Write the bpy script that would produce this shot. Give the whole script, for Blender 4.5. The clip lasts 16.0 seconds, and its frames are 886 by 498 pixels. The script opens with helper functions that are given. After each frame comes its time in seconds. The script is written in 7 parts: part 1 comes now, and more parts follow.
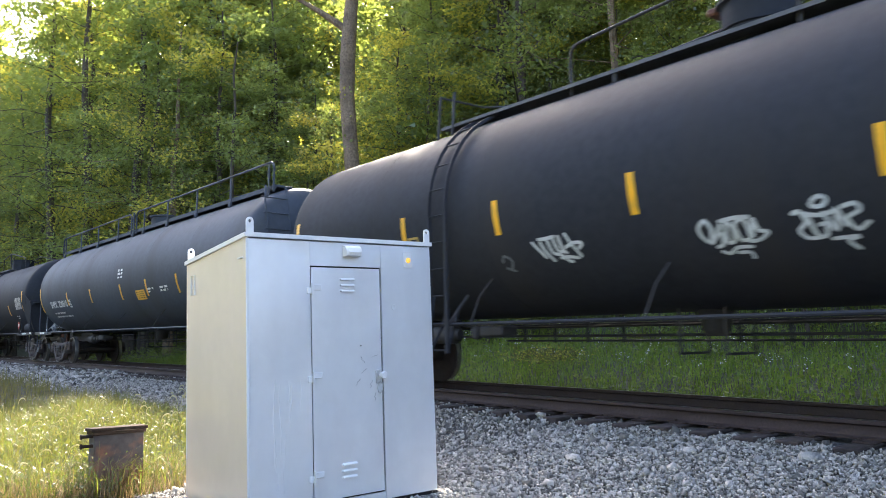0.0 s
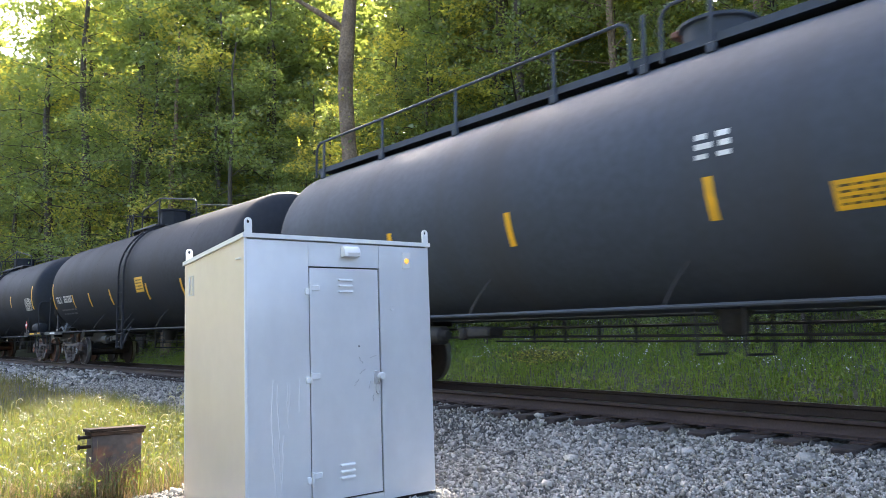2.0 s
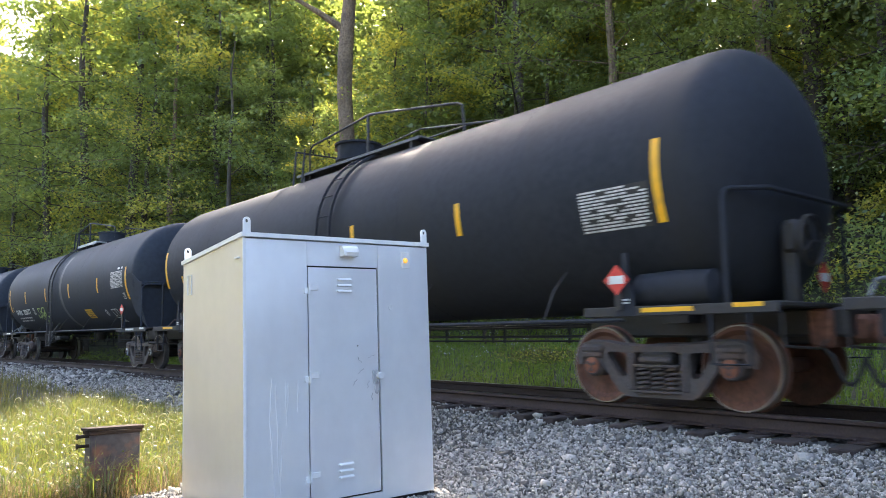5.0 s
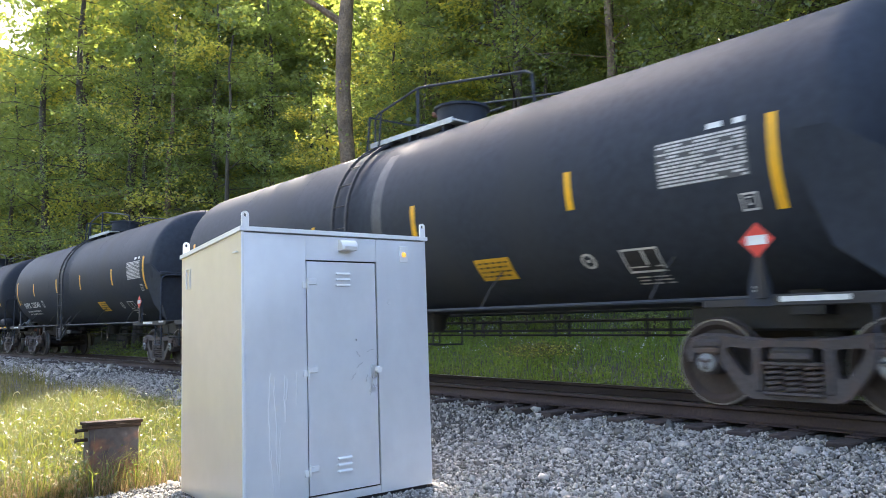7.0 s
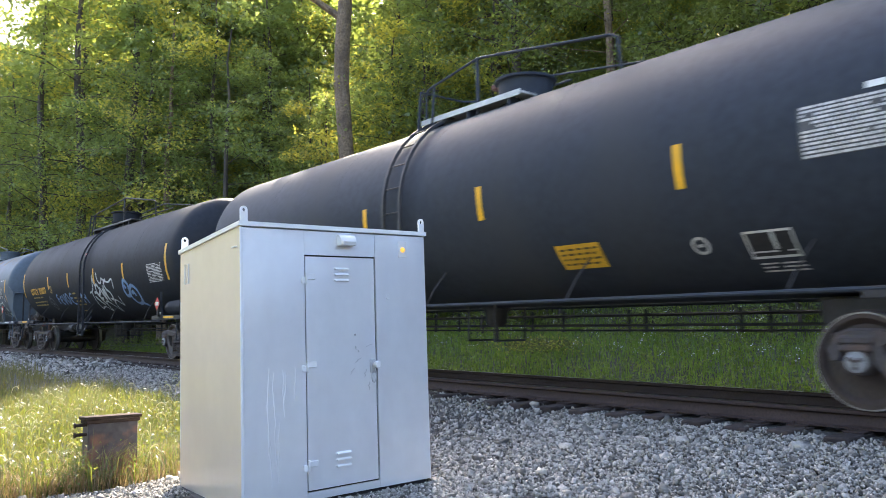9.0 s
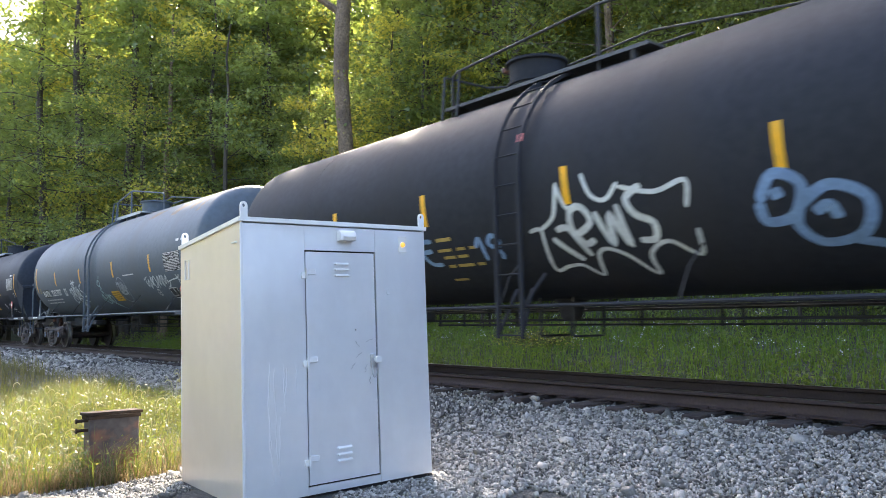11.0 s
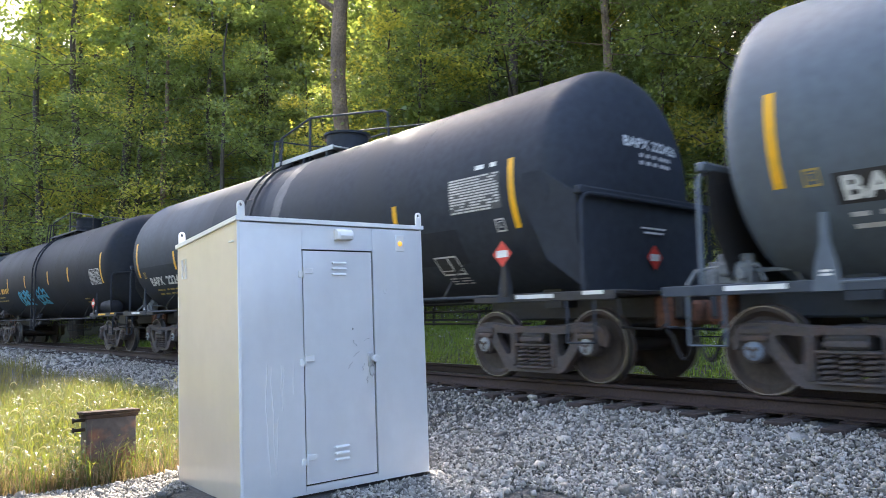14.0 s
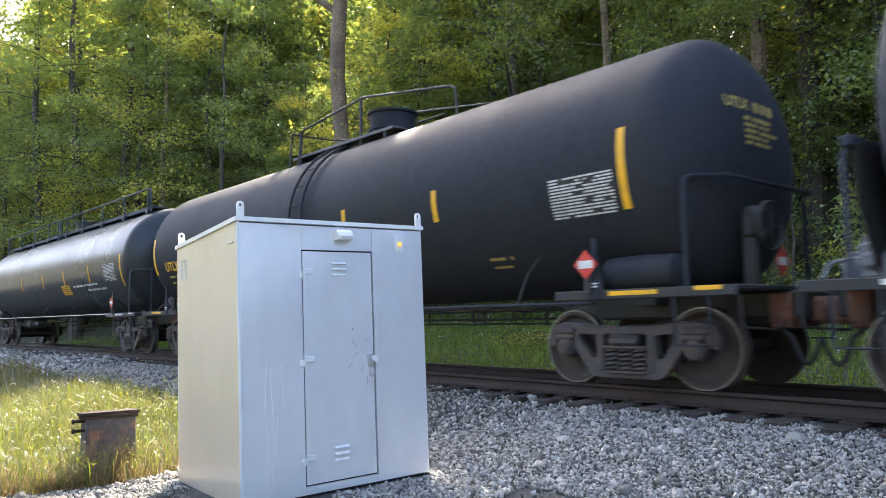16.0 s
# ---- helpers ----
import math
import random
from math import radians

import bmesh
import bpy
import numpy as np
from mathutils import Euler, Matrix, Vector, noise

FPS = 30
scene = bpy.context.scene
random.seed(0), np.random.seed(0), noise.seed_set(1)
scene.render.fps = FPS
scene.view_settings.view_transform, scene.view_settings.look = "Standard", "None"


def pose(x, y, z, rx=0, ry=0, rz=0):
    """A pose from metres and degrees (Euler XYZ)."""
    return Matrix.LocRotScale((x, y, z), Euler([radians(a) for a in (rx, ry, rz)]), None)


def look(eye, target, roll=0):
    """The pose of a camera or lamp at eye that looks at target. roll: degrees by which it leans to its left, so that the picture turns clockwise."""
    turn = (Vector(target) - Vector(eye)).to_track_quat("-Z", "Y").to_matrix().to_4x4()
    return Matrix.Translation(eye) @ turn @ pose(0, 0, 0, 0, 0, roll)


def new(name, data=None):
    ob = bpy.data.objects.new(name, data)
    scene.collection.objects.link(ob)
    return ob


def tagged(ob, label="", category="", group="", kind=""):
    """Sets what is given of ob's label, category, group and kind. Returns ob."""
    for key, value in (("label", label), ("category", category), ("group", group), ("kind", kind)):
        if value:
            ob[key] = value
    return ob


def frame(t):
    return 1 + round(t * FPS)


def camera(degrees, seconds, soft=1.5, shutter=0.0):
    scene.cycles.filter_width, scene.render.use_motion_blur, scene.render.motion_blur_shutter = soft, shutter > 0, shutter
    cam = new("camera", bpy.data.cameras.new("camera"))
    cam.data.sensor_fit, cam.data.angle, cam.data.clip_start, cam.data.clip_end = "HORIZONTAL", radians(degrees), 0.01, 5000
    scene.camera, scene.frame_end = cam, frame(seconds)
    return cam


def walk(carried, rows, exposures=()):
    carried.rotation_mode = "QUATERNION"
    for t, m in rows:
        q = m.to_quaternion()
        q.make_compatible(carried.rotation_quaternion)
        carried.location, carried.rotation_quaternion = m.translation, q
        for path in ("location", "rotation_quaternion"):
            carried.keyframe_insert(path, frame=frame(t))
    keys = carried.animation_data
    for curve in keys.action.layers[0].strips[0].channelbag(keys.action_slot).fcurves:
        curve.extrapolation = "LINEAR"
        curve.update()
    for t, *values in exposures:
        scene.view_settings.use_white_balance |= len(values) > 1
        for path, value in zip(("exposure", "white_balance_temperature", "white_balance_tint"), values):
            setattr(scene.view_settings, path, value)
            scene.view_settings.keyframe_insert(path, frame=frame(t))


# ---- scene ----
# ---------------------------------------------------------------- camera
EYE = (0.0, 0.0, 0.824)
cam = camera(61.1, 16.0, soft=0.5, shutter=0.22)


def aim(yaw, pitch, lean):
    y, p = radians(yaw), radians(pitch)
    way = Vector((math.sin(y) * math.cos(p), math.cos(y) * math.cos(p), math.sin(p)))
    return look(EYE, Vector(EYE) + way * 10, lean)


VIEW = [
    (0.0, -50.801, 6.582, -0.632),
    (0.5, -50.782, 6.623, -0.622),
    (1.0, -50.773, 6.641, -0.581),
    (1.5, -50.716, 6.626, -0.641),
    (2.0, -50.674, 6.629, -0.614),
    (2.5, -50.637, 6.654, -0.555),
    (3.0, -50.612, 6.704, -0.560),
    (3.5, -50.590, 6.732, -0.575),
    (4.0, -50.634, 6.733, -0.557),
    (6.5, -50.447, 6.263, -0.515),
    (7.0, -50.472, 6.159, -0.527),
    (7.5, -50.429, 6.042, -0.486),
    (8.0, -50.432, 5.982, -0.459),
    (8.5, -50.433, 5.856, -0.439),
    (9.0, -50.378, 5.787, -0.497),
    (11.5, -50.391, 5.292, -0.737),
    (12.0, -50.359, 5.239, -0.791),
    (12.5, -50.303, 5.234, -0.768),
    (13.0, -50.280, 5.259, -0.706),
    (13.5, -50.234, 5.307, -0.738),
    (14.0, -50.184, 5.299, -0.774),
    (14.5, -50.197, 5.323, -0.721),
    (15.0, -50.187, 5.324, -0.723),
    (15.5, -50.158, 5.307, -0.768),
    (16.0, -50.156, 5.327, -0.840),
]
walk(cam, [(t, aim(a, b, c)) for t, a, b, c in VIEW], exposures=((0.0, 2.72, 6300, 13), (16.0, 2.72, 6300, 13)))

# ---------------------------------------------------------------- light
SUN_FROM = Vector((-0.724, 0.503, 0.68)).normalized()
sun_data = bpy.data.lights.new("sun", "SUN")
sun_data.energy, sun_data.angle, sun_data.color = 5.0, radians(0.6), (1.0, 0.88, 0.70)
sun_ob = new("sun", sun_data)
sun_ob.matrix_basis = look(SUN_FROM * 60, (0, 0, 0))
world = bpy.data.worlds.new("sky")
scene.world = world
world.use_nodes = True
wn, wl = world.node_tree.nodes, world.node_tree.links
sky = wn.new("ShaderNodeTexSky")
sky.sky_type, sky.sun_disc = "NISHITA", False
sky.air_density, sky.dust_density, sky.ozone_density = 0.9, 4.0, 0.6
sky.sun_elevation = math.asin(SUN_FROM.z)
sky.sun_rotation = math.atan2(SUN_FROM.x, SUN_FROM.y)
wl.new(sky.outputs["Color"], wn["Background"].inputs["Color"])
wn["Background"].inputs["Strength"].default_value = 0.15

# ---------------------------------------------------------------- materials


def material(name, base, rough=0.6, metal=0.0, vary=0.25, grain=30.0, stain=2.5, stain_color=None, bump=0.2, spec=0.5,
             island=0.0, obj=0.0, stain_at=(0.45, 0.75), bump_dist=0.01, stretch=None):
    """A surface with fine grain and broad stains over a base colour."""
    m = bpy.data.materials.new(name)
    m.use_nodes = True
    n, l = m.node_tree.nodes, m.node_tree.links
    b = n["Principled BSDF"]
    b.inputs["Metallic"].default_value = metal
    b.inputs["Specular IOR Level"].default_value = spec
    co = n.new("ShaderNodeTexCoord")
    fine = n.new("ShaderNodeTexNoise")
    fine.inputs["Scale"].default_value, fine.inputs["Detail"].default_value = grain, 5
    wide = n.new("ShaderNodeTexNoise")
    wide.inputs["Scale"].default_value, wide.inputs["Detail"].default_value = stain, 4
    l.new(co.outputs["Object"], fine.inputs["Vector"])
    if stretch:
        mp = n.new("ShaderNodeMapping")
        mp.inputs["Scale"].default_value = stretch
        l.new(co.outputs["Object"], mp.inputs["Vector"])
        l.new(mp.outputs["Vector"], wide.inputs["Vector"])
    else:
        l.new(co.outputs["Object"], wide.inputs["Vector"])
    lo = tuple(c * (1 - vary) for c in base)
    hi = tuple(min(1, c * (1 + vary)) for c in base)
    r1 = n.new("ShaderNodeValToRGB")
    r1.color_ramp.elements[0].color, r1.color_ramp.elements[1].color = (*lo, 1), (*hi, 1)
    r1.color_ramp.elements[0].position, r1.color_ramp.elements[1].position = 0.3, 0.7
    l.new(fine.outputs["Fac"], r1.inputs["Fac"])
    r2 = n.new("ShaderNodeMapRange")
    r2.inputs["From Min"].default_value, r2.inputs["From Max"].default_value = stain_at
    l.new(wide.outputs["Fac"], r2.inputs["Value"])
    mix = n.new("ShaderNodeMix")
    mix.data_type = "RGBA"
    l.new(r2.outputs["Result"], mix.inputs["Factor"])
    l.new(r1.outputs["Color"], mix.inputs[6])
    sc = stain_color or tuple(c * (1 - vary) for c in base)
    mix.inputs[7].default_value = (*sc, 1)
    out = mix.outputs[2]
    for amount, node, sock in ((island, "ShaderNodeNewGeometry", "Random Per Island"), (obj, "ShaderNodeObjectInfo", "Random")):
        if amount:
            g = n.new(node)
            mr = n.new("ShaderNodeMapRange")
            mr.inputs["To Min"].default_value, mr.inputs["To Max"].default_value = 1 - amount, 1 + amount
            l.new(g.outputs[sock], mr.inputs["Value"])
            hs = n.new("ShaderNodeHueSaturation")
            l.new(mr.outputs["Result"], hs.inputs["Value"])
            l.new(out, hs.inputs["Color"])
            out = hs.outputs["Color"]
    l.new(out, b.inputs["Base Color"])
    rr = n.new("ShaderNodeMapRange")
    rr.inputs["To Min"].default_value, rr.inputs["To Max"].default_value = max(0.02, rough - 0.1), min(1, rough + 0.1)
    l.new(wide.outputs["Fac"], rr.inputs["Value"])
    l.new(rr.outputs["Result"], b.inputs["Roughness"])
    if bump:
        bp = n.new("ShaderNodeBump")
        bp.inputs["Strength"].default_value, bp.inputs["Distance"].default_value = bump, bump_dist
        l.new(fine.outputs["Fac"], bp.inputs["Height"])
        l.new(bp.outputs["Normal"], b.inputs["Normal"])
    return m


def leaf_material(name, dark, light, through_color, share=0.45, gloss=0.2):
    """Leaves: diffuse and translucent, each leaf of its own shade, each plant too."""
    m = bpy.data.materials.new(name)
    m.use_nodes = True
    n, l = m.node_tree.nodes, m.node_tree.links
    n.remove(n["Principled BSDF"])
    out = n["Material Output"]
    geo, oi = n.new("ShaderNodeNewGeometry"), n.new("ShaderNodeObjectInfo")
    ramp = n.new("ShaderNodeValToRGB")
    ramp.color_ramp.elements[0].color, ramp.color_ramp.elements[1].color = (*dark, 1), (*light, 1)
    l.new(geo.outputs["Random Per Island"], ramp.inputs["Fac"])
    hs = n.new("ShaderNodeHueSaturation")
    mr = n.new("ShaderNodeMapRange")
    mr.inputs["To Min"].default_value, mr.inputs["To Max"].default_value = 0.475, 0.515
    l.new(oi.outputs["Random"], mr.inputs["Value"])
    l.new(mr.outputs["Result"], hs.inputs["Hue"])
    mv = n.new("ShaderNodeMapRange")
    mv.inputs["To Min"].default_value, mv.inputs["To Max"].default_value = 0.72, 1.3
    sw = n.new("ShaderNodeMath")
    sw.operation, sw.inputs[1].default_value = "PINGPONG", 0.31
    l.new(oi.outputs["Random"], sw.inputs[0])
    mv.inputs["From Max"].default_value = 0.31
    l.new(sw.outputs[0], mv.inputs["Value"])
    l.new(mv.outputs["Result"], hs.inputs["Value"])
    l.new(ramp.outputs["Color"], hs.inputs["Color"])
    d, t, g = n.new("ShaderNodeBsdfDiffuse"), n.new("ShaderNodeBsdfTranslucent"), n.new("ShaderNodeBsdfGlossy")
    l.new(hs.outputs["Color"], d.inputs["Color"])
    mul = n.new("ShaderNodeMix")
    mul.data_type, mul.inputs["Factor"].default_value = "RGBA", 0.6
    l.new(hs.outputs["Color"], mul.inputs[6])
    mul.inputs[7].default_value = (*through_color, 1)
    l.new(mul.outputs[2], t.inputs["Color"])
    g.inputs["Roughness"].default_value = 0.34
    g.inputs["Color"].default_value = (0.8, 0.85, 0.9, 1)
    m1, m2 = n.new("ShaderNodeMixShader"), n.new("ShaderNodeMixShader")
    m1.inputs[0].default_value, m2.inputs[0].default_value = share, gloss * 0.5
    l.new(d.outputs[0], m1.inputs[1])
    l.new(t.outputs[0], m1.inputs[2])
    l.new(m1.outputs[0], m2.inputs[1])
    l.new(g.outputs[0], m2.inputs[2])
    l.new(m2.outputs[0], out.inputs["Surface"])
    return m


M = {}
M["tank_black"] = material("tank_black", (0.033, 0.036, 0.044), 0.58, spec=0.06, vary=0.12, grain=9, stain=0.9, stain_color=(0.040, 0.040, 0.043), bump=0.04, stretch=(1.3, 0.22, 0.22))
M["tank_slate"] = material("tank_slate", (0.062, 0.073, 0.092), 0.56, spec=0.10, vary=0.10, grain=9, stain=0.8, stain_color=(0.060, 0.063, 0.070), bump=0.04, stretch=(1.3, 0.22, 0.22))
M["tank_char"] = material("tank_char", (0.041, 0.047, 0.060), 0.56, spec=0.08, vary=0.12, grain=9, stain=0.7, stain_color=(0.052, 0.055, 0.062), bump=0.04, stretch=(1.3, 0.22, 0.22))
M["tank_grey"] = material("tank_grey", (0.104, 0.127, 0.152), 0.56, spec=0.28, vary=0.10, grain=9, stain=0.8, stain_color=(0.118, 0.128, 0.142), bump=0.04, stretch=(1.3, 0.22, 0.22))
M["tank_gloss"] = material("tank_gloss", (0.026, 0.031, 0.034), 0.30, spec=0.32, vary=0.10, grain=9, stain=0.8, stain_color=(0.045, 0.048, 0.050), bump=0.02, stretch=(1.3, 0.22, 0.22))
M["under"] = material("under", (0.026, 0.025, 0.027), 0.65, vary=0.3, grain=20, stain=3, stain_color=(0.035, 0.028, 0.022), bump=0.1)
M["truck_iron"] = material("truck_iron", (0.070, 0.060, 0.060), 0.75, vary=0.3, grain=25, stain=3, stain_color=(0.11, 0.07, 0.055), bump=0.3)
M["wheel_iron"] = material("wheel_iron", (0.036, 0.028, 0.026), 0.65, vary=0.3, grain=18, stain=3, stain_color=(0.058, 0.036, 0.028), bump=0.2)
M["tread"] = material("tread", (0.34, 0.33, 0.32), 0.40, metal=1.0, vary=0.1, grain=30, stain=6, bump=0.05)
M["yellow"] = material("yellow", (0.86, 0.44, 0.012), 0.4, vary=0.08, grain=40, stain=6, stain_color=(0.62, 0.34, 0.03), bump=0.02)
M["white"] = material("white", (0.72, 0.72, 0.70), 0.5, vary=0.08, grain=30, stain=5, stain_color=(0.5, 0.5, 0.48), bump=0.02)
M["red"] = material("red", (0.62, 0.05, 0.035), 0.45, vary=0.1, grain=30, stain=5, bump=0.02)
M["rail"] = material("rail", (0.044, 0.029, 0.026), 0.75, spec=0.3, vary=0.3, grain=40, stain=2, stain_color=(0.034, 0.023, 0.021), bump=0.25)
M["tie"] = material("tie", (0.036, 0.027, 0.025), 0.9, vary=0.4, grain=22, stain=3, stain_color=(0.055, 0.040, 0.035), bump=0.6, obj=0.3)
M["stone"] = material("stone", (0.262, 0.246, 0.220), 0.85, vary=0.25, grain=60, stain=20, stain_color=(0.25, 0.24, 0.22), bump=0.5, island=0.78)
# bed coloured near black for the shade in the gaps between loose stones
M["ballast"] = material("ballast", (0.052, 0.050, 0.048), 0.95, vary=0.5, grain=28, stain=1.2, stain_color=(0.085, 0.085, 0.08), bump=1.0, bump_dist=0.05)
M["soil"] = material("soil", (0.055, 0.060, 0.028), 0.95, vary=0.5, grain=6, stain=0.5, stain_color=(0.05, 0.04, 0.025), bump=0.8, bump_dist=0.05)
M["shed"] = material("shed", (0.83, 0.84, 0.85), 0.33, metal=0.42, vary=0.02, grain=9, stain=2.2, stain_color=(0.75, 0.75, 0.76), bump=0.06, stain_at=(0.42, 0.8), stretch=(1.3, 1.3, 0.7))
# beige tone paints warm light bounced off the grass into this side's colour
M["shed_side_warmed"] = material("shed_side_warmed", (0.70, 0.63, 0.55), 0.34, metal=0.30, vary=0.02, grain=9, stain=1.6, stain_color=(0.64, 0.57, 0.49), bump=0.04, stain_at=(0.42, 0.8), stretch=(1.0, 1.0, 0.7))
M["scuff"] = material("scuff", (0.52, 0.52, 0.53), 0.5, metal=0.1, vary=0.3, grain=40, stain=9, bump=0.1)
M["shed_trim"] = material("shed_trim", (0.76, 0.76, 0.75), 0.42, vary=0.05, grain=10, stain=2, bump=0.03)
M["lid"] = material("lid", (0.03, 0.024, 0.02), 0.95, spec=0.1, vary=0.4, grain=14, stain=4, stain_color=(0.06, 0.035, 0.025), bump=0.5)
M["rust"] = material("rust", (0.17, 0.075, 0.045), 0.85, vary=0.4, grain=14, stain=3, stain_color=(0.035, 0.028, 0.028), bump=0.5)
M["box_iron"] = material("box_iron", (0.045, 0.040, 0.042), 0.75, vary=0.35, grain=12, stain=5, stain_color=(0.21, 0.085, 0.042), bump=0.4)


def rust_from_below(m, top):
    """Lets the stain of a material gather below a height."""
    n, l = m.node_tree.nodes, m.node_tree.links
    co = next(x for x in n if x.type == "TEX_COORD")
    mix = next(x for x in n if x.type == "MIX")
    old = mix.inputs["Factor"].links[0].from_socket
    sp, up, add = n.new("ShaderNodeSeparateXYZ"), n.new("ShaderNodeMapRange"), n.new("ShaderNodeMath")
    l.new(co.outputs["Object"], sp.inputs[0])
    l.new(sp.outputs["Z"], up.inputs["Value"])
    up.inputs["From Min"].default_value, up.inputs["From Max"].default_value = top, 0.0
    up.inputs["To Min"].default_value, up.inputs["To Max"].default_value = -0.5, 0.8
    add.operation, add.use_clamp = "ADD", True
    l.new(old, add.inputs[0])
    l.new(up.outputs["Result"], add.inputs[1])
    l.new(add.outputs[0], mix.inputs["Factor"])


rust_from_below(M["box_iron"], 0.55)
M["bark_dark"] = material("bark_dark", (0.080, 0.064, 0.050), 0.9, vary=0.4, grain=14, stain=1.5, stain_color=(0.05, 0.042, 0.034), bump=0.9, bump_dist=0.03)
M["bark"] = material("bark", (0.22, 0.155, 0.10), 0.9, vary=0.4, grain=14, stain=1.5, stain_color=(0.10, 0.07, 0.05), bump=1.0, bump_dist=0.06)
M["leaf"] = leaf_material("leaf", (0.032, 0.052, 0.026), (0.162, 0.212, 0.094), (0.58, 0.68, 0.10), 0.46, 0.07)
# yellow copy of the leaf, sunlight put into its colour
M["leaf_sunlit"] = leaf_material("leaf_sunlit", (0.085, 0.105, 0.028), (0.34, 0.32, 0.070), (0.98, 0.88, 0.10), 0.55, 0.07)
M["blade"] = leaf_material("blade", (0.050, 0.098, 0.016), (0.165, 0.270, 0.042), (0.46, 0.62, 0.06), gloss=0.05)
M["straw"] = leaf_material("straw", (0.034, 0.044, 0.009), (0.135, 0.120, 0.028), (0.26, 0.235, 0.038), gloss=0.1)
M["near_blade"] = leaf_material("near_blade", (0.022, 0.040, 0.007), (0.085, 0.108, 0.019), (0.25, 0.29, 0.034), gloss=0.1)
M["glow"] = bpy.data.materials.new("indicator_glow")
M["glow"].use_nodes = True
M["glow"].node_tree.nodes["Principled BSDF"].inputs["Base Color"].default_value = (0.8, 0.36, 0.05, 1)
M["glow"].node_tree.nodes["Principled BSDF"].inputs["Emission Color"].default_value = (1.0, 0.50, 0.08, 1)
M["glow"].node_tree.nodes["Principled BSDF"].inputs["Emission Strength"].default_value = 0.16


# ---------------------------------------------------------------- mesh tools
class Shape:
    """Collects vertices and faces of one mesh."""

    def __init__(self):
        self.v, self.f = [], []

    def add(self, verts, faces, m=None):
        k = len(self.v)
        self.v += [tuple(m @ Vector(p)) for p in verts] if m else [tuple(p) for p in verts]
        self.f += [tuple(i + k for i in f) for f in faces]
        return self

    def box(self, c, s, b=0.0, m=None):
        """A box of size s about c, its edges chamfered by b."""
        hx, hy, hz = s[0] / 2, s[1] / 2, s[2] / 2
        b = min(b, hx * 0.9, hy * 0.9, hz * 0.9)
        if b <= 0:
            vs = [(c[0] + i * hx, c[1] + j * hy, c[2] + k * hz) for i in (-1, 1) for j in (-1, 1) for k in (-1, 1)]
            return self.add(vs, [(0, 1, 3, 2), (4, 6, 7, 5), (0, 4, 5, 1), (2, 3, 7, 6), (0, 2, 6, 4), (1, 5, 7, 3)], m)
        bm = bmesh.new()
        bmesh.ops.create_cube(bm, size=1)
        for v in bm.verts:
            v.co = Vector((c[0] + v.co.x * 2 * hx, c[1] + v.co.y * 2 * hy, c[2] + v.co.z * 2 * hz))
        bmesh.ops.bevel(bm, geom=bm.edges[:], offset=b, segments=1, affect="EDGES")
        bm.verts.index_update()
        self.add([v.co[:] for v in bm.verts], [[v.index for v in f.verts] for f in bm.faces], m)
        bm.free()
        return self

    def tube(self, pts, r, n=8, caps=True, m=None):
        """A round bar along pts; r is one radius or one for each point."""
        pts = [Vector(p) for p in pts]
        rs = r if isinstance(r, (list, tuple)) else [r] * len(pts)
        vs, fs = [], []
        up = None
        for i, p in enumerate(pts):
            d = (pts[min(i + 1, len(pts) - 1)] - pts[max(i - 1, 0)]).normalized()
            if up is None:
                up = d.orthogonal().normalized()
            up = (up - d * up.dot(d)).normalized()
            side = d.cross(up)
            for k in range(n):
                a = 2 * math.pi * k / n
                vs.append(p + (up * math.cos(a) + side * math.sin(a)) * rs[i])
        for i in range(len(pts) - 1):
            for k in range(n):
                a, b2 = i * n + k, i * n + (k + 1) % n
                fs.append((a, b2, b2 + n, a + n))
        if caps:
            fs.append(tuple(reversed(range(n))))
            fs.append(tuple(range((len(pts) - 1) * n, len(pts) * n)))
        return self.add(vs, fs, m)

    def lathe(self, prof, n=32, axis="x", m=None, close=False):
        """Turns (along, radius) pairs about an axis."""
        vs, fs = [], []
        for a, r in prof:
            for k in range(n):
                t = 2 * math.pi * k / n
                c, s = r * math.cos(t), r * math.sin(t)
                vs.append({"x": (a, c, s), "y": (s, a, c), "z": (c, s, a)}[axis])
        rows = len(prof)
        for i in range(rows if close else rows - 1):
            for k in range(n):
                j = (i + 1) % rows
                fs.append((i * n + k, i * n + (k + 1) % n, j * n + (k + 1) % n, j * n + k))
        if not close:
            if prof[0][1] > 1e-6:
                fs.append(tuple(reversed(range(n))))
            if prof[-1][1] > 1e-6:
                fs.append(tuple(range((rows - 1) * n, rows * n)))
        return self.add(vs, fs, m)

    def plate(self, outline, thick, holes=(), m=None, bev=0.0):
        """A flat plate in the xz plane, thick along y, with holes, built from its outline."""
        bm = bmesh.new()
        edges = []
        for loop in (outline, *holes):
            vs = [bm.verts.new((x, 0, z)) for x, z in loop]
            edges += [bm.edges.new((vs[i], vs[(i + 1) % len(vs)])) for i in range(len(vs))]
        bmesh.ops.triangle_fill(bm, use_beauty=True, use_dissolve=False, edges=edges, normal=(0, 1, 0))
        ex = bmesh.ops.extrude_face_region(bm, geom=bm.faces[:])
        for g in ex["geom"]:
            if isinstance(g, bmesh.types.BMVert):
                g.co.y += thick
        bmesh.ops.recalc_face_normals(bm, faces=bm.faces[:])
        bm.verts.index_update()
        self.add([v.co[:] for v in bm.verts], [[v.index for v in f.verts] for f in bm.faces], m)
        bm.free()
        return self


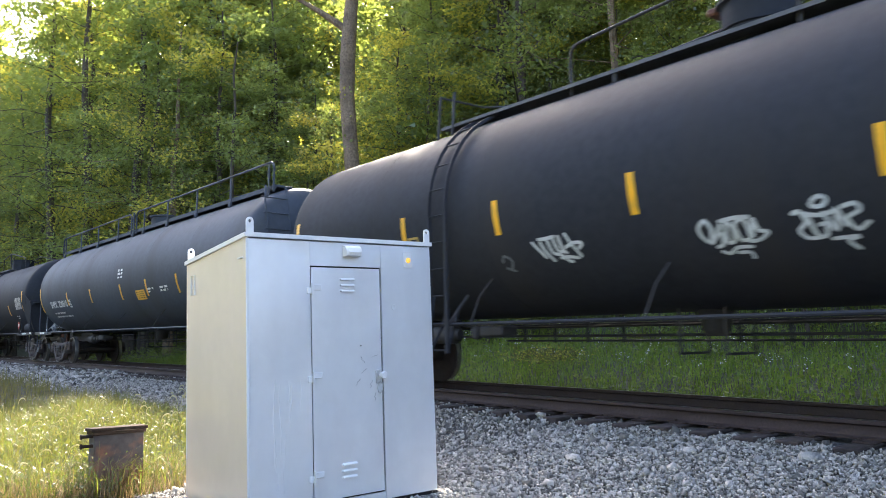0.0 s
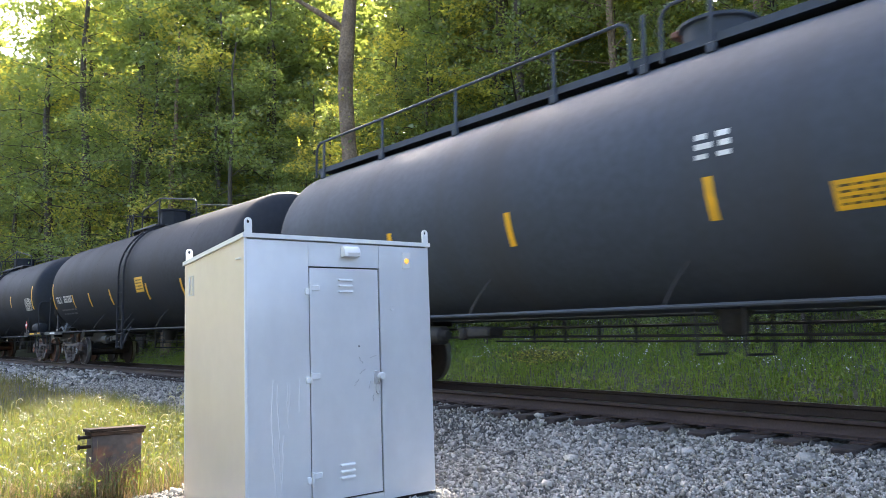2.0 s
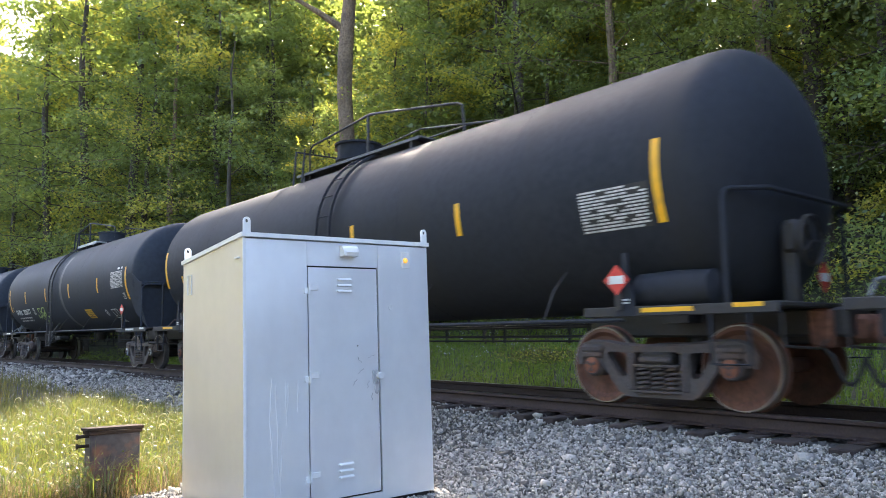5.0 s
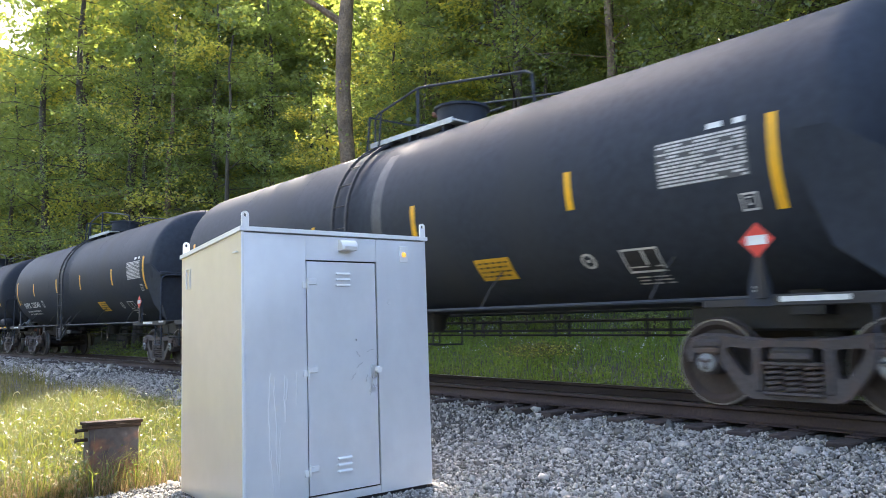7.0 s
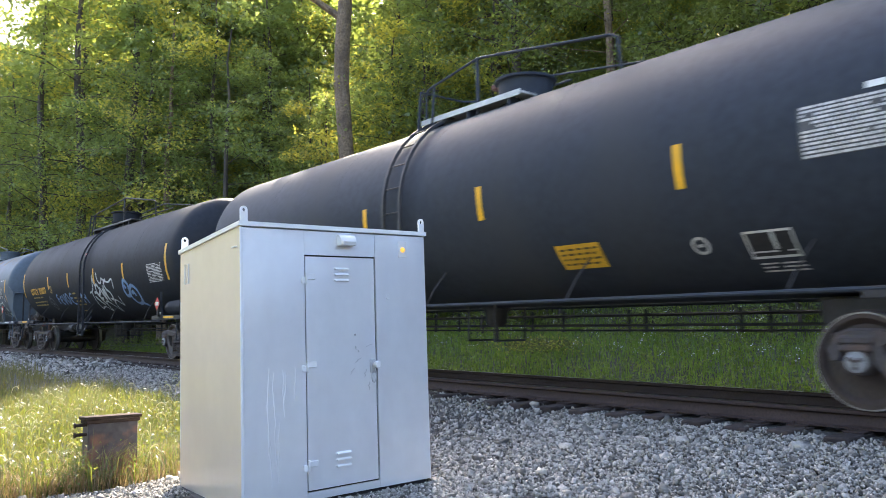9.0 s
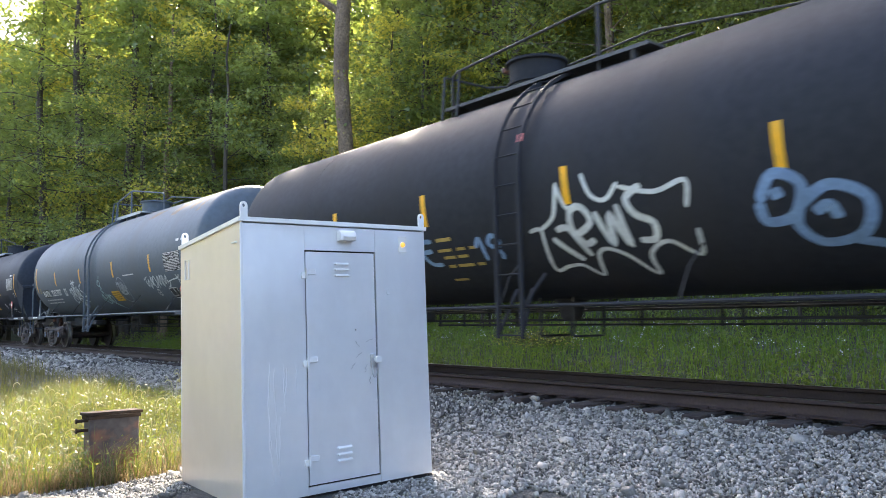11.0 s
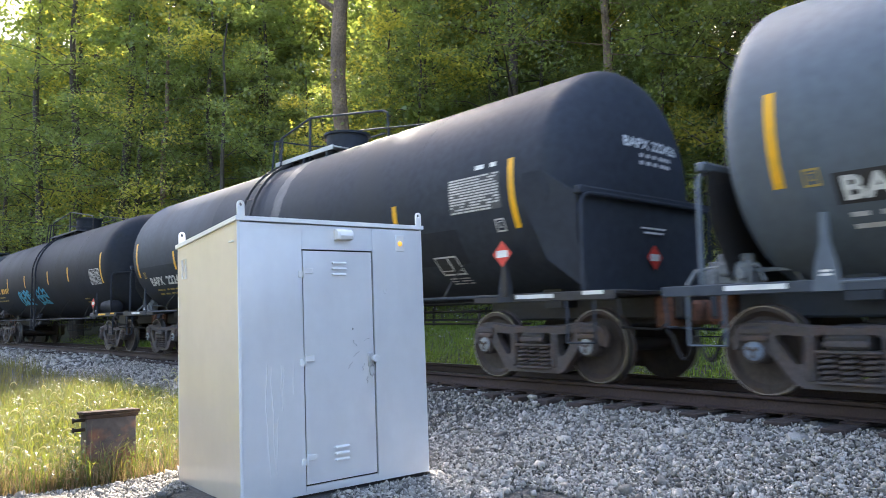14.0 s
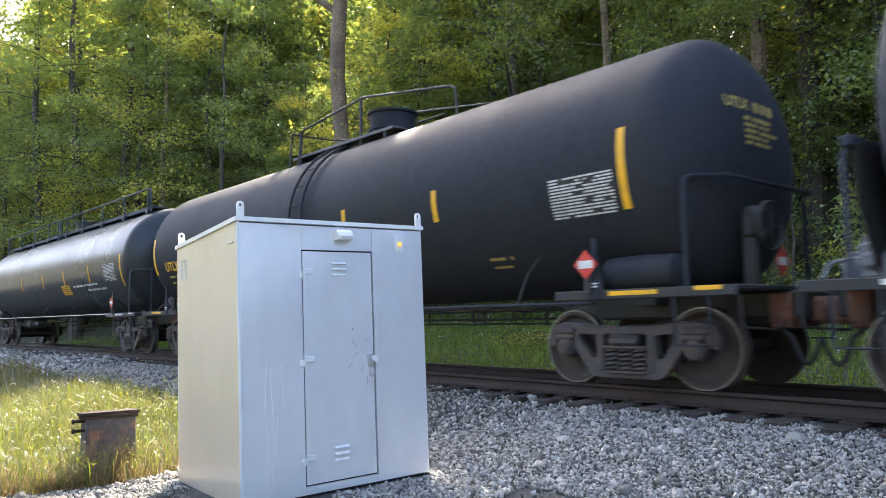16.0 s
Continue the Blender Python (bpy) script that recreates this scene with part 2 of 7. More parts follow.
def mesh_of(name, shape, mat, smooth=True, fix=True):
    me = bpy.data.meshes.new(name)
    me.from_pydata(shape.v, [], shape.f)
    if fix:
        bm = bmesh.new()
        bm.from_mesh(me)
        bmesh.ops.recalc_face_normals(bm, faces=bm.faces[:])
        bm.to_mesh(me)
        bm.free()
    me.materials.append(mat)
    if smooth:
        me.polygons.foreach_set("use_smooth", [True] * len(me.polygons))
        me.set_sharp_from_angle(angle=0.65)
    me.update()
    return me


def part(name, shape, mat, parent=None, label="", smooth=True, m=None):
    """One mesh object under a thing or a part."""
    me = shape if isinstance(shape, bpy.types.Mesh) else mesh_of(name, shape, mat, smooth)
    ob = new(name, me)
    if parent:
        ob.parent = parent
    if m is not None:
        ob.matrix_basis = m
    if label:
        ob["label"] = label
    return ob


def thing(name, m, label, category, group="", kind=""):
    ob = new(name)
    ob.empty_display_size = 0.2
    ob.matrix_basis = m
    return tagged(ob, label, category, group, kind)


def raw_mesh(name, verts, faces_flat, per, mat):
    """A large mesh from arrays; every face has per corners."""
    me = bpy.data.meshes.new(name)
    nv, nf = len(verts), len(faces_flat) // per
    me.vertices.add(nv)
    me.vertices.foreach_set("co", np.asarray(verts, dtype=np.float32).ravel())
    me.loops.add(nf * per)
    me.loops.foreach_set("vertex_index", np.asarray(faces_flat, dtype=np.int32))
    me.polygons.add(nf)
    me.polygons.foreach_set("loop_start", np.arange(0, nf * per, per, dtype=np.int32))
    me.materials.append(mat)
    me.update(calc_edges=True)
    me.validate()
    return me


# ---------------------------------------------------------------- the line of the track
CURVE, RAIL_Y, HALF = 0.00136, 7.50, 0.79


def on_track(s, off=0.0, z=0.0):
    """The place s metres along the track, off metres beyond its middle."""
    a = CURVE * s
    d = off + HALF
    return Vector((math.sin(a) / CURVE + d * math.sin(a), RAIL_Y - (1 - math.cos(a)) / CURVE + d * math.cos(a), z))


def heading(s):
    return -CURVE * s

# ---------------------------------------------------------------- ground


def lateral(x, y):
    """Metres beyond the middle of the track, seen from the near side."""
    return math.hypot(x, y - (RAIL_Y - 1 / CURVE)) - 1 / CURVE - HALF


def ground_z(x, y):
    d = lateral(x, y)
    if d < -3.3:
        z = -0.50
    elif d < -1.30:
        z = -0.50 + (d + 3.3) / 2.0 * 0.228
    elif d < -0.95:
        z = -0.272 + (d + 1.30) / 0.35 * 0.030
    elif d < 0.95:
        z = -0.240
    elif d < 2.8:
        z = -0.240 - (d - 0.95) / 1.85 * 0.220
    elif d < 9.5:
        z = -0.46 + (d - 2.8) * 0.17
    elif d < 60:
        z = 0.68 + (d - 9.5) * 0.60
    else:
        z = 30.98 + (d - 60) * 0.30
    n = noise.noise(Vector((x * 0.35, y * 0.35, 0)))
    return z + n * (0.03 if d < 3 else 0.10)


def steps(lo, hi, near_lo, near_hi, fine, grow):
    out, p, st = [], near_lo, fine
    while p <= near_hi:
        out.append(p)
        p += fine
    p, st = near_hi, fine
    while p < hi:
        st *= grow
        p += st
        out.append(p)
    p, st = near_lo, fine
    while p > lo:
        st *= grow
        p -= st
        out.append(p)
    return sorted(set(out))


def sheet(name, xs, ys, zf, mat):
    sh = Shape()
    sh.v = [(x, y, zf(x, y)) for y in ys for x in xs]
    n = len(xs)
    sh.f = [(j * n + i, j * n + i + 1, (j + 1) * n + i + 1, (j + 1) * n + i) for j in range(len(ys) - 1) for i in range(n - 1)]
    return mesh_of(name, sh, mat, fix=False)


tagged(new("ground", sheet("ground", steps(-1500, 1500, -40, 8, 0.6, 1.25), steps(-1500, 1500, -3, 24, 0.5, 1.25),
                           lambda x, y: ground_z(x, y) - 0.03, M["soil"])),
       "earthy green ground rising to a wooded hillside", "ground", kind="structure")


def bed_mesh():
    """The gravel: the track bed and the wide apron before it."""
    sh, n = Shape(), 0
    offs = [-12.0, -10, -8.5, -7.5, -6.8, -6.2, -5.6, -5.0, -4.4, -3.8, -3.3, -2.9, -2.5, -2.1, -1.75, -1.5, -0.9, 0, 0.9, 1.5, 1.9, 2.3, 2.6]
    ss = [-220 + 4 * i for i in range(43)] + [-48 + 0.5 * i for i in range(125)] + [16 + 6 * i for i in range(26)]
    for s in ss:
        for o in offs:
            p = on_track(s, o)
            sh.v.append((p.x, p.y, ground_z(p.x, p.y) + 0.02 - (0.06 if o in (-12.0, 2.6) else 0)))
    k = len(offs)
    sh.f = [(i * k + j, i * k + j + 1, (i + 1) * k + j + 1, (i + 1) * k + j) for i in range(len(ss) - 1) for j in range(k - 1)]
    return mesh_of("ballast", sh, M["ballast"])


ballast = tagged(new("ballast", bed_mesh()), "grey crushed stone ballast along the track", "gravel", kind="structure")

# ---------------------------------------------------------------- track
track_bed = thing("railway_track", Matrix(), "single railway track of rusty brown rails on dark wooden ties", "railway track", kind="structure")
RAIL_SHAPE = [(-0.076, -0.172), (0.076, -0.172), (0.076, -0.160), (0.022, -0.145), (0.009, -0.125), (0.009, -0.055), (0.020, -0.044), (0.037, -0.036),
              (0.037, -0.008), (0.030, 0.0), (-0.030, 0.0), (-0.037, -0.008), (-0.037, -0.036), (-0.020, -0.044), (-0.009, -0.055), (-0.009, -0.125), (-0.022, -0.145), (-0.076, -0.160)]
for side in (-1, 1):
    sh = Shape()
    ss = [-220 + 5 * i for i in range(34)] + [-50 + 1.0 * i for i in range(71)] + [25 + 5 * i for i in range(30)]
    for s in ss:
        for o, z in RAIL_SHAPE:
            sh.v.append(tuple(on_track(s, side * 0.753 + o, z)))
    k = len(RAIL_SHAPE)
    sh.f = [(i * k + j, i * k + (j + 1) % k, (i + 1) * k + (j + 1) % k, (i + 1) * k + j) for i in range(len(ss) - 1) for j in range(k)]
    r = part("rail", sh, M["rail"], track_bed, "rusty brown steel rail")
    cap = Shape()
    for s in ss:
        for o in (-0.028, 0.028):
            cap.v.append(tuple(on_track(s, side * 0.753 + o, 0.0015)))
    cap.f = [(2 * i, 2 * i + 1, 2 * i + 3, 2 * i + 2) for i in range(len(ss) - 1)]
    part("running_surface", cap, M["tread"], r, "worn bright top of the rail")

TIE = mesh_of("tie", Shape().box((0, 0, -0.09), (0.22, 2.6, 0.18), 0.012), M["tie"])
PLATE = mesh_of("tie_plate", Shape().box((0, 0, 0.009), (0.19, 0.36, 0.018), 0.004).box((0.06, 0.10, 0.025), (0.03, 0.03, 0.03), 0.004)
                .box((-0.06, -0.10, 0.025), (0.03, 0.03, 0.03), 0.004), M["rail"])
rng = random.Random(5)
for i in range(116):
    s = -48 + 0.5 * i + rng.uniform(-0.04, 0.04)
    p = on_track(s, rng.uniform(-0.05, 0.05), -0.180 + rng.uniform(-0.012, 0.004))
    tie = part("tie", TIE, None, track_bed, m=Matrix.Translation(p) @ pose(0, 0, 0, 0, 0, math.degrees(heading(s)) + rng.uniform(-1.5, 1.5)))
    for side in (-1, 1):
        part("tie_plate", PLATE, None, tie, m=pose(0, side * 0.753, 0.0))

# ---------------------------------------------------------------- equipment shed
SHED = pose(-5.048, 2.34, -0.50, -0.91, -1.11, 88.47)
shed = thing("equipment_shed", SHED, "silver-painted steel equipment shed standing on gravel beside the track", "shed")
SW, SD, SF, SB = 1.657, 1.25, 2.083, 1.991


def slab(points, thick, away):
    """A sheet-metal panel over four corners, thickened away from the outside."""
    a = [Vector(p) for p in points]
    b = [p + Vector(away) * thick for p in a]
    return Shape().add([*a, *b], [(0, 1, 2, 3), (7, 6, 5, 4), (0, 4, 5, 1), (1, 5, 6, 2), (2, 6, 7, 3), (3, 7, 4, 0)])


def wave(x, z, amp, seed):
    """How far a dented sheet lies back from its plane."""
    return noise.noise(Vector((x * 2.2 + seed, z * 1.7, seed))) * amp + noise.noise(Vector((x * 7, z * 6, seed + 9))) * amp * 0.25


def dented(nx, nz, at, w, h, amp, seed):
    """A thin sheet in the xz plane with shallow dents, closed behind."""
    sh = Shape()
    for back in (0, 1):
        for j in range(nz + 1):
            for i in range(nx + 1):
                x, z = w * i / nx, h * j / nz
                edge = min(i, nx - i, j, nz - j) > 0
                d = wave(x, z, amp, seed) if edge else 0
                sh.v.append((at[0] + x, at[1] + d + back * 0.02, at[2] + z))
    k = (nx + 1) * (nz + 1)
    for j in range(nz):
        for i in range(nx):
            a = j * (nx + 1) + i
            sh.f += [(a, a + 1, a + nx + 2, a + nx + 1), (k + a, k + a + nx + 1, k + a + nx + 2, k + a + 1)]
    ring = [i for i in range(nx + 1)] + [j * (nx + 1) + nx for j in range(1, nz + 1)] + [nz * (nx + 1) + i for i in range(nx - 1, -1, -1)] + [j * (nx + 1) for j in range(nz - 1, 0, -1)]
    for i, a in enumerate(ring):
        b = ring[(i + 1) % len(ring)]
        sh.f.append((a, b, b + k, a + k))
    return sh


DX0, DX1, DZ0, DZ1 = 0.521, 1.146, 0.095, 1.850
part("front_panel", dented(10, 30, (0.004, 0, 0.03), DX0 - 0.012, SF - 0.07, 0.010, 1.0), M["shed"], shed, "dented silver sheet with runs of paint")
part("front_panel", dented(10, 30, (DX1 + 0.008, 0, 0.03), SW - DX1 - 0.012, SF - 0.07, 0.010, 4.0), M["shed"], shed)
part("lintel_panel", dented(8, 3, (DX0 - 0.006, 0.001, DZ1 + 0.008), DX1 - DX0 + 0.012, SF - 0.048 - DZ1, 0.002, 6.0), M["shed"], shed)
part("threshold_panel", dented(8, 2, (DX0 - 0.006, 0.001, 0.03), DX1 - DX0 + 0.012, DZ0 - 0.038, 0.001, 7.0), M["shed"], shed)
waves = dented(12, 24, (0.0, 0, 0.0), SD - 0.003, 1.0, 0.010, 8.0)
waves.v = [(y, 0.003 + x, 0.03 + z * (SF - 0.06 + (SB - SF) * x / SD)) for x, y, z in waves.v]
part("side_panel", waves, M["shed_side_warmed"], shed, "silver sheet with shallow waves, warm bounce light painted in")
part("side_panel", slab([(SW, 0.003, 0.03), (SW, 0.003, SF - 0.03), (SW, SD, SB - 0.03), (SW, SD, 0.03)], 0.02, (-1, 0, 0)), M["shed"], shed)
part("back_panel", slab([(0, SD, 0.03), (SW, SD, 0.03), (SW, SD, SB - 0.03), (0, SD, SB - 0.03)], 0.02, (0, -1, 0)), M["shed"], shed)
# dark plate added behind the front, seen only through the door gaps
part("inner_lining", Shape().box((SW / 2, 0.10, 1.0), (SW - 0.1, 0.02, 1.85)), M["under"], shed)
roof = part("roof", slab([(-0.015, -0.015, SF - 0.028), (SW + 0.015, -0.015, SF - 0.028), (SW + 0.015, SD + 0.015, SB - 0.028), (-0.015, SD + 0.015, SB - 0.028)], 0.032, (0, 0, 1)), M["shed_trim"], shed, "white-painted sloping steel roof")
for bx, by in ((SW / 2, 0.10), (SW / 2, SD - 0.10)):
    part("skid", Shape().box((bx, by, 0.0), (SW - 0.04, 0.12, 0.07), 0.01), M["under"], shed)
corner = Shape().box((0.008, -0.003, SF / 2), (0.022, 0.010, SF - 0.07), 0.003)
part("corner_trim", corner, M["shed_trim"], shed)
for ex, ey, ez in ((0.03, 0.0, SF), (SW - 0.03, 0.0, SF), (0.03, SD - 0.02, SB), (SW - 0.03, SD - 0.02, SB)):
    pts = [(-0.028, -0.03), (0.028, -0.03), (0.028, 0.09)] + [(0.028 * math.cos(a), 0.09 + 0.028 * math.sin(a)) for a in (0.5, 1.05, 1.57, 2.1, 2.65)] + [(-0.028, 0.09)]
    hole = [(0.013 * math.cos(a * 0.785), 0.088 + 0.015 * math.sin(a * 0.785)) for a in range(8)]
    part("lifting_eye", Shape().plate(pts, 0.014, [hole], pose(ex, ey - 0.007, ez)), M["shed_trim"], shed, "white lifting eye")
door = part("door", dented(12, 34, (DX0 + 0.004, 0.006, DZ0 + 0.004), DX1 - DX0 - 0.008, DZ1 - DZ0 - 0.008, 0.008, 2.0), M["shed"], shed, "closed steel door with louvres")
for hz in (0.281, 1.012, 1.678):
    h = Shape().box((DX0 + 0.045, -0.004, hz + 0.012), (0.075, 0.012, 0.045), 0.004).box((DX0 - 0.022, -0.004, hz - 0.014), (0.035, 0.012, 0.05), 0.004)
    h.tube([(DX0 + 0.002, -0.012, hz - 0.045), (DX0 + 0.002, -0.012, hz + 0.042)], 0.010, 8)
    part("hinge", h, M["shed_trim"], door)
for lz in (1.665, 1.71, 1.755, 0.245, 0.292, 0.340):
    lx = 0.84 if lz > 1 else 0.83
    sh = Shape()
    prof = [(0.0, 0.012), (-0.016, 0.002), (-0.018, -0.006), (-0.004, -0.008), (0.006, -0.004)]
    for x in (lx - 0.068, lx - 0.06, lx + 0.06, lx + 0.068):
        sc = 0.25 if abs(x - lx) > 0.065 else 1.0
        sh.v += [(x, 0.006 + a * sc, lz + b * sc) for a, b in prof]
    for i in range(3):
        sh.f += [(i * 5 + j, i * 5 + (j + 1) % 5, i * 5 + 5 + (j + 1) % 5, i * 5 + 5 + j) for j in range(5)]
    sh.f += [(4, 3, 2, 1, 0), (15, 16, 17, 18, 19)]
    part("louvre", sh, M["shed_trim"], door)
lock = Shape().box((1.104, -0.004, 0.985), (0.05, 0.016, 0.11), 0.006)
lock.tube([(1.104 + 0.022 * math.sin(a), -0.022, 0.905 - 0.05 * math.cos(a)) for a in [i * 0.52 for i in range(13)]], 0.0045, 6)
part("latch", lock, M["scuff"], door, "metal latch with hanging wire loop")
part("knob", Shape().lathe([(-0.07, 0.0), (-0.07, 0.024), (-0.062, 0.030), (-0.034, 0.028), (-0.022, 0.016), (0.0, 0.016)], 16, "y", pose(1.122, 0, 0.995)), M["shed_trim"], door, "bright round door knob")
hood = Shape()
rows = []
for x in (0.80, 0.815, 0.925, 0.94):
    k = 0.82 if x in (0.80, 0.94) else 1.0
    rows.append([(x, 0.0, 1.935), (x, -0.075 * k, 1.94), (x, -0.085 * k, 1.965), (x, -0.075 * k, 1.995), (x, -0.045 * k, 2.018), (x, 0.0, 2.022)])
hood.v = [p for r0 in rows for p in r0]
hood.f = [(i * 6 + j, i * 6 + (j + 1) % 6, i * 6 + 6 + (j + 1) % 6, i * 6 + 6 + j) for i in range(3) for j in range(6)] + [tuple(range(6)), tuple(range(18, 24))]
part("vent_hood", hood, M["shed_trim"], shed, "white rounded vent hood")
lampf = part("indicator_plate", Shape().box((1.423, -0.004, 1.928), (0.085, 0.010, 0.135), 0.003), M["shed_trim"], shed, "small plate with lit amber indicator")
part("indicator_lens", Shape().lathe([(-0.016, 0.0), (-0.015, 0.010), (-0.008, 0.020), (0.0, 0.022)], 14, "y", pose(1.423, -0.009, 1.925)), M["glow"], lampf, "glowing amber lens")
sidebox = Shape().box((-0.006, 1.08, 1.86), (0.010, 0.10, 0.004)).box((-0.006, 1.125, 1.78), (0.010, 0.006, 0.165)).box((-0.006, 1.035, 1.78), (0.010, 0.006, 0.165)).box((-0.006, 1.08, 1.70), (0.010, 0.10, 0.004))
part("side_hatch", sidebox, M["shed_trim"], shed)
part("side_bracket", Shape().box((-0.010, 0.085, 1.905), (0.018, 0.075, 0.012), 0.002), M["shed_trim"], shed)

# runs of paint, scuffs and a knocked dent on the front
rgs = random.Random(4)
for x0, z0, ln in ((0.22, 1.02, 0.62), (0.255, 0.98, 0.70), (0.33, 1.00, 0.34), (0.35, 0.98, 0.20), (0.43, 1.01, 0.24), (0.30, 0.62, 0.42), (0.215, 0.50, 0.35)):
    pts, x = [], x0
    for i in range(13):
        pts.append((x, wave(x - 0.004, z0 - ln * i / 12 - 0.03, 0.010, 1.0), z0 - ln * i / 12))
        x += rgs.uniform(-0.006, 0.006)
    part("paint_run", Shape().tube(pts, 0.0032, 6), M["shed"], shed, "dried run of paint")
for x0, z0, a in ((0.95, 1.02, 0.6), (0.98, 1.10, 2.2), (1.03, 0.90, 1.3), (1.05, 1.14, 0.3), (0.90, 0.93, 0.9), (1.07, 0.80, 1.5)):
    pts = [(x0 + 0.06 * t * math.cos(a) + 0.008 * math.sin(t * 9), 0.0015, z0 + 0.06 * t * math.sin(a)) for t in (0, 0.25, 0.5, 0.75, 1.0)]
    part("scratch", Shape().tube(pts, 0.0025, 4), M["scuff"], door)
part("stain_spot", Shape().lathe([(-0.003, 0.0), (-0.003, 0.006), (0.0, 0.007)], 8, "y", pose(0.952, 0.006, 1.235)), M["under"], door)
part("dent", Shape().lathe([(0.001, 0.0), (-0.0005, 0.010), (-0.003, 0.017), (0.004, 0.026)], 16, "y", pose(1.272, wave(0.118, 1.505, 0.010, 4.0), 1.535) @ Matrix.Diagonal((1, 1, 1.25, 1))), M["shed"], shed, "small knocked dent")

# ---------------------------------------------------------------- rusty box in the grass
box_at = pose(-6.95, 2.0, -0.51, -3, 0, 87)
rbox = thing("rusty_box", box_at, "rusty brown steel box with a flat lid standing in the grass", "box")
bw, bd, bh = 0.40, 0.22, 0.555
part("body", Shape().box((0, 0, bh / 2 - 0.02), (bw, bd, bh + 0.04), 0.006), M["box_iron"], rbox)
part("lid", Shape().box((0, 0, bh + 0.012), (bw + 0.06, bd + 0.04, 0.026), 0.005), M["lid"], rbox, "dark rusted lid")
part("rim", Shape().box((0, 0, bh - 0.018), (bw + 0.03, bd + 0.03, 0.03), 0.004), M["lid"], rbox)
for hz in (bh - 0.04, bh - 0.12):
    part("hasp", Shape().tube([(-bw / 2 - 0.09, -bd / 2 + 0.06, hz), (-bw / 2 + 0.02, -bd / 2 + 0.06, hz)], 0.014, 8).tube([(-bw / 2 - 0.10, -bd / 2 + 0.06, hz), (-bw / 2 - 0.085, -bd / 2 + 0.06, hz)], 0.022, 8), M["lid"], rbox)

# ---------------------------------------------------------------- tank cars
TANK_R, TANK_Z = 1.54, 2.62
WHEELS, TRAIN = [], []
M["grime_iron"] = material("grime_iron", (0.17, 0.18, 0.19), 0.6, vary=0.3, grain=20, stain=4, bump=0.2)


def wheelset_mesh():
    sh = Shape()
    for sd in (-1, 1):
        prof = [(0.70, 0.0), (0.70, 0.30), (0.685, 0.36), (0.672, 0.395), (0.672, 0.480), (0.690, 0.484), (0.705, 0.468), (0.712, 0.459), (0.790, 0.454), (0.806, 0.452),
                (0.806, 0.40), (0.792, 0.385), (0.760, 0.35), (0.752, 0.20), (0.790, 0.13), (0.790, 0.0)]
        sh.lathe([(sd * a, r) for a, r in prof], 40, "y")
    sh.tube([(0, -0.7, 0), (0, 0.7, 0)], 0.085, 14)
    return mesh_of("wheelset", sh, M["wheel_iron"])


def ring_mesh(sd):
    """The bright worn tread and rim edge of one wheel."""
    sh = Shape()
    if sd:
        sh.lathe([(sd * a, r) for a, r in [(0.714, 0.4615), (0.790, 0.4565), (0.8085, 0.4545), (0.8085, 0.443), (0.800, 0.443), (0.800, 0.44), (0.714, 0.44)]], 40, "y", close=True)
    return mesh_of("tread", sh, M["tread"])


def cap_mesh(sd, paint):
    """The roller bearing end on one journal: an iron cup, a painted face and a dark three-cornered locking plate."""
    sh = Shape().lathe([(sd * a, r) for a, r in [(0.80, 0.0), (0.80, 0.130), (0.99, 0.130), (1.00, 0.118), (1.03, 0.112), (1.03, 0.0)]], 20, "y")
    sh.box((0, sd * 0.93, 0.125), (0.27, 0.22, 0.07), 0.02)
    iron = len(sh.f)
    sh.lathe([(sd * a, r) for a, r in [(1.031, 0.0), (1.031, 0.098), (1.046, 0.094), (1.05, 0.085), (1.05, 0.0)]], 20, "y")
    face = len(sh.f)
    for k in range(3):
        a = k * 2.094 + 0.5
        sh.lathe([(sd * 1.051, 0.020), (sd * 1.066, 0.020), (sd * 1.068, 0.016), (sd * 1.068, 0.0)], 6, "y", pose(0.052 * math.cos(a), 0, 0.052 * math.sin(a)))
        sh.box((0, 0, 0), (0.06, 0.008, 0.026), 0, pose(0.026 * math.cos(a), sd * 1.054, 0.026 * math.sin(a), 0, -math.degrees(a), 0))
    me = mesh_of("bearing_cap", sh, M["truck_iron"])
    me.materials.append(paint)
    me.polygons.foreach_set("material_index", [1 if iron <= i < face else 0 for i in range(len(sh.f))])
    return me


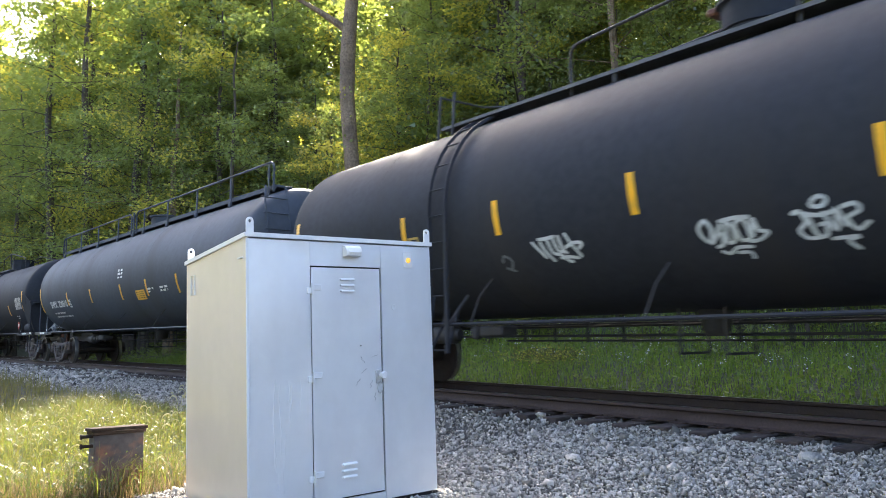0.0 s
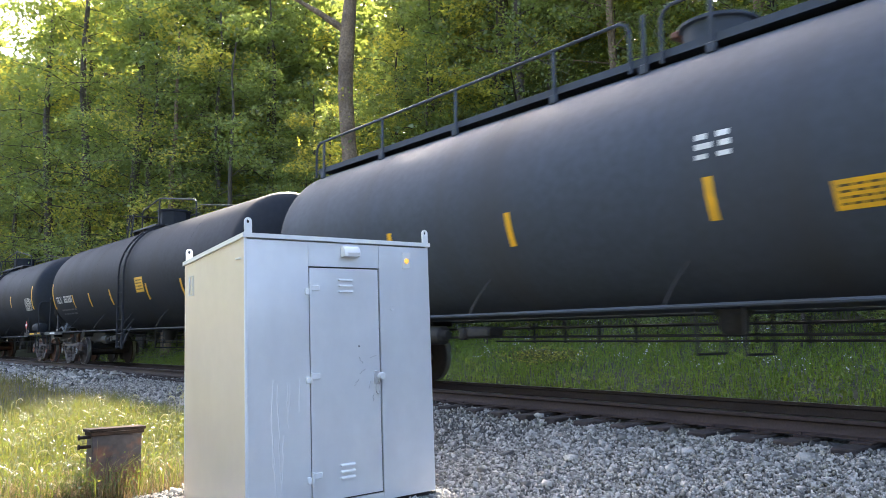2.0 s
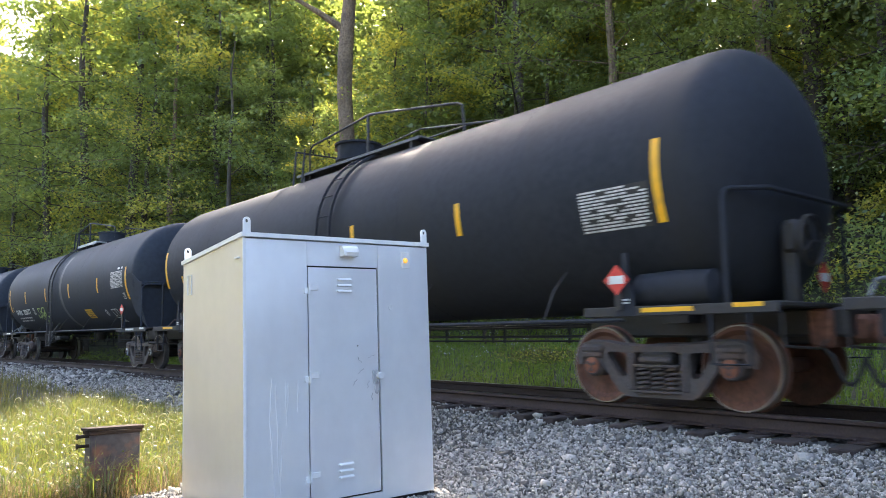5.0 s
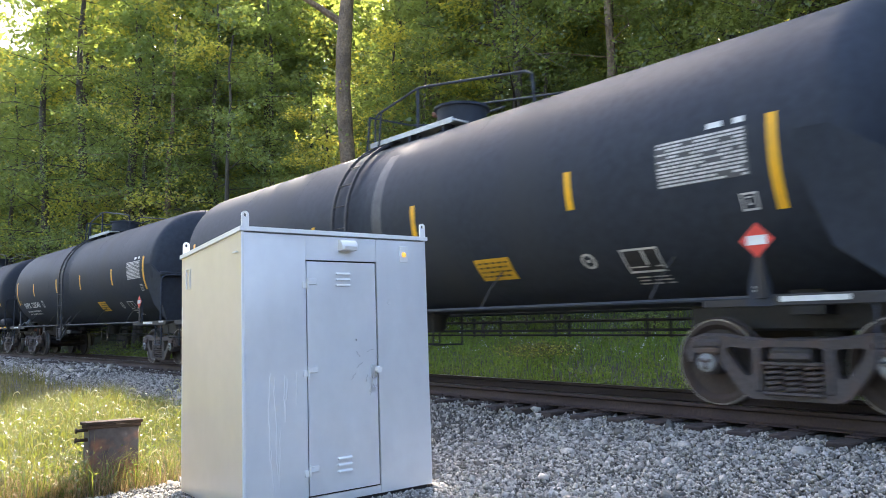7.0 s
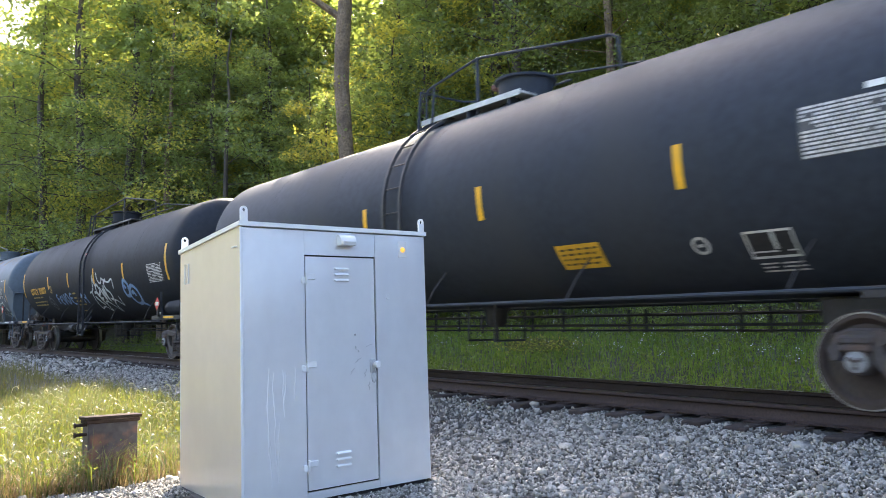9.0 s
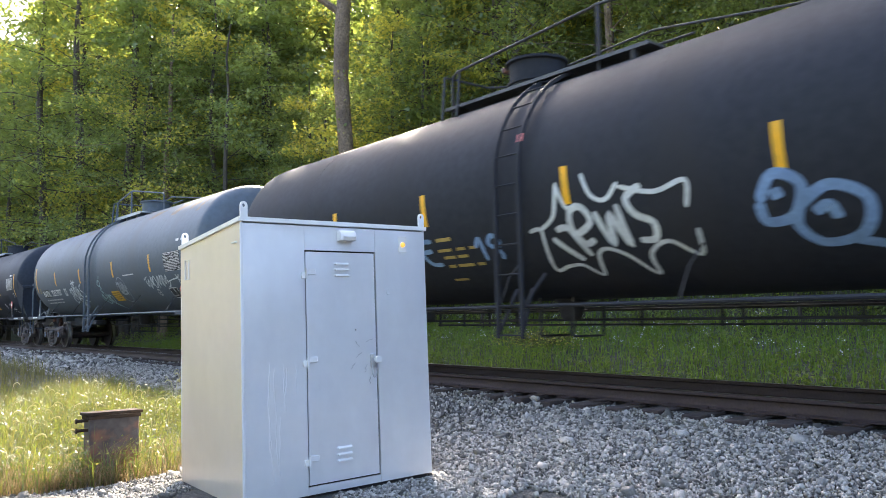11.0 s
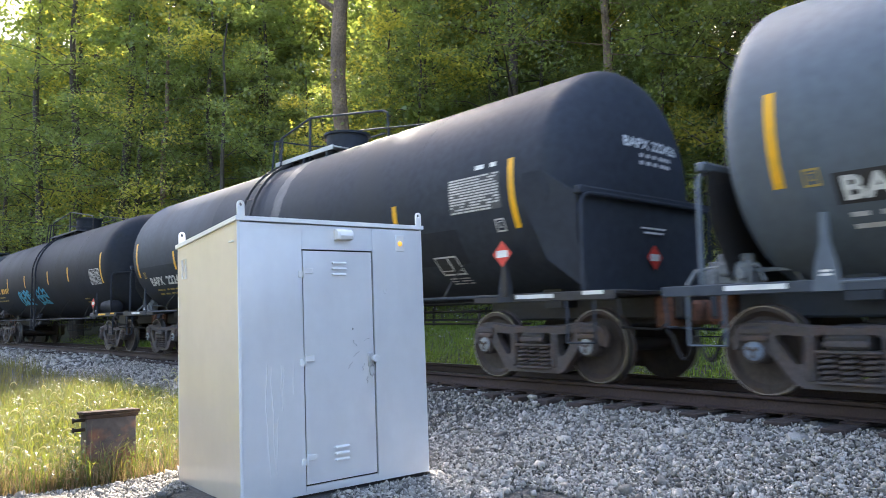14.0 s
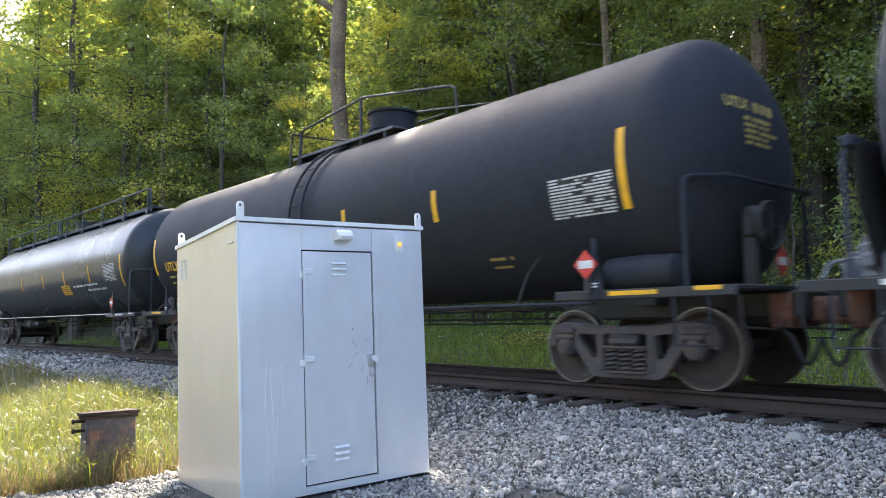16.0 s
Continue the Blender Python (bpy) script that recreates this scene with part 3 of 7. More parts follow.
def side_frame_mesh():
    """A cast side frame: arched top, spring window and two rounded triangular holes."""
    top = [(-1.10, 0.50), (-1.13, 0.60), (-1.08, 0.70), (-0.95, 0.74), (-0.70, 0.735), (-0.45, 0.70), (-0.2, 0.685), (0.2, 0.685), (0.45, 0.70), (0.70, 0.735), (0.95, 0.74), (1.08, 0.70), (1.13, 0.60), (1.10, 0.50)]
    low = [(1.06, 0.46), (1.03, 0.58), (0.765, 0.58), (0.75, 0.46), (0.72, 0.41), (0.53, 0.165), (0.43, 0.11), (-0.43, 0.11), (-0.53, 0.165), (-0.72, 0.41), (-0.75, 0.46), (-0.765, 0.58), (-1.03, 0.58), (-1.06, 0.46)]
    win = [(-0.29, 0.175), (0.29, 0.175), (0.30, 0.60), (0.27, 0.625), (-0.27, 0.625), (-0.30, 0.60)]

    def tri(k):
        pts = [(0.405, 0.58), (0.425, 0.61), (0.64, 0.625), (0.675, 0.605), (0.67, 0.56), (0.545, 0.385), (0.49, 0.335), (0.435, 0.34), (0.41, 0.385)]
        return [(k * x, z) for x, z in pts]

    sh = Shape().plate(top + low, 0.13, [win, tri(1), tri(-1)])
    # flanges along the upper and lower chords
    sh.tube([(x, 0.065, z - 0.03) for x, z in top], 0.055, 6)
    sh.tube([(x, 0.065, z + 0.025) for x, z in [(0.66, 0.38), (0.50, 0.185), (0.42, 0.145), (-0.42, 0.145), (-0.50, 0.185), (-0.66, 0.38)]], 0.048, 6)
    for k in (-1, 1):
        sh.box((k * 0.90, 0.065, 0.655), (0.34, 0.20, 0.10), 0.03)
        sh.box((k * 0.345, 0.065, 0.40), (0.08, 0.17, 0.44), 0.02)
    return mesh_of("side_frame", sh, M["truck_iron"])


def spring_mesh():
    sh = Shape()
    for x in (-0.19, 0.0, 0.19):
        pts = [(x + 0.082 * math.cos(a), 0.05 + 0.082 * math.sin(a), 0.185 + 0.265 * i / 40) for i, a in ((i, i * 0.80) for i in range(41))]
        sh.tube(pts, 0.019, 5)
    sh.box((0, 0.065, 0.465), (0.58, 0.24, 0.035), 0.01)
    sh.box((0, 0.065, 0.175), (0.58, 0.22, 0.03), 0.008)
    sh.box((0, 0.0, 0.535), (0.40, 0.16, 0.07), 0.02)
    return mesh_of("spring_pack", sh, M["truck_iron"])


def bolster_mesh():
    sh = Shape().box((0, 0, 0.545), (0.40, 2.1, 0.16), 0.03).box((0, 0, 0.66), (0.42, 1.5, 0.12), 0.03)
    sh.lathe([(0.70, 0.2), (0.78, 0.2), (0.78, 0.0)], 16, "z")
    return mesh_of("truck", sh, M["under"])


WHEELSET, SIDE_FRAME, SPRINGS, BOLSTER = wheelset_mesh(), side_frame_mesh(), spring_mesh(), bolster_mesh()
BEAM = mesh_of("brake_beam", Shape().box((0, 0, 0.40), (0.12, 1.5, 0.10), 0.02).box((0, 0, 0.33), (0.05, 1.3, 0.05), 0.01), M["under"])
RING = {sd: ring_mesh(sd) for sd in (-1, 1)}
CAP_PAINT = {
    "iron": M["truck_iron"],
    "grey": material("cap_grey", (0.26, 0.27, 0.28), 0.5, vary=0.2, grain=30, stain=8, bump=0.1),
    "blue": material("cap_blue", (0.15, 0.20, 0.28), 0.5, vary=0.2, grain=30, stain=8, stain_color=(0.2, 0.23, 0.28), bump=0.1),
    "rust": material("cap_rust", (0.24, 0.09, 0.05), 0.8, vary=0.3, grain=30, stain=8, bump=0.2),
}


def repaint(me, mat):
    out = me.copy()
    out.materials.clear()
    out.materials.append(mat)
    return out


CAP_MESH = {(key, sd): cap_mesh(sd, mat) for key, mat in CAP_PAINT.items() for sd in (-1, 1)}
WHEEL_MESH = {"iron": WHEELSET, "rust": repaint(WHEELSET, material("wheel_rust", (0.13, 0.055, 0.035), 0.75, vary=0.3, grain=18, stain=4, stain_color=(0.07, 0.04, 0.03), bump=0.2))}


def truck(car, x, caps, wheels="iron"):
    base = part("truck", BOLSTER, None, car, "four-wheel truck with cast side frames", m=pose(x, 0, 0))
    for sd in (-1, 1):
        turn = pose(0, -1.0, 0) if sd < 0 else pose(0, 1.0, 0, 0, 0, 180)
        part("side_frame", SIDE_FRAME, None, base, m=turn)
        part("spring_pack", SPRINGS, None, base, m=turn)
    for k in (-1, 1):
        part("brake_beam", BEAM, None, base, m=pose(k * 0.42, 0, 0))
        axle = part("wheelset", WHEEL_MESH[wheels], None, base)
        axle.matrix_basis = pose(k * 0.89, 0, WHEEL_R)
        WHEELS.append((axle, pose(k * 0.89, 0, WHEEL_R)))
        for sd in (-1, 1):
            part("tread", RING[sd], None, base, "bright worn tread", m=pose(k * 0.89, 0, WHEEL_R))
            part("bearing_cap", CAP_MESH[caps, sd], None, base, m=pose(k * 0.89, 0, WHEEL_R))
    return base


WHEEL_R = 0.457


def tank_point(x, ang, lift=0.0):
    """On the near side of the shell: ang degrees above the level of its axis."""
    a = radians(ang)
    r = TANK_R + lift
    return (x, -r * math.cos(a), TANK_Z + r * math.sin(a))


def angle_at(z):
    return math.degrees(math.asin(max(-1, min(1, (z - TANK_Z) / TANK_R))))


def patch(x0, x1, z0, z1, lift=0.005, n=6, lean=0.0, shape=None):
    """A thin sheet laid on the near side of the shell between two heights; lean shifts its top along x."""
    sh = shape or Shape()
    a0, a1 = angle_at(z0), angle_at(z1)
    vs = []
    for i in range(n + 1):
        a = a0 + (a1 - a0) * i / n
        d = lean * i / n
        vs += [tank_point(x0 + d, a, lift), tank_point(x1 + d, a, lift)]
    sh.add(vs, [(2 * i, 2 * i + 1, 2 * i + 3, 2 * i + 2) for i in range(n)])
    return sh



def tank_car(cfg):
    tc, half, hl, head = cfg["tc"], cfg["length"] / 2, cfg["tank"], cfg.get("head", 0.95)
    car = thing("tank_car", Matrix(), cfg["label"], "tank car", "tank cars of the train")
    paint = M[cfg["paint"]]
    dull = M[cfg.get("frame", "under")]
    # shell with dished heads
    prof = []
    for i in range(15):
        a = math.pi / 2 * i / 14
        prof.append((-(hl - head) - head * math.cos(a) ** 0.8 if i < 14 else -(hl - head), TANK_R * math.sin(a) ** 0.8))
    prof += [(-(hl - head) + 2 * (hl - head) * i / 8, TANK_R) for i in range(1, 8)]
    prof += [(-a, r) for a, r in reversed(prof[:15])]
    part("tank", Shape().lathe(prof, 80, "x", pose(0, 0, TANK_Z)), paint, car, cfg["shell"])
    for i in range(1, 6):
        x = -(hl - head) + 2 * (hl - head) * i / 6
        part("seam", Shape().lathe([(-0.025, TANK_R - 0.01), (-0.018, TANK_R + 0.0022), (0.018, TANK_R + 0.0022), (0.025, TANK_R - 0.01)], 72, "x", pose(x, 0, TANK_Z), close=True), paint, car)
    # ends
    for k in (-1, 1):
        xt = k * tc / 2
        sill = Shape().box((xt + k * 0.15, 0, 0.93), (3.3, 0.60, 0.30), 0.03)
        sill.box((k * (half - 0.75), 0, 0.88), (0.9, 0.42, 0.36), 0.03)
        part("draft_sill", sill, dull, car)
        prof2 = [(-0.60, 0.95), (0.60, 0.95)] + [(0.60 - 1.2 * i / 14, TANK_Z - math.sqrt((TANK_R + 0.02) ** 2 - (0.60 - 1.2 * i / 14) ** 2) + 0.05) for i in range(15)]
        part("saddle", Shape().plate(prof2, 0.34, m=pose(xt, 0, 0, 0, 0, 90) @ pose(0, -0.17, 0)), dull, car)
        part("end_deck", Shape().box((k * (half - 0.66), 0, 1.10), (0.74, 2.86, 0.05), 0.01), dull, car)
        for sd in (-1, 1):
            part("side_sill", Shape().box((xt + k * 0.50, sd * 1.43, 1.07), (2.30, 0.06, 0.11), 0.01), dull, car)
        mark = "yellow" if cfg.get("sill_mark") == "yellow" else "white"
        part("sill_reflector", Shape().box((xt + k * (0.45 if k > 0 else 0.62), -1.463, 1.08), (0.62, 0.004, 0.05)), M[mark], car)
        if k > 0:
            part("sill_reflector", Shape().box((xt + 1.35, -1.463, 1.10), (0.30, 0.004, 0.045)), M[mark], car)
        # upright bracket from the sill to the shell
        zt = 1.72
        post = Shape().plate([(-0.13, 1.02), (0.13, 1.02), (0.10, 1.25), (0.045, 1.45), (0.035, zt), (-0.035, zt), (-0.045, 1.45), (-0.10, 1.25)], 0.03, m=Matrix.Translation((xt - k * 0.05, -1.47, 0)))
        part("sill_bracket", post, paint, car)
        part("bracket_mark", Shape().box((xt - k * 0.05, -1.474, 1.20), (0.10, 0.004, 0.02)).box((xt - k * 0.05, -1.474, 1.165), (0.10, 0.004, 0.02)), M["white"], car)
        xr = k * (cfg["rail_x"])
        xo = k * max(abs(xr), hl + 0.08)
        rail = Shape().tube([(xr, -1.42, 1.08), (xr, -1.42, 2.18), (xr, -1.37, 2.26), (xr, -1.28, 2.29), (xo, -0.95, 2.30), (xo, 0.95, 2.30), (xr, 1.28, 2.29), (xr, 1.37, 2.26), (xr, 1.42, 2.18), (xr, 1.42, 1.08)], 0.027, 8)
        part("end_handrail", rail, paint, car)
        cp = Shape().box((k * (half - 0.42), 0, 0.86), (0.5, 0.16, 0.18), 0.03).box((k * (half - 0.10), 0.03, 0.86), (0.22, 0.30, 0.30), 0.05).box((k * (half - 0.40), 0, 0.87), (0.24, 0.74, 0.40), 0.03)
        part("coupler", cp, M["rust"], car, "rusty knuckle coupler")
        part("cut_lever", Shape().tube([(k * (half - 0.30), -1.40, 1.02), (k * (half - 0.30), -1.36, 0.70), (k * (half - 0.36), -0.5, 0.66), (k * (half - 0.28), 0, 0.98)], 0.015, 6), dull, car)
        hose = [(k * (half - 0.5), -0.30, 0.75)] + [(k * (half - 0.35 + 0.35 * i / 8), -0.32, 0.72 - 0.42 * math.sin(math.pi * i / 9)) for i in range(1, 9)]
        part("air_hose", Shape().tube(hose, 0.026, 6), M["under"], car)
        for sd in (-1, 1):
            x = k * (half - 0.80)
            st = Shape().tube([(x - 0.2, sd * 1.44, 1.08), (x - 0.2, sd * 1.44, 0.52), (x + 0.2, sd * 1.44, 0.52), (x + 0.2, sd * 1.44, 1.08)], 0.018, 6)
            part("sill_step", st, paint, car)
        if cfg.get("shield"):
            wing = hl - 0.62
            out = [(-1.22, 1.13), (1.22, 1.13), (1.42, 1.75), (1.42, 2.30), (-1.42, 2.30), (-1.42, 1.75)] if k > 0 else [(-0.9, 1.13), (0.9, 1.13), (1.30, 1.75), (1.34, 2.30), (-1.34, 2.30), (-1.30, 1.75)]
            # rear shield gets the dark colour for the shade it stands in
            part("head_shield", Shape().plate(out, 0.025, m=pose(k * (hl + 0.02), 0, 0, 0, 0, 90)), paint if k > 0 else M["under"], car, "flat steel head shield over the lower end")
            for sd in (-1, 1) if k > 0 else ():
                a = [(k * (hl + 0.02), sd * 1.42, 2.30), (k * (hl + 0.02), sd * 1.42, 1.75), (k * (hl + 0.0), sd * 1.22, 1.13), (k * (wing + 0.1), sd * 1.36, 1.55), (k * (wing - 0.12), sd * 1.565, 2.30), (k * (wing - 0.10), sd * 1.565, 2.62), (k * (wing + 0.2), sd * 1.54, 2.62)]
                b = [(x, y - sd * 0.02, z) for x, y, z in a]
                n = len(a)
                part("shield_wing", Shape().add(a + b, [tuple(range(n)), tuple(reversed(range(n, 2 * n)))] + [(i, (i + 1) % n, n + (i + 1) % n, n + i) for i in range(n)]), paint, car)
                # dark sheet added inside the wing, painting the shade there
                c2 = [(x - k * 0.012, y - sd * 0.026, z) for x, y, z in a]
                part("shield_wing_back", Shape().add(c2, [tuple(range(n))]), M["under"], car, smooth=False)
            # dark plate added inside the shield, its colour standing for shade
            inner = [(y * 0.985, z) for y, z in out]
            part("shield_back", Shape().plate(inner, 0.01, m=pose(k * (hl + 0.02) - (0.013 if k > 0 else -0.028), 0, 0, 0, 0, 90)), M["under"], car)
            part("shield_lip", Shape().box((k * (hl + 0.05), 0, 2.33), (0.10, 2.9, 0.10), 0.015), paint, car)
            plac = Shape().add([(k * (hl + 0.052), 0.12 + y, 1.58 + z) for y, z in ((0, 0.17), (0.17, 0), (0, -0.17), (-0.17, 0))], [(0, 1, 2, 3)])
            pl = part("placard", plac, M["red"], car, "red and white diamond placard", smooth=False)
            part("placard_band", Shape().box((k * (hl + 0.056), 0.12, 1.58), (0.004, 0.20, 0.09)), M["white"], pl)
            part("shield_stencil", Shape().box((k * (hl + 0.05), 0.12, 1.96), (0.004, 0.55, 0.022)).box((k * (hl + 0.05), 0.12, 1.90), (0.004, 0.44, 0.025)), M["white"], car)
        elif not (k > 0 and cfg["length"] > 18.5):
            gear = Shape().box((k * (hl + 0.08), -0.52, 1.40), (0.16, 0.12, 0.65), 0.02).box((k * (hl + 0.10), -0.45, 1.82), (0.20, 0.34, 0.36), 0.05)
            gear.lathe([(-0.03, 0.26), (-0.015, 0.28), (0.015, 0.28), (0.03, 0.26), (0.0, 0.245)], 24, "x", pose(k * (hl + 0.24), -0.40, 1.78), close=True)
            for a in range(5):
                gear.tube([(k * (hl + 0.24), -0.40, 1.78), (k * (hl + 0.24), -0.40 + 0.26 * math.cos(a * 1.257), 1.78 + 0.26 * math.sin(a * 1.257))], 0.014, 6)
            part("brake_gear", gear, dull, car)
            plac = Shape().add([(k * (hl + 0.26), -0.20 + y, 1.40 + z) for y, z in ((0, 0.17), (0.17, 0), (0, -0.17), (-0.17, 0))], [(0, 1, 2, 3)])
            pl = part("placard", plac, M["red"], car, "red and white diamond placard", smooth=False)
            part("placard_band", Shape().box((k * (hl + 0.264), -0.20, 1.40), (0.004, 0.20, 0.09)), M["white"], pl)
            part("placard_post", Shape().box((k * (hl + 0.24), -0.20, 1.25), (0.02, 0.05, 0.30)), dull, car)
    vx = -half + 0.74
    valve = Shape().box((vx, -0.80, 1.30), (0.22, 0.26, 0.34), 0.03).box((vx + 0.20, -0.86, 1.25), (0.18, 0.22, 0.26), 0.03).box((vx - 0.20, -0.78, 1.22), (0.16, 0.24, 0.20), 0.03)
    for dx, dy, z0, z1, r in ((0.0, -0.80, 1.45, 1.56, 0.09), (0.0, -0.80, 1.56, 1.63, 0.05), (0.21, -0.86, 1.36, 1.46, 0.075), (-0.20, -0.78, 1.30, 1.40, 0.07)):
        valve.lathe([(z0, 0.0), (z0, r), (z1 - 0.015, r), (z1, r * 0.7), (z1, 0.0)], 12, "z", pose(vx + dx, dy, 0))
    valve.lathe([(-1.00, 0.0), (-1.00, 0.05), (-0.98, 0.075), (-0.92, 0.08), (-0.90, 0.0)], 12, "y", pose(vx, 0, 1.30)).lathe([(-1.02, 0.0), (-1.02, 0.06), (-0.95, 0.065), (-0.95, 0.0)], 12, "y", pose(vx + 0.20, 0, 1.25))
    valve.tube([(vx - 0.36, -1.1, 1.14), (vx - 0.34, -0.95, 1.30), (vx - 0.2, -0.85, 1.33), (vx + 0.35, -0.92, 1.33), (vx + 0.46, -1.0, 1.16)], 0.020, 6).tube([(vx + 0.30, -0.9, 1.28), (vx + 0.62, -0.7, 1.28), (vx + 0.66, -0.6, 1.12)], 0.022, 6)
    part("brake_valve", valve, M["grime_iron" if cfg.get("shield") or cfg["paint"] == "tank_slate" else "truck_iron"], car, "brake valve with pipes on the rear deck")
    # near-side placard on its stand, and the air tank on the deck
    xp = tc / 2 - 0.02
    zp = 1.64
    if not cfg.get("shield") or cfg.get("air"):
        zp = 1.42
        if cfg["length"] < 18.5:
            part("air_tank", Shape().lathe([(-0.50, 0.0), (-0.49, 0.10), (-0.44, 0.185), (-0.02, 0.20), (0.02, 0.20), (0.44, 0.185), (0.49, 0.10), (0.50, 0.0)], 20, "x", pose(tc / 2 + 0.42, -1.18, 1.31)), paint, car, "dark air tank on the deck")
        xp = tc / 2 - (0.12 if cfg["length"] < 18.5 else -0.03)
    pv = [(xp, -1.53, zp + 0.17), (xp + 0.17, -1.53, zp), (xp, -1.53, zp - 0.17), (xp - 0.17, -1.53, zp)]
    pl = part("placard", Shape().add(pv, [(0, 1, 2, 3)]), M["red"], car, "red and white diamond placard", smooth=False)
    part("placard_band", Shape().box((xp, -1.533, zp), (0.20, 0.004, 0.09)), M["white"], pl)
    part("placard_bracket", Shape().box((xp, -1.50, (zp + 1.18) / 2), (0.09, 0.03, zp - 1.0), 0.005), dull, car)
    # long pipe rails and their brackets
    xs = tc / 2 - 0.10
    rz = cfg.get("low_rail", 1.10)
    for sd in (-1, 1):
        part("safety_rail", Shape().tube([(-xs, sd * 1.44, rz), (xs, sd * 1.44, rz)], 0.025, 8), paint, car, "long pipe rail along the lower side")
        for x in [-xs + 1.2 + (2 * xs - 2.4) * i / 4 for i in range(5)]:
            q = tank_point(x + 0.16, angle_at(1.60), 0.008)
            part("rail_bracket", Shape().tube([(x, sd * 1.44, rz - 0.01), (x + 0.08, sd * 1.32, 1.36), (q[0], sd * abs(q[1]), q[2])], 0.011, 6), M["under"], car)
    # gear under the belly
    part("brake_rod", Shape().tube([(-tc / 2 + 0.6, 0.25, 0.80), (tc / 2 - 0.6, 0.25, 0.80)], 0.020, 6), M["under"], car)
    part("brake_rod", Shape().tube([(-tc / 2 + 0.3, -0.62, 0.80), (-tc / 2 + 2.2, -0.58, 0.78)], 0.016, 6), M["under"], car)
    part("train_pipe", Shape().tube([(-half + 0.6, 1.25, 0.95), (half - 0.6, 1.25, 0.95)], 0.024, 6), M["under"], car)
    part("lower_rail", Shape().tube([(-xs + 2.0, 1.25, 0.72), (xs - 2.0, 1.25, 0.72)], 0.018, 6), M["under"], car)
    for x in (-4.4, -3.7, -3.0, -2.3, -0.4, 0.3, 1.6, 1.9, 3.4, 3.8):
        part("hanger", Shape().box((x, 1.25, 0.86), (0.045, 0.03, 0.34)), M["under"], car)
    part("brake_cylinder", Shape().lathe([(-0.26, 0.0), (-0.26, 0.13), (-0.24, 0.15), (0.18, 0.15), (0.22, 0.09), (0.30, 0.07), (0.30, 0.0)], 16, "x", pose(-tc / 2 + 2.6, -0.55, 0.84)), M["under"], car)
    part("control_valve", Shape().box((-tc / 2 + 3.7, -0.5, 0.88), (0.5, 0.35, 0.16), 0.03).box((-tc / 2 + 3.35, -0.62, 0.86), (0.14, 0.14, 0.2), 0.03), M["under"], car)
    outlet = Shape().lathe([(0.80, 0.0), (0.80, 0.13), (0.86, 0.17), (1.0, 0.18), (1.12, 0.26)], 16, "z")
    part("bottom_outlet", outlet, M["under"], car)
    for x in (-0.30, 0.30):
        part("outlet_guard", Shape().tube([(x, -0.32, 1.15), (x, -0.32, 0.58), (x, 0.32, 0.58), (x, 0.32, 1.15)], 0.022, 6), M["under"], car)
    return car


def ladder(car, x0, mat, w=0.42):
    """A side ladder that follows the shell from its top to below the sill."""
    path = [tank_point(0, a, 0.07) for a in (72, 64, 56, 48, 40, 32, 24, 16, 8, 0)] + [(0, -1.60, 2.3), (0, -1.585, 1.2), (0, -1.585, 0.58)]
    rails = part("ladder", Shape().tube([(x0 - w / 2, y, z) for _, y, z in path], 0.034, 4), mat, car, "steel ladder up the side of the tank")
    part("stile", Shape().tube([(x0 + w / 2, y, z) for _, y, z in path], 0.034, 4), mat, rails)
    rung = [tank_point(0, a, 0.07) for a in (66, 52, 38, 24, 10)] + [(0, -1.60, 2.52), (0, -1.598, 2.14), (0, -1.592, 1.76), (0, -1.588, 1.38), (0, -1.585, 0.99), (0, -1.585, 0.62)]
    for _, y, z in rung:
        part("rung", Shape().tube([(x0 - w / 2, y, z), (x0 + w / 2, y, z)], 0.012, 6), mat, rails)
    for sd in (-1, 1):
        part("ladder_brace", Shape().tube([(x0 + sd * w / 2, -1.58, 0.95), (x0 + sd * (w / 2 + 0.20), -1.36, 1.38)], 0.022, 6), mat, rails)
        part("ladder_brace", Shape().tube([(x0 + sd * w / 2, -1.585, 0.62), (x0 + sd * (w / 2 - 0.08), -1.30, 1.20)], 0.026, 4), mat, rails)


def manway(car, x, mat, square=False):
    """The lidded housing on the crown of the tank."""
    lift = 0.12 if mat is M["tank_black"] else 0.0
    if square:
        h = Shape().lathe([(4.0, 0.46), (4.60, 0.46), (4.61, 0.50), (4.66, 0.50), (4.67, 0.46), (4.70, 0.0)], 8, "z", pose(x, 0, 0, 0, 0, 22.5))
    else:
        h = Shape().lathe([(4.0, 0.43), (4.20, 0.43), (4.21, 0.46), (4.25, 0.46), (4.26, 0.42), (4.52, 0.43), (4.53, 0.48), (4.57, 0.48), (4.58, 0.43), (4.61, 0.26), (4.62, 0.0)], 28, "z", pose(x, 0, lift))
    hs = part("manway_housing", h, mat, car, "lidded fittings housing on the crown")
    part("housing_hinge", Shape().box((x - 0.47, -0.1, 4.55 + lift), (0.14, 0.26, 0.09), 0.02), M["rust"], hs)


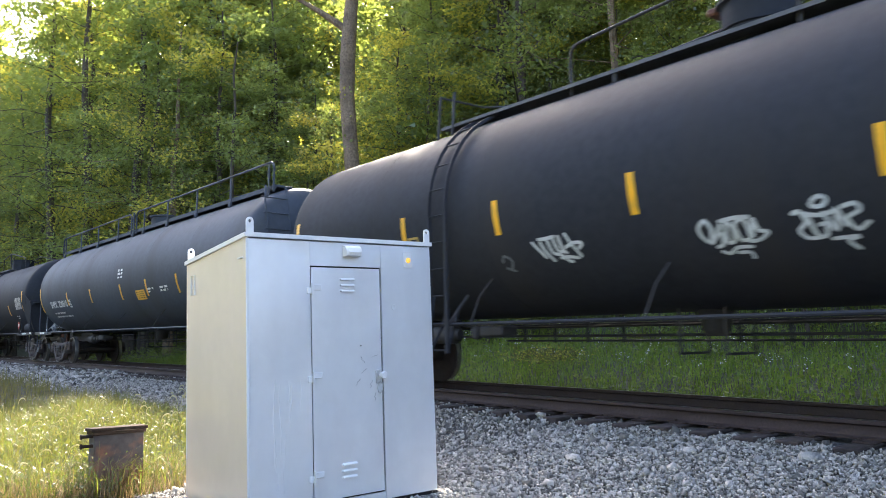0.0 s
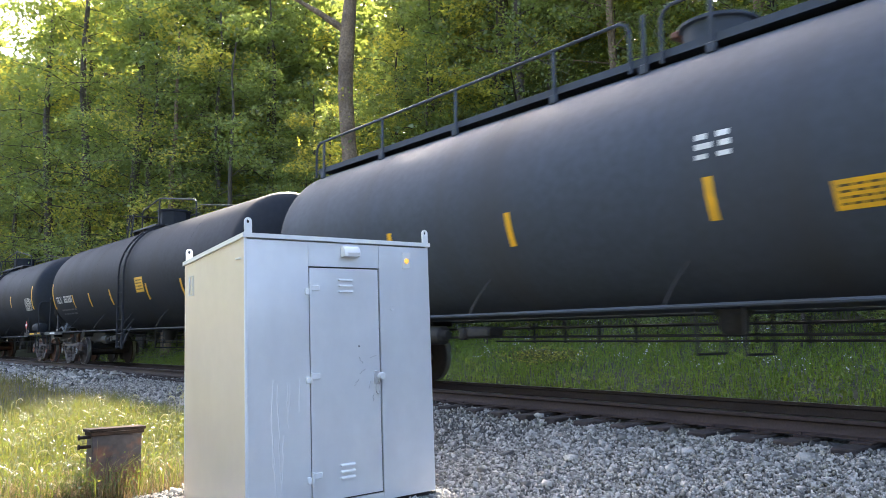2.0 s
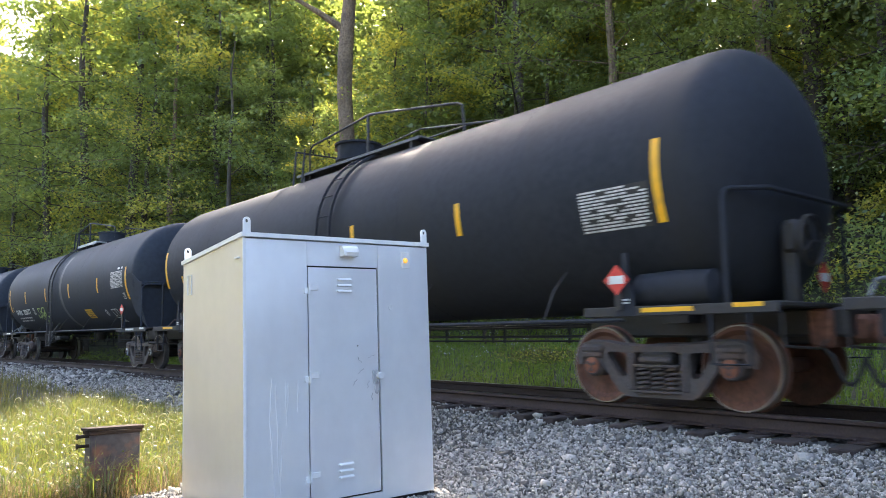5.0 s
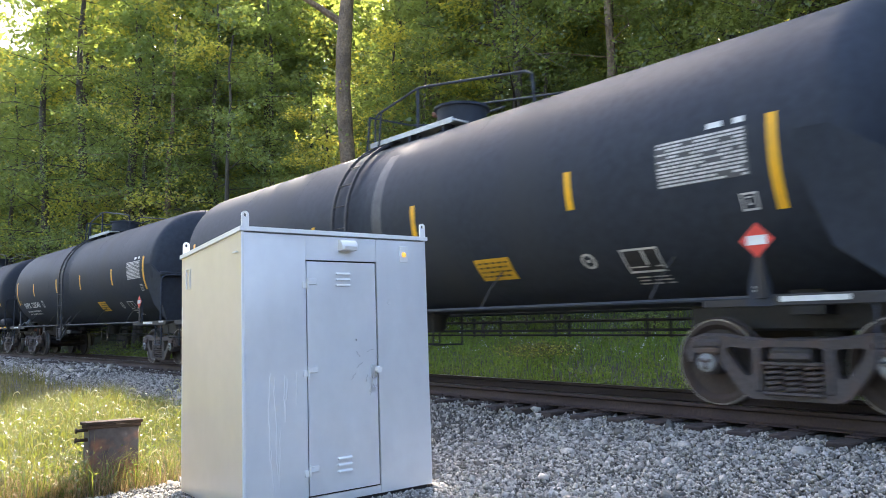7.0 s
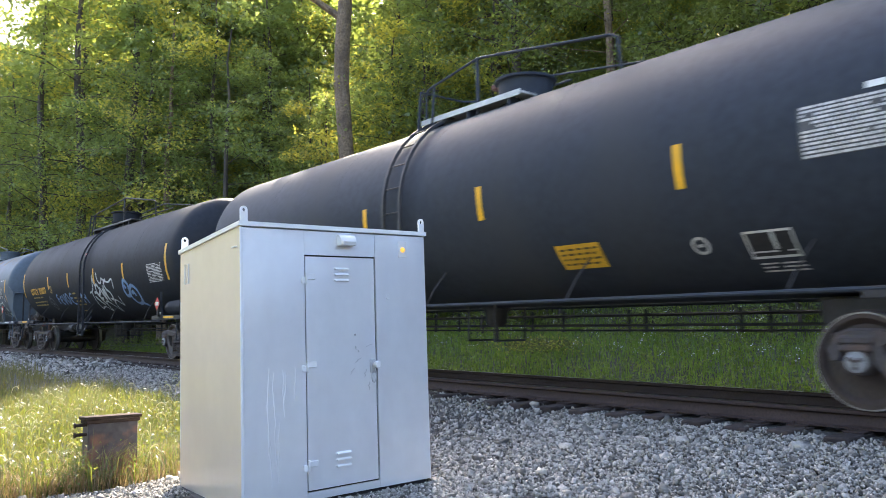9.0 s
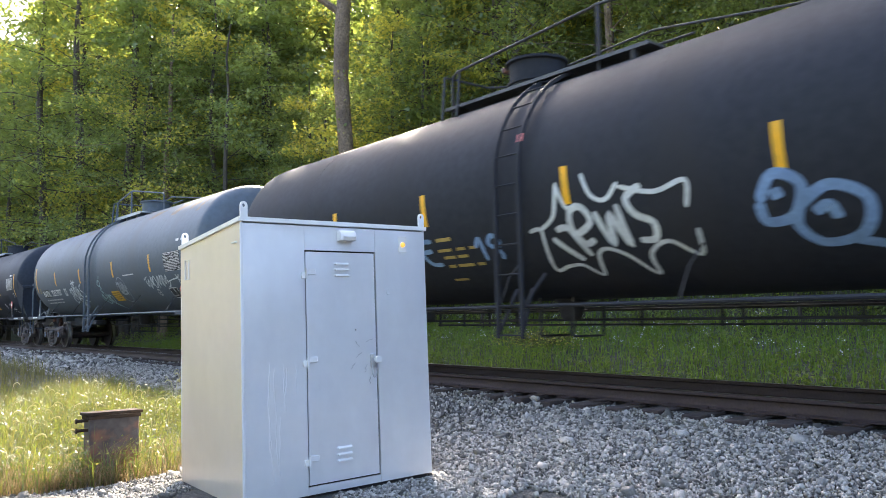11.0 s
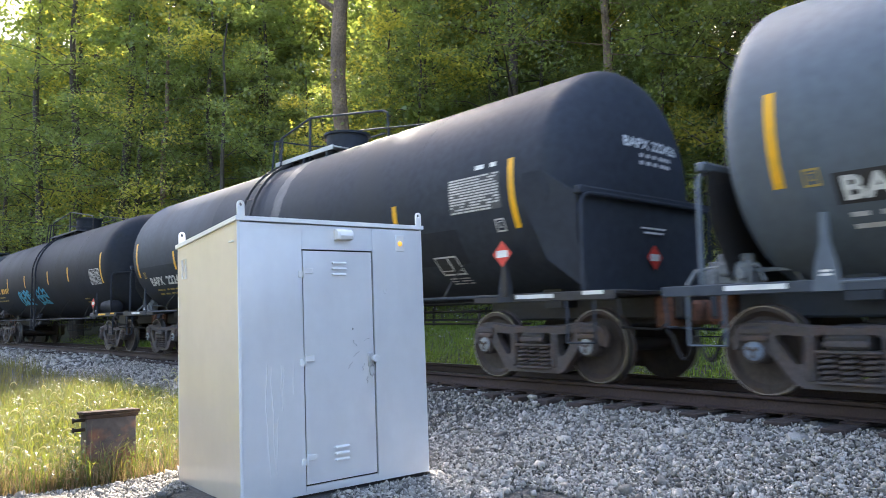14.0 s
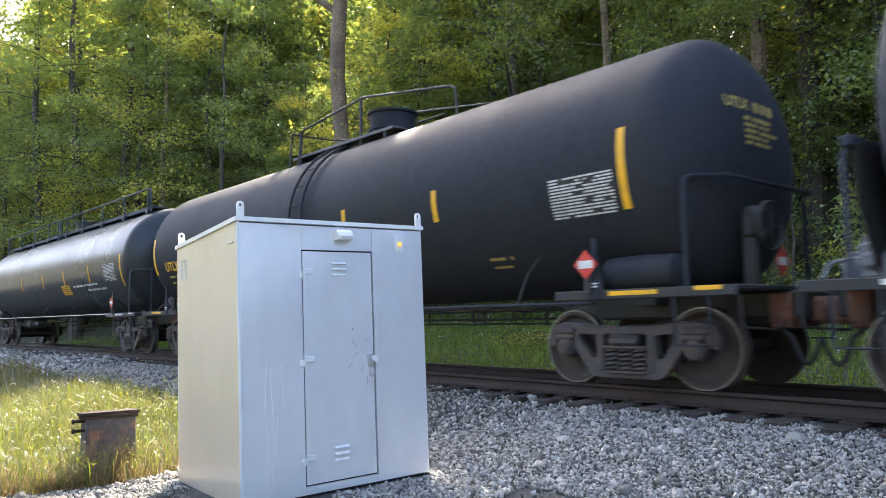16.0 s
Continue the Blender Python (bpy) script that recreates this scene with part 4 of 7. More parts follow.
def platform(car, x0, x1, mat, board, guard, y=-0.62):
    """A walkway beside the housing, with posts and a hoop rail."""
    zb = 4.16
    for k in (-1, 1):
        b = part("walkway", Shape().box(((x0 + x1) / 2, k * 0.50, zb), (x1 - x0, 0.34, 0.03), 0.006), board, car, "narrow walkway board on the crown")
        part("walkway_edge", Shape().box(((x0 + x1) / 2, k * 0.685, zb - 0.012), (x1 - x0, 0.02, 0.085 if board is M["walk_plank"] else 0.05)), board, b)
        for x in (x0 + 0.25, (x0 + x1) / 2, x1 - 0.25):
            part("walkway_stand", Shape().box((x, k * 0.55, zb - 0.10), (0.06, 0.25, 0.18), 0.005), mat, b)
    g0, g1 = guard
    part("hoop_rail", Shape().tube([(g0, y, 4.02), (g0, y, 4.62), (g0 + 0.04, y, 4.69), (g0 + 0.12, y, 4.73), (g1 - 0.15, y, 4.89), (g1, y, 4.91), (g1 + 0.2, y, 4.89), (g1 + 2.5, y, 4.52), (g1 + 2.62, y, 4.46), (g1 + 2.66, y, 4.02)], 0.022, 8), mat, car)
    part("rail_post", Shape().box((g1, y, 4.46), (0.05, 0.04, 0.90), 0.005), mat, car)
    for x in (x0 + 0.05, x0 + 0.40):
        part("grab_post", Shape().tube([(x, -0.80, 3.95), (x, -0.74, 4.66)], 0.022, 8), mat, car)
    part("grab_rail", Shape().tube([(x0 + 0.05, -0.74, 4.66), (x0 + 0.05, 0.2, 4.68), (x0 + 0.6, 0.7, 4.66), (x1 - 0.2, 0.7, 4.66)], 0.020, 6), mat, car)
    part("far_rail", Shape().tube([(g0, -y, 4.02), (g0, -y, 4.70), (g1, -y, 4.86), (g1 + 2.6, -y, 4.48), (g1 + 2.66, -y, 4.02)], 0.018, 6), mat, car)


def long_walkway(car, reach, mat):
    """A running board the length of the crown with a handrail broken at the housing."""
    board = part("running_board", Shape().box((0, -0.52, 4.14), (2 * reach, 0.40, 0.05), 0.006), mat, car, "running board the length of the crown")
    part("board_edge", Shape().box((0, -0.73, 4.12), (2 * reach, 0.02, 0.10)), mat, board)
    for x in [-8.05, -6.05, -4.05, -2.0, -0.55, 0.35, 2.2, 4.2, 6.2, 8.1]:
        if abs(x) < reach + 0.1:
            part("rail_post", Shape().box((x, -0.78, 4.33), (0.055, 0.03, 0.72), 0.006), mat, board)
            part("post_foot", Shape().box((x, -0.80, 3.99), (0.12, 0.06, 0.12), 0.01), mat, board)
    for a, b in ((-reach, -0.75), (-0.30, reach)):
        part("handrail", Shape().tube([(a, -0.78, 4.0), (a, -0.78, 4.54), (a + 0.05, -0.78, 4.63), (a + 0.14, -0.78, 4.68), (b - 0.14, -0.78, 4.68), (b - 0.05, -0.78, 4.63), (b, -0.78, 4.54), (b, -0.78, 4.0)], 0.024, 8), mat, board)


# ---- paint marks on the shell
def stripes(car, spec):
    """Yellow reflective strips on the near side: (x, low, high)."""
    for x, z0, z1 in spec:
        w = 0.105
        part("reflector_strip", patch(x - w / 2, x + w / 2, z0, z1, 0.006, 8), M["yellow"], car, "yellow reflective strip")


def lettering(car, text, x0, x1, z0, z1, mat, lift=0.0065):
    """Stencilled lettering, bent onto the near side of the shell."""
    cu = bpy.data.curves.new("lettering", "FONT")
    cu.body, cu.size, cu.offset, cu.space_word = text, 1.0, 0.030, 0.9
    ob = new("lettering", cu)
    dg = bpy.context.evaluated_depsgraph_get()
    me = bpy.data.meshes.new_from_object(ob.evaluated_get(dg))
    bpy.data.objects.remove(ob)
    bm = bmesh.new()
    bm.from_mesh(me)
    xs, ys = [v.co.x for v in bm.verts], [v.co.y for v in bm.verts]
    a, b, c, d = min(xs), max(xs), min(ys), max(ys)
    for i in range(1, 8):
        geom = bm.verts[:] + bm.edges[:] + bm.faces[:]
        bmesh.ops.bisect_plane(bm, geom=geom, plane_co=(0, c + (d - c) * i / 8, 0), plane_no=(0, 1, 0))
    a0, a1 = angle_at(z0), angle_at(z1)
    for v in bm.verts:
        u, w = (v.co.x - a) / (b - a), (v.co.y - c) / (d - c)
        v.co = tank_point(x0 + (x1 - x0) * u, a0 + (a1 - a0) * w, lift)
    bm.to_mesh(me)
    bm.free()
    me.materials.clear()
    me.materials.append(mat)
    ob = new("reporting_mark", me)
    ob.parent = car
    ob["label"] = "stencilled reporting mark"


def bars(car, rows, mat, name="stencil_text", seed=1, lift=0.006):
    """Small unreadable stencil lines, each (x0, x1, z0, z1), broken into words."""
    rg = random.Random(seed)
    sh = Shape()
    for x0, x1, z0, z1 in rows:
        x = x0
        while x < x1 - 0.03:
            w = min(rg.uniform(0.12, 0.34), x1 - x)
            patch(x, x + w, z0, z1, lift, 2, shape=sh)
            x += w + rg.uniform(0.04, 0.12)
    tagged(part(name, sh, mat, car), kind="stuff")


def data_panel(car, x0, x1, z0, z1, seed=1, backing=None):
    """A table of fine stencilled lines on a dark ground."""
    pn = part("data_panel", patch(x0, x1, z0, z1, 0.005, 4), backing or M["under"], car, "dark panel with rows of fine white stencilling")
    rg = random.Random(seed)
    sh = Shape()
    n = 13
    h = (z1 - z0) / n
    for i in range(n):
        x = x0 + 0.02
        while x < x1 - 0.06:
            w = min(rg.uniform(0.03, 0.15), x1 - 0.02 - x)
            if rg.random() < 0.9:
                patch(x, x + w, z0 + i * h + h * 0.22, z0 + (i + 1) * h - h * 0.22, 0.0075, 1, shape=sh)
            x += w + 0.012
    tagged(part("stencil_text", sh, M["panel_white"], pn), kind="stuff")


def frame_box(car, x0, x1, z0, z1, mat, w=0.035, inner=True):
    sh = Shape()
    patch(x0, x1, z1 - w, z1, 0.006, 1, shape=sh)
    patch(x0, x1, z0, z0 + w, 0.006, 1, shape=sh)
    patch(x0, x0 + w, z0 + w, z1 - w, 0.006, 3, shape=sh)
    patch(x1 - w, x1, z0 + w, z1 - w, 0.006, 3, shape=sh)
    if inner:
        patch(x0 + (x1 - x0) * 0.38, x0 + (x1 - x0) * 0.66, z0 + (z1 - z0) * 0.30, z0 + (z1 - z0) * 0.40, 0.006, 1, shape=sh)
        patch(x0 + (x1 - x0) * 0.38, x0 + (x1 - x0) * 0.48, z0 + (z1 - z0) * 0.40, z0 + (z1 - z0) * 0.62, 0.006, 1, shape=sh)
        patch(x0 + (x1 - x0) * 0.30, x0 + (x1 - x0) * 0.70, z0 + (z1 - z0) * 0.70, z0 + (z1 - z0) * 0.78, 0.006, 1, shape=sh)
    part("stencil_box", sh, mat, car)


def board(car, x0, x1, z0, z1, mat, seed=3, name="notice_panel", label="yellow notice panel", ink=None):
    pn = part(name, patch(x0, x1, z0, z1, 0.006, 4), mat, car, label)
    rg = random.Random(seed)
    sh = Shape()
    for i in range(4):
        zz = z0 + (z1 - z0) * (0.16 + 0.2 * i)
        x = x0 + (x1 - x0) * 0.08
        while x < x1 - (x1 - x0) * 0.12:
            w = rg.uniform(0.04, 0.12)
            patch(x, min(x + w, x1 - 0.04), zz, zz + (z1 - z0) * 0.08, 0.0085, 1, shape=sh)
            x += w + 0.03
    tagged(part("stencil_text", sh, ink or M["ink"], pn), kind="stuff")


def head_stencil(car, hl, head, rows, mat, seed=1):
    """Small stencil lines on the forward dished head: (y0, y1, z0, z1)."""
    rg = random.Random(seed)
    sh = Shape()

    def at(y, z):
        r = min(1.0, math.hypot(y, z - TANK_Z) / TANK_R)
        return (hl - head + head * (1 - r ** 2.5) ** 0.4 + 0.008, y, z)

    for y0, y1, z0, z1 in rows:
        y = y0
        while y < y1 - 0.03:
            w = min(rg.uniform(0.07, 0.14), y1 - y)
            sh.add([at(y, z0), at(y + w, z0), at(y + w, z1), at(y, z1)], [(0, 1, 2, 3)])
            y += w + rg.choice((0.015, 0.015, 0.06))
    tagged(part("head_stencil", sh, mat, car), kind="stuff")


def head_lettering(car, hl, head, text, y0, y1, z0, z1, mat):
    """Stencilled lettering laid on the forward dished head."""
    cu = bpy.data.curves.new("lettering", "FONT")
    cu.body, cu.size, cu.offset = text, 1.0, 0.032
    ob = new("lettering", cu)
    me = bpy.data.meshes.new_from_object(ob.evaluated_get(bpy.context.evaluated_depsgraph_get()))
    bpy.data.objects.remove(ob)
    xs, ys = [v.co.x for v in me.vertices], [v.co.y for v in me.vertices]
    a, b, c, d = min(xs), max(xs), min(ys), max(ys)
    for v in me.vertices:
        y, z = y0 + (y1 - y0) * (v.co.x - a) / (b - a), z0 + (z1 - z0) * (v.co.y - c) / (d - c)
        r = min(1.0, math.hypot(y, z - TANK_Z) / TANK_R)
        v.co = (hl - head + head * (1 - r ** 2.5) ** 0.4 + 0.010, y, z)
    me.materials.clear()
    me.materials.append(mat)
    part("reporting_mark", me, None, car, "stencilled reporting mark")


def spray(car, strokes, x0, x1, z0, z1, mat, w=0.05, label="sprayed graffiti tag"):
    """Sprayed lines: strokes of points in a unit box, rounded and bent onto the shell."""
    sh = Shape()
    a0, a1 = angle_at(z0), angle_at(z1)
    for st in strokes:
        pts = [Vector((x0 + (x1 - x0) * u, radians(a0 + (a1 - a0) * v) * TANK_R)) for u, v in st]
        fine = []
        for i in range(len(pts) - 1):
            p0, p1, p2, p3 = pts[max(i - 1, 0)], pts[i], pts[i + 1], pts[min(i + 2, len(pts) - 1)]
            for k in range(5):
                t = k / 5
                fine.append(0.5 * ((2 * p1) + (p2 - p0) * t + (2 * p0 - 5 * p1 + 4 * p2 - p3) * t * t + (3 * p1 - p0 - 3 * p2 + p3) * t * t * t))
        fine.append(pts[-1])
        vs = []
        n = len(fine)
        for i, p in enumerate(fine):
            d = fine[min(i + 1, n - 1)] - fine[max(i - 1, 0)]
            d = d.normalized() if d.length > 1e-6 else Vector((1, 0))
            nn = Vector((-d.y, d.x)) * (w / 2) * (0.6 if i in (0, n - 1) else 1.0)
            for q in (p + nn, p - nn):
                vs.append(tank_point(q.x, math.degrees(q.y / TANK_R), 0.009))
        sh.add(vs, [(2 * i, 2 * i + 1, 2 * i + 3, 2 * i + 2) for i in range(n - 1)])
    tagged(part("graffiti", sh, mat, car, label), kind="stuff")


def scribble(seed, letters, tall=0.8):
    """Strokes of a tag that cannot be read: overlapping hooks and loops."""
    rg = random.Random(seed)
    out = []
    for i in range(letters):
        u, s = (i + 0.5) / letters, 0.62 / letters
        mid, up = 0.5 + rg.uniform(-0.06, 0.06), tall / 2 * rg.uniform(0.75, 1.1)
        a0, turn = rg.uniform(0, 6.28), rg.choice((-1, 1))
        out.append([(u + s * rg.uniform(0.7, 1.1) * math.cos(a0 + turn * k * 0.95), mid + up * rg.uniform(0.75, 1.05) * math.sin(a0 + turn * k * 0.95)) for k in range(7)])
        out.append([(u - s * 0.6, mid + up * rg.uniform(-0.5, 0.2)), (u + s * rg.uniform(-0.2, 0.2), mid + up * rg.uniform(-0.1, 0.5)), (u + s * 0.9, mid - up * rg.uniform(0.0, 0.6))])
    out.append([(0.0, 0.5 - tall * 0.52), (0.4, 0.5 - tall * 0.42), (1.0, 0.5 - tall * 0.5)])
    return out



for nm, col in (("ink", (0.10, 0.07, 0.02)), ("spray_white", (0.62, 0.66, 0.66)), ("spray_green", (0.40, 0.52, 0.16)), ("spray_blue", (0.20, 0.32, 0.52)), ("spray_cyan", (0.06, 0.35, 0.50)), ("spray_pale", (0.42, 0.60, 0.60)), ("spray_thin", (0.32, 0.35, 0.38)),
                ("spray_faint", (0.13, 0.14, 0.15)), ("dull_yellow", (0.42, 0.30, 0.08)), ("board_yellow", (0.72, 0.40, 0.03)), ("grime", (0.085, 0.085, 0.09)), ("ladder_grey", (0.038, 0.037, 0.040)), ("walk_plank", (0.55, 0.56, 0.55)), ("pink", (0.62, 0.16, 0.15)), ("panel_white", (0.62, 0.60, 0.58))):
    M[nm] = material(nm, col, 0.6, vary=0.15, grain=25, stain=4, stain_color=tuple(c * 0.75 for c in col), bump=0.03)

MODERN = {"shield": True, "tank": 7.70, "head": 0.50, "rail_x": 7.79}
OLDER = {"tank": 7.85, "head": 0.70, "rail_x": 7.68, "low_rail": 0.98}
BLACK, SLATE, GREY, CHAR = "tank_black", "tank_slate", "tank_grey", "tank_char"
LOOK = {BLACK: "dull black painted shell", SLATE: "dark slate painted shell", CHAR: "charcoal grey painted shell", GREY: "weathered grey painted shell", "tank_gloss": "glossy dark grey painted shell"}


def join_train(rear, length, tc, paint, label, caps="iron", wheels="iron", **more):
    car = tank_car({"tc": tc, "length": length, "paint": paint, "label": label, "shell": LOOK[paint], **more})
    for k in (-1, 1):
        truck(car, k * tc / 2, caps, wheels)
    TRAIN.append((car, rear + 0.89 + tc / 2, tc))
    return car


def modern_dress(car, paint, mark, white_x, fx=4.78, bx=2.36):
    """What the newer cars share: ladder, walkway, housing, panels."""
    ladder(car, -0.60, M["ladder_grey"] if paint != GREY else M[paint])
    manway(car, 0.72, M[paint])
    platform(car, -1.0, 1.25, M[paint], M["walk_plank"], (-0.95, 0.30))
    part("dark_ground", patch(fx, fx + 0.49, 1.46, 1.72, 0.0045, 3), M["under"], car)
    frame_box(car, fx, fx + 0.49, 1.46, 1.72, M["white"], 0.022, False)
    bars(car, [(fx + 0.03, fx + 0.46, 1.515, 1.53)], M["panel_white"], seed=5)
    part("divider", patch(fx + 0.27, fx + 0.30, 1.54, 1.70, 0.006, 2), M["white"], car)
    bars(car, [(fx + 0.04, fx + 0.48, 1.405, 1.42), (fx + 0.05, fx + 0.48, 1.37, 1.385), (fx + 0.04, fx + 0.49, 1.335, 1.35)], M["panel_white"], seed=4)
    board(car, bx, bx + 0.67, 1.50, 1.78, M["board_yellow"])
    ring = Shape()
    for i in range(24):
        a = i * 0.2618
        c0 = (4.29 + 0.085 * math.cos(a), 1.63 + 0.075 * math.sin(a))
        patch(c0[0] - 0.016, c0[0] + 0.016, c0[1] - 0.013, c0[1] + 0.013, 0.006, 1, shape=ring)
    patch(4.26, 4.32, 1.615, 1.645, 0.006, 1, shape=ring)
    tagged(part("round_stencil", ring, M["panel_white"], car), kind="stuff")
    frame_box(car, 6.38, 6.55, 1.95, 2.12, M["panel_white"], 0.02)
    frame_box(car, -6.72, -6.57, 1.97, 2.13, M["dull_yellow"], 0.02)
    bars(car, [(white_x, 6.5, 2.80, 2.86)], M["white"], seed=8)
    head_lettering(car, 7.70, 0.50, mark, -0.39, 0.90, 3.02, 3.16, M["white"])
    head_stencil(car, 7.70, 0.50, [(-0.07, 0.69, 2.91, 2.96), (-0.07, 0.66, 2.81, 2.86)], M["panel_white"], 3)


def number(car, mark, digits, x0, x1, z0, z1, mat):
    k, g = {"U": (0.48, 0.065), "S": (0.41, 0.08), "T": (0.37, 0.11), "B": (0.38, 0.09)}[mark[0]]
    lettering(car, mark, x0, x0 + (x1 - x0) * k, z0, z1, mat)
    lettering(car, digits, x0 + (x1 - x0) * (k + g), x1, z0, z1, mat)


# older black car with sprayed tags
car = join_train(-12.77, 18.0, 13.9, BLACK, "old black tank car with yellow lettering and white graffiti", tank=8.15, head=0.60, low_rail=0.98, rail_x=8.1, sill_mark="yellow")
ladder(car, -3.32, M[BLACK], 0.36)
manway(car, 0.75, M[BLACK])
platform(car, -4.3, 2.6, M["under"], M["grime"], (-1.6, 1.5))
stripes(car, [(-7.50, 2.02, 2.91), (-4.22, 2.14, 2.61), (-2.20, 2.13, 2.58), (-0.04, 2.12, 2.58), (2.50, 2.12, 2.56), (5.0, 2.12, 2.56)])
number(car, "UTLX", "956164", -6.72, -4.78, 2.06, 2.28, M["yellow"])
frame_box(car, -4.14, -3.89, 2.01, 2.29, M["dull_yellow"])
bars(car, [(-6.70, -5.72, 1.96, 2.02), (-6.70, -5.36, 1.80, 1.86), (-6.74, -5.36, 1.68, 1.74)], M["dull_yellow"], seed=2)
ZIGZAG = [[(0.0, 0.82), (0.12, 0.50), (0.22, 0.22)], [(0.18, 0.80), (0.24, 0.45), (0.36, 0.08)], [(0.14, 0.86), (0.34, 0.86), (0.52, 0.90)], [(0.33, 0.86), (0.38, 0.40), (0.52, 0.30)], [(0.46, 0.88), (0.50, 0.45), (0.60, 0.38)], [(0.58, 0.92), (0.60, 0.50), (0.66, 0.30)],
          [(0.72, 0.96), (0.80, 0.60), (0.92, 0.14)], [(0.66, 0.50), (0.84, 0.62), (1.0, 0.58), (0.90, 0.40)], [(0.48, 0.18), (0.66, 0.20), (0.86, 0.12)], [(0.50, 0.34), (0.64, 0.06), (0.72, 0.04)]]
spray(car, ZIGZAG, -1.67, -0.89, 1.70, 2.06, M["spray_white"], 0.045)
LOOPS = [[(0.04, 0.82), (0.16, 0.96), (0.23, 0.74), (0.15, 0.50), (0.05, 0.66), (0.04, 0.82)], [(0.16, 0.44), (0.30, 0.66), (0.38, 0.86)], [(0.22, 0.36), (0.34, 0.44), (0.36, 0.68)], [(0.40, 0.44), (0.46, 0.86), (0.54, 0.72), (0.50, 0.46), (0.40, 0.44)], [(0.60, 0.46), (0.58, 0.80), (0.72, 0.88), (0.74, 0.50), (0.60, 0.46)],
         [(0.78, 0.50), (0.84, 0.88), (0.88, 0.64), (1.0, 0.58), (0.86, 0.44), (0.70, 0.42)], [(0.26, 0.28), (0.38, 0.20), (0.52, 0.32), (0.74, 0.30)], [(0.48, 0.20), (0.66, 0.18), (0.68, 0.02)], [(0.36, 0.90), (0.60, 0.94), (0.82, 0.92)]]
spray(car, LOOPS, 0.62, 1.36, 1.55, 1.98, M["spray_white"], 0.042)
HOOKS = [[(0.0, 0.74), (0.12, 0.78), (0.18, 0.60), (0.06, 0.46), (0.14, 0.32), (0.32, 0.30)], [(0.22, 0.74), (0.28, 0.38), (0.40, 0.32), (0.46, 0.52), (0.34, 0.52)], [(0.44, 0.74), (0.58, 0.40), (0.64, 0.76), (0.72, 0.44)], [(0.70, 0.76), (0.90, 0.80), (0.94, 0.68), (0.76, 0.58), (0.86, 0.38), (1.04, 0.50)],
         [(0.46, 0.26), (0.84, 0.26), (0.68, 0.20), (0.80, 0.02)], [(0.32, 0.90), (0.44, 0.98), (0.54, 0.92), (0.46, 0.82), (0.33, 0.84), (0.32, 0.90)], [(0.10, 0.76), (0.40, 0.68), (0.66, 0.74)]]
spray(car, HOOKS, 1.62, 2.25, 1.55, 2.05, M["spray_white"], 0.042)
spray(car, [[(0.1, 0.6), (0.4, 1.0), (0.9, 0.7), (0.6, 0.2), (0.2, 0.3), (0.9, 0.0)]], -2.32, -2.10, 1.66, 1.86, M["spray_faint"], 0.04)
spray(car, [[(0.0, 0.5), (0.15, 0.7), (0.3, 0.4), (0.45, 0.65), (0.6, 0.45), (0.8, 0.6), (1.0, 0.5)]], -4.9, -4.3, 1.6, 2.0, M["spray_faint"], 0.05)

# long slate car with a running board
car = join_train(-31.56, 18.80, 14.92, SLATE, "long dark slate tank car with a full-length handrail on top", tank=8.85, head=0.60, rail_x=8.60)
manway(car, 0.0, M[SLATE])
long_walkway(car, 8.33, M[SLATE])
stripes(car, [(8.18, 1.88, 2.77), (4.80, 1.95, 2.41), (2.69, 1.97, 2.41), (0.64, 1.95, 2.38), (-2.21, 1.97, 2.40), (-4.81, 1.98, 2.42), (-8.26, 1.85, 2.71)])
data_panel(car, 6.65, 7.64, 2.06, 2.56, 5, M["grime"])
board(car, 5.36, 5.86, 1.72, 1.94, M["pink"], 5, "warning_panel", "red warning panel", M["white"])
board(car, 5.38, 5.86, 1.52, 1.70, M["panel_white"], 6, "warning_panel", "white and red warning panel", M["pink"])
frame_box(car, 6.06, 6.53, 1.57, 1.65, M["white"], 0.02, False)
board(car, 1.80, 2.49, 1.89, 2.15, M["yellow"])
bars(car, [(3.62, 4.13, 2.12, 2.17), (3.62, 4.13, 2.04, 2.09), (2.74, 3.18, 2.12, 2.17), (2.76, 3.05, 2.05, 2.09), (0.53, 0.92, 2.76, 2.82), (0.53, 0.92, 2.66, 2.72), (0.53, 0.92, 2.56, 2.61)], M["white"], seed=12)
number(car, "SHPX", "220610", -7.05, -4.98, 1.96, 2.19, M["white"])
frame_box(car, -4.74, -4.50, 1.92, 2.18, M["white"])
bars(car, [(-6.99, -5.72, 1.75, 1.80), (-6.99, -5.05, 1.63, 1.68)], M["panel_white"], seed=13)
head_lettering(car, 8.85, 0.60, "SHPX 220610", -0.50, 0.42, 2.98, 3.11, M["white"])
head_stencil(car, 8.85, 0.60, [(-0.22, 0.30, 2.87, 2.92), (-0.15, 0.30, 2.77, 2.82), (-0.57, 0.03, 1.87, 1.91), (-0.57, -0.10, 1.80, 1.84), (-0.57, -0.05, 1.73, 1.77), (-0.60, -0.12, 1.66, 1.70), (-0.60, -0.08, 1.59, 1.63)], M["panel_white"], 3)
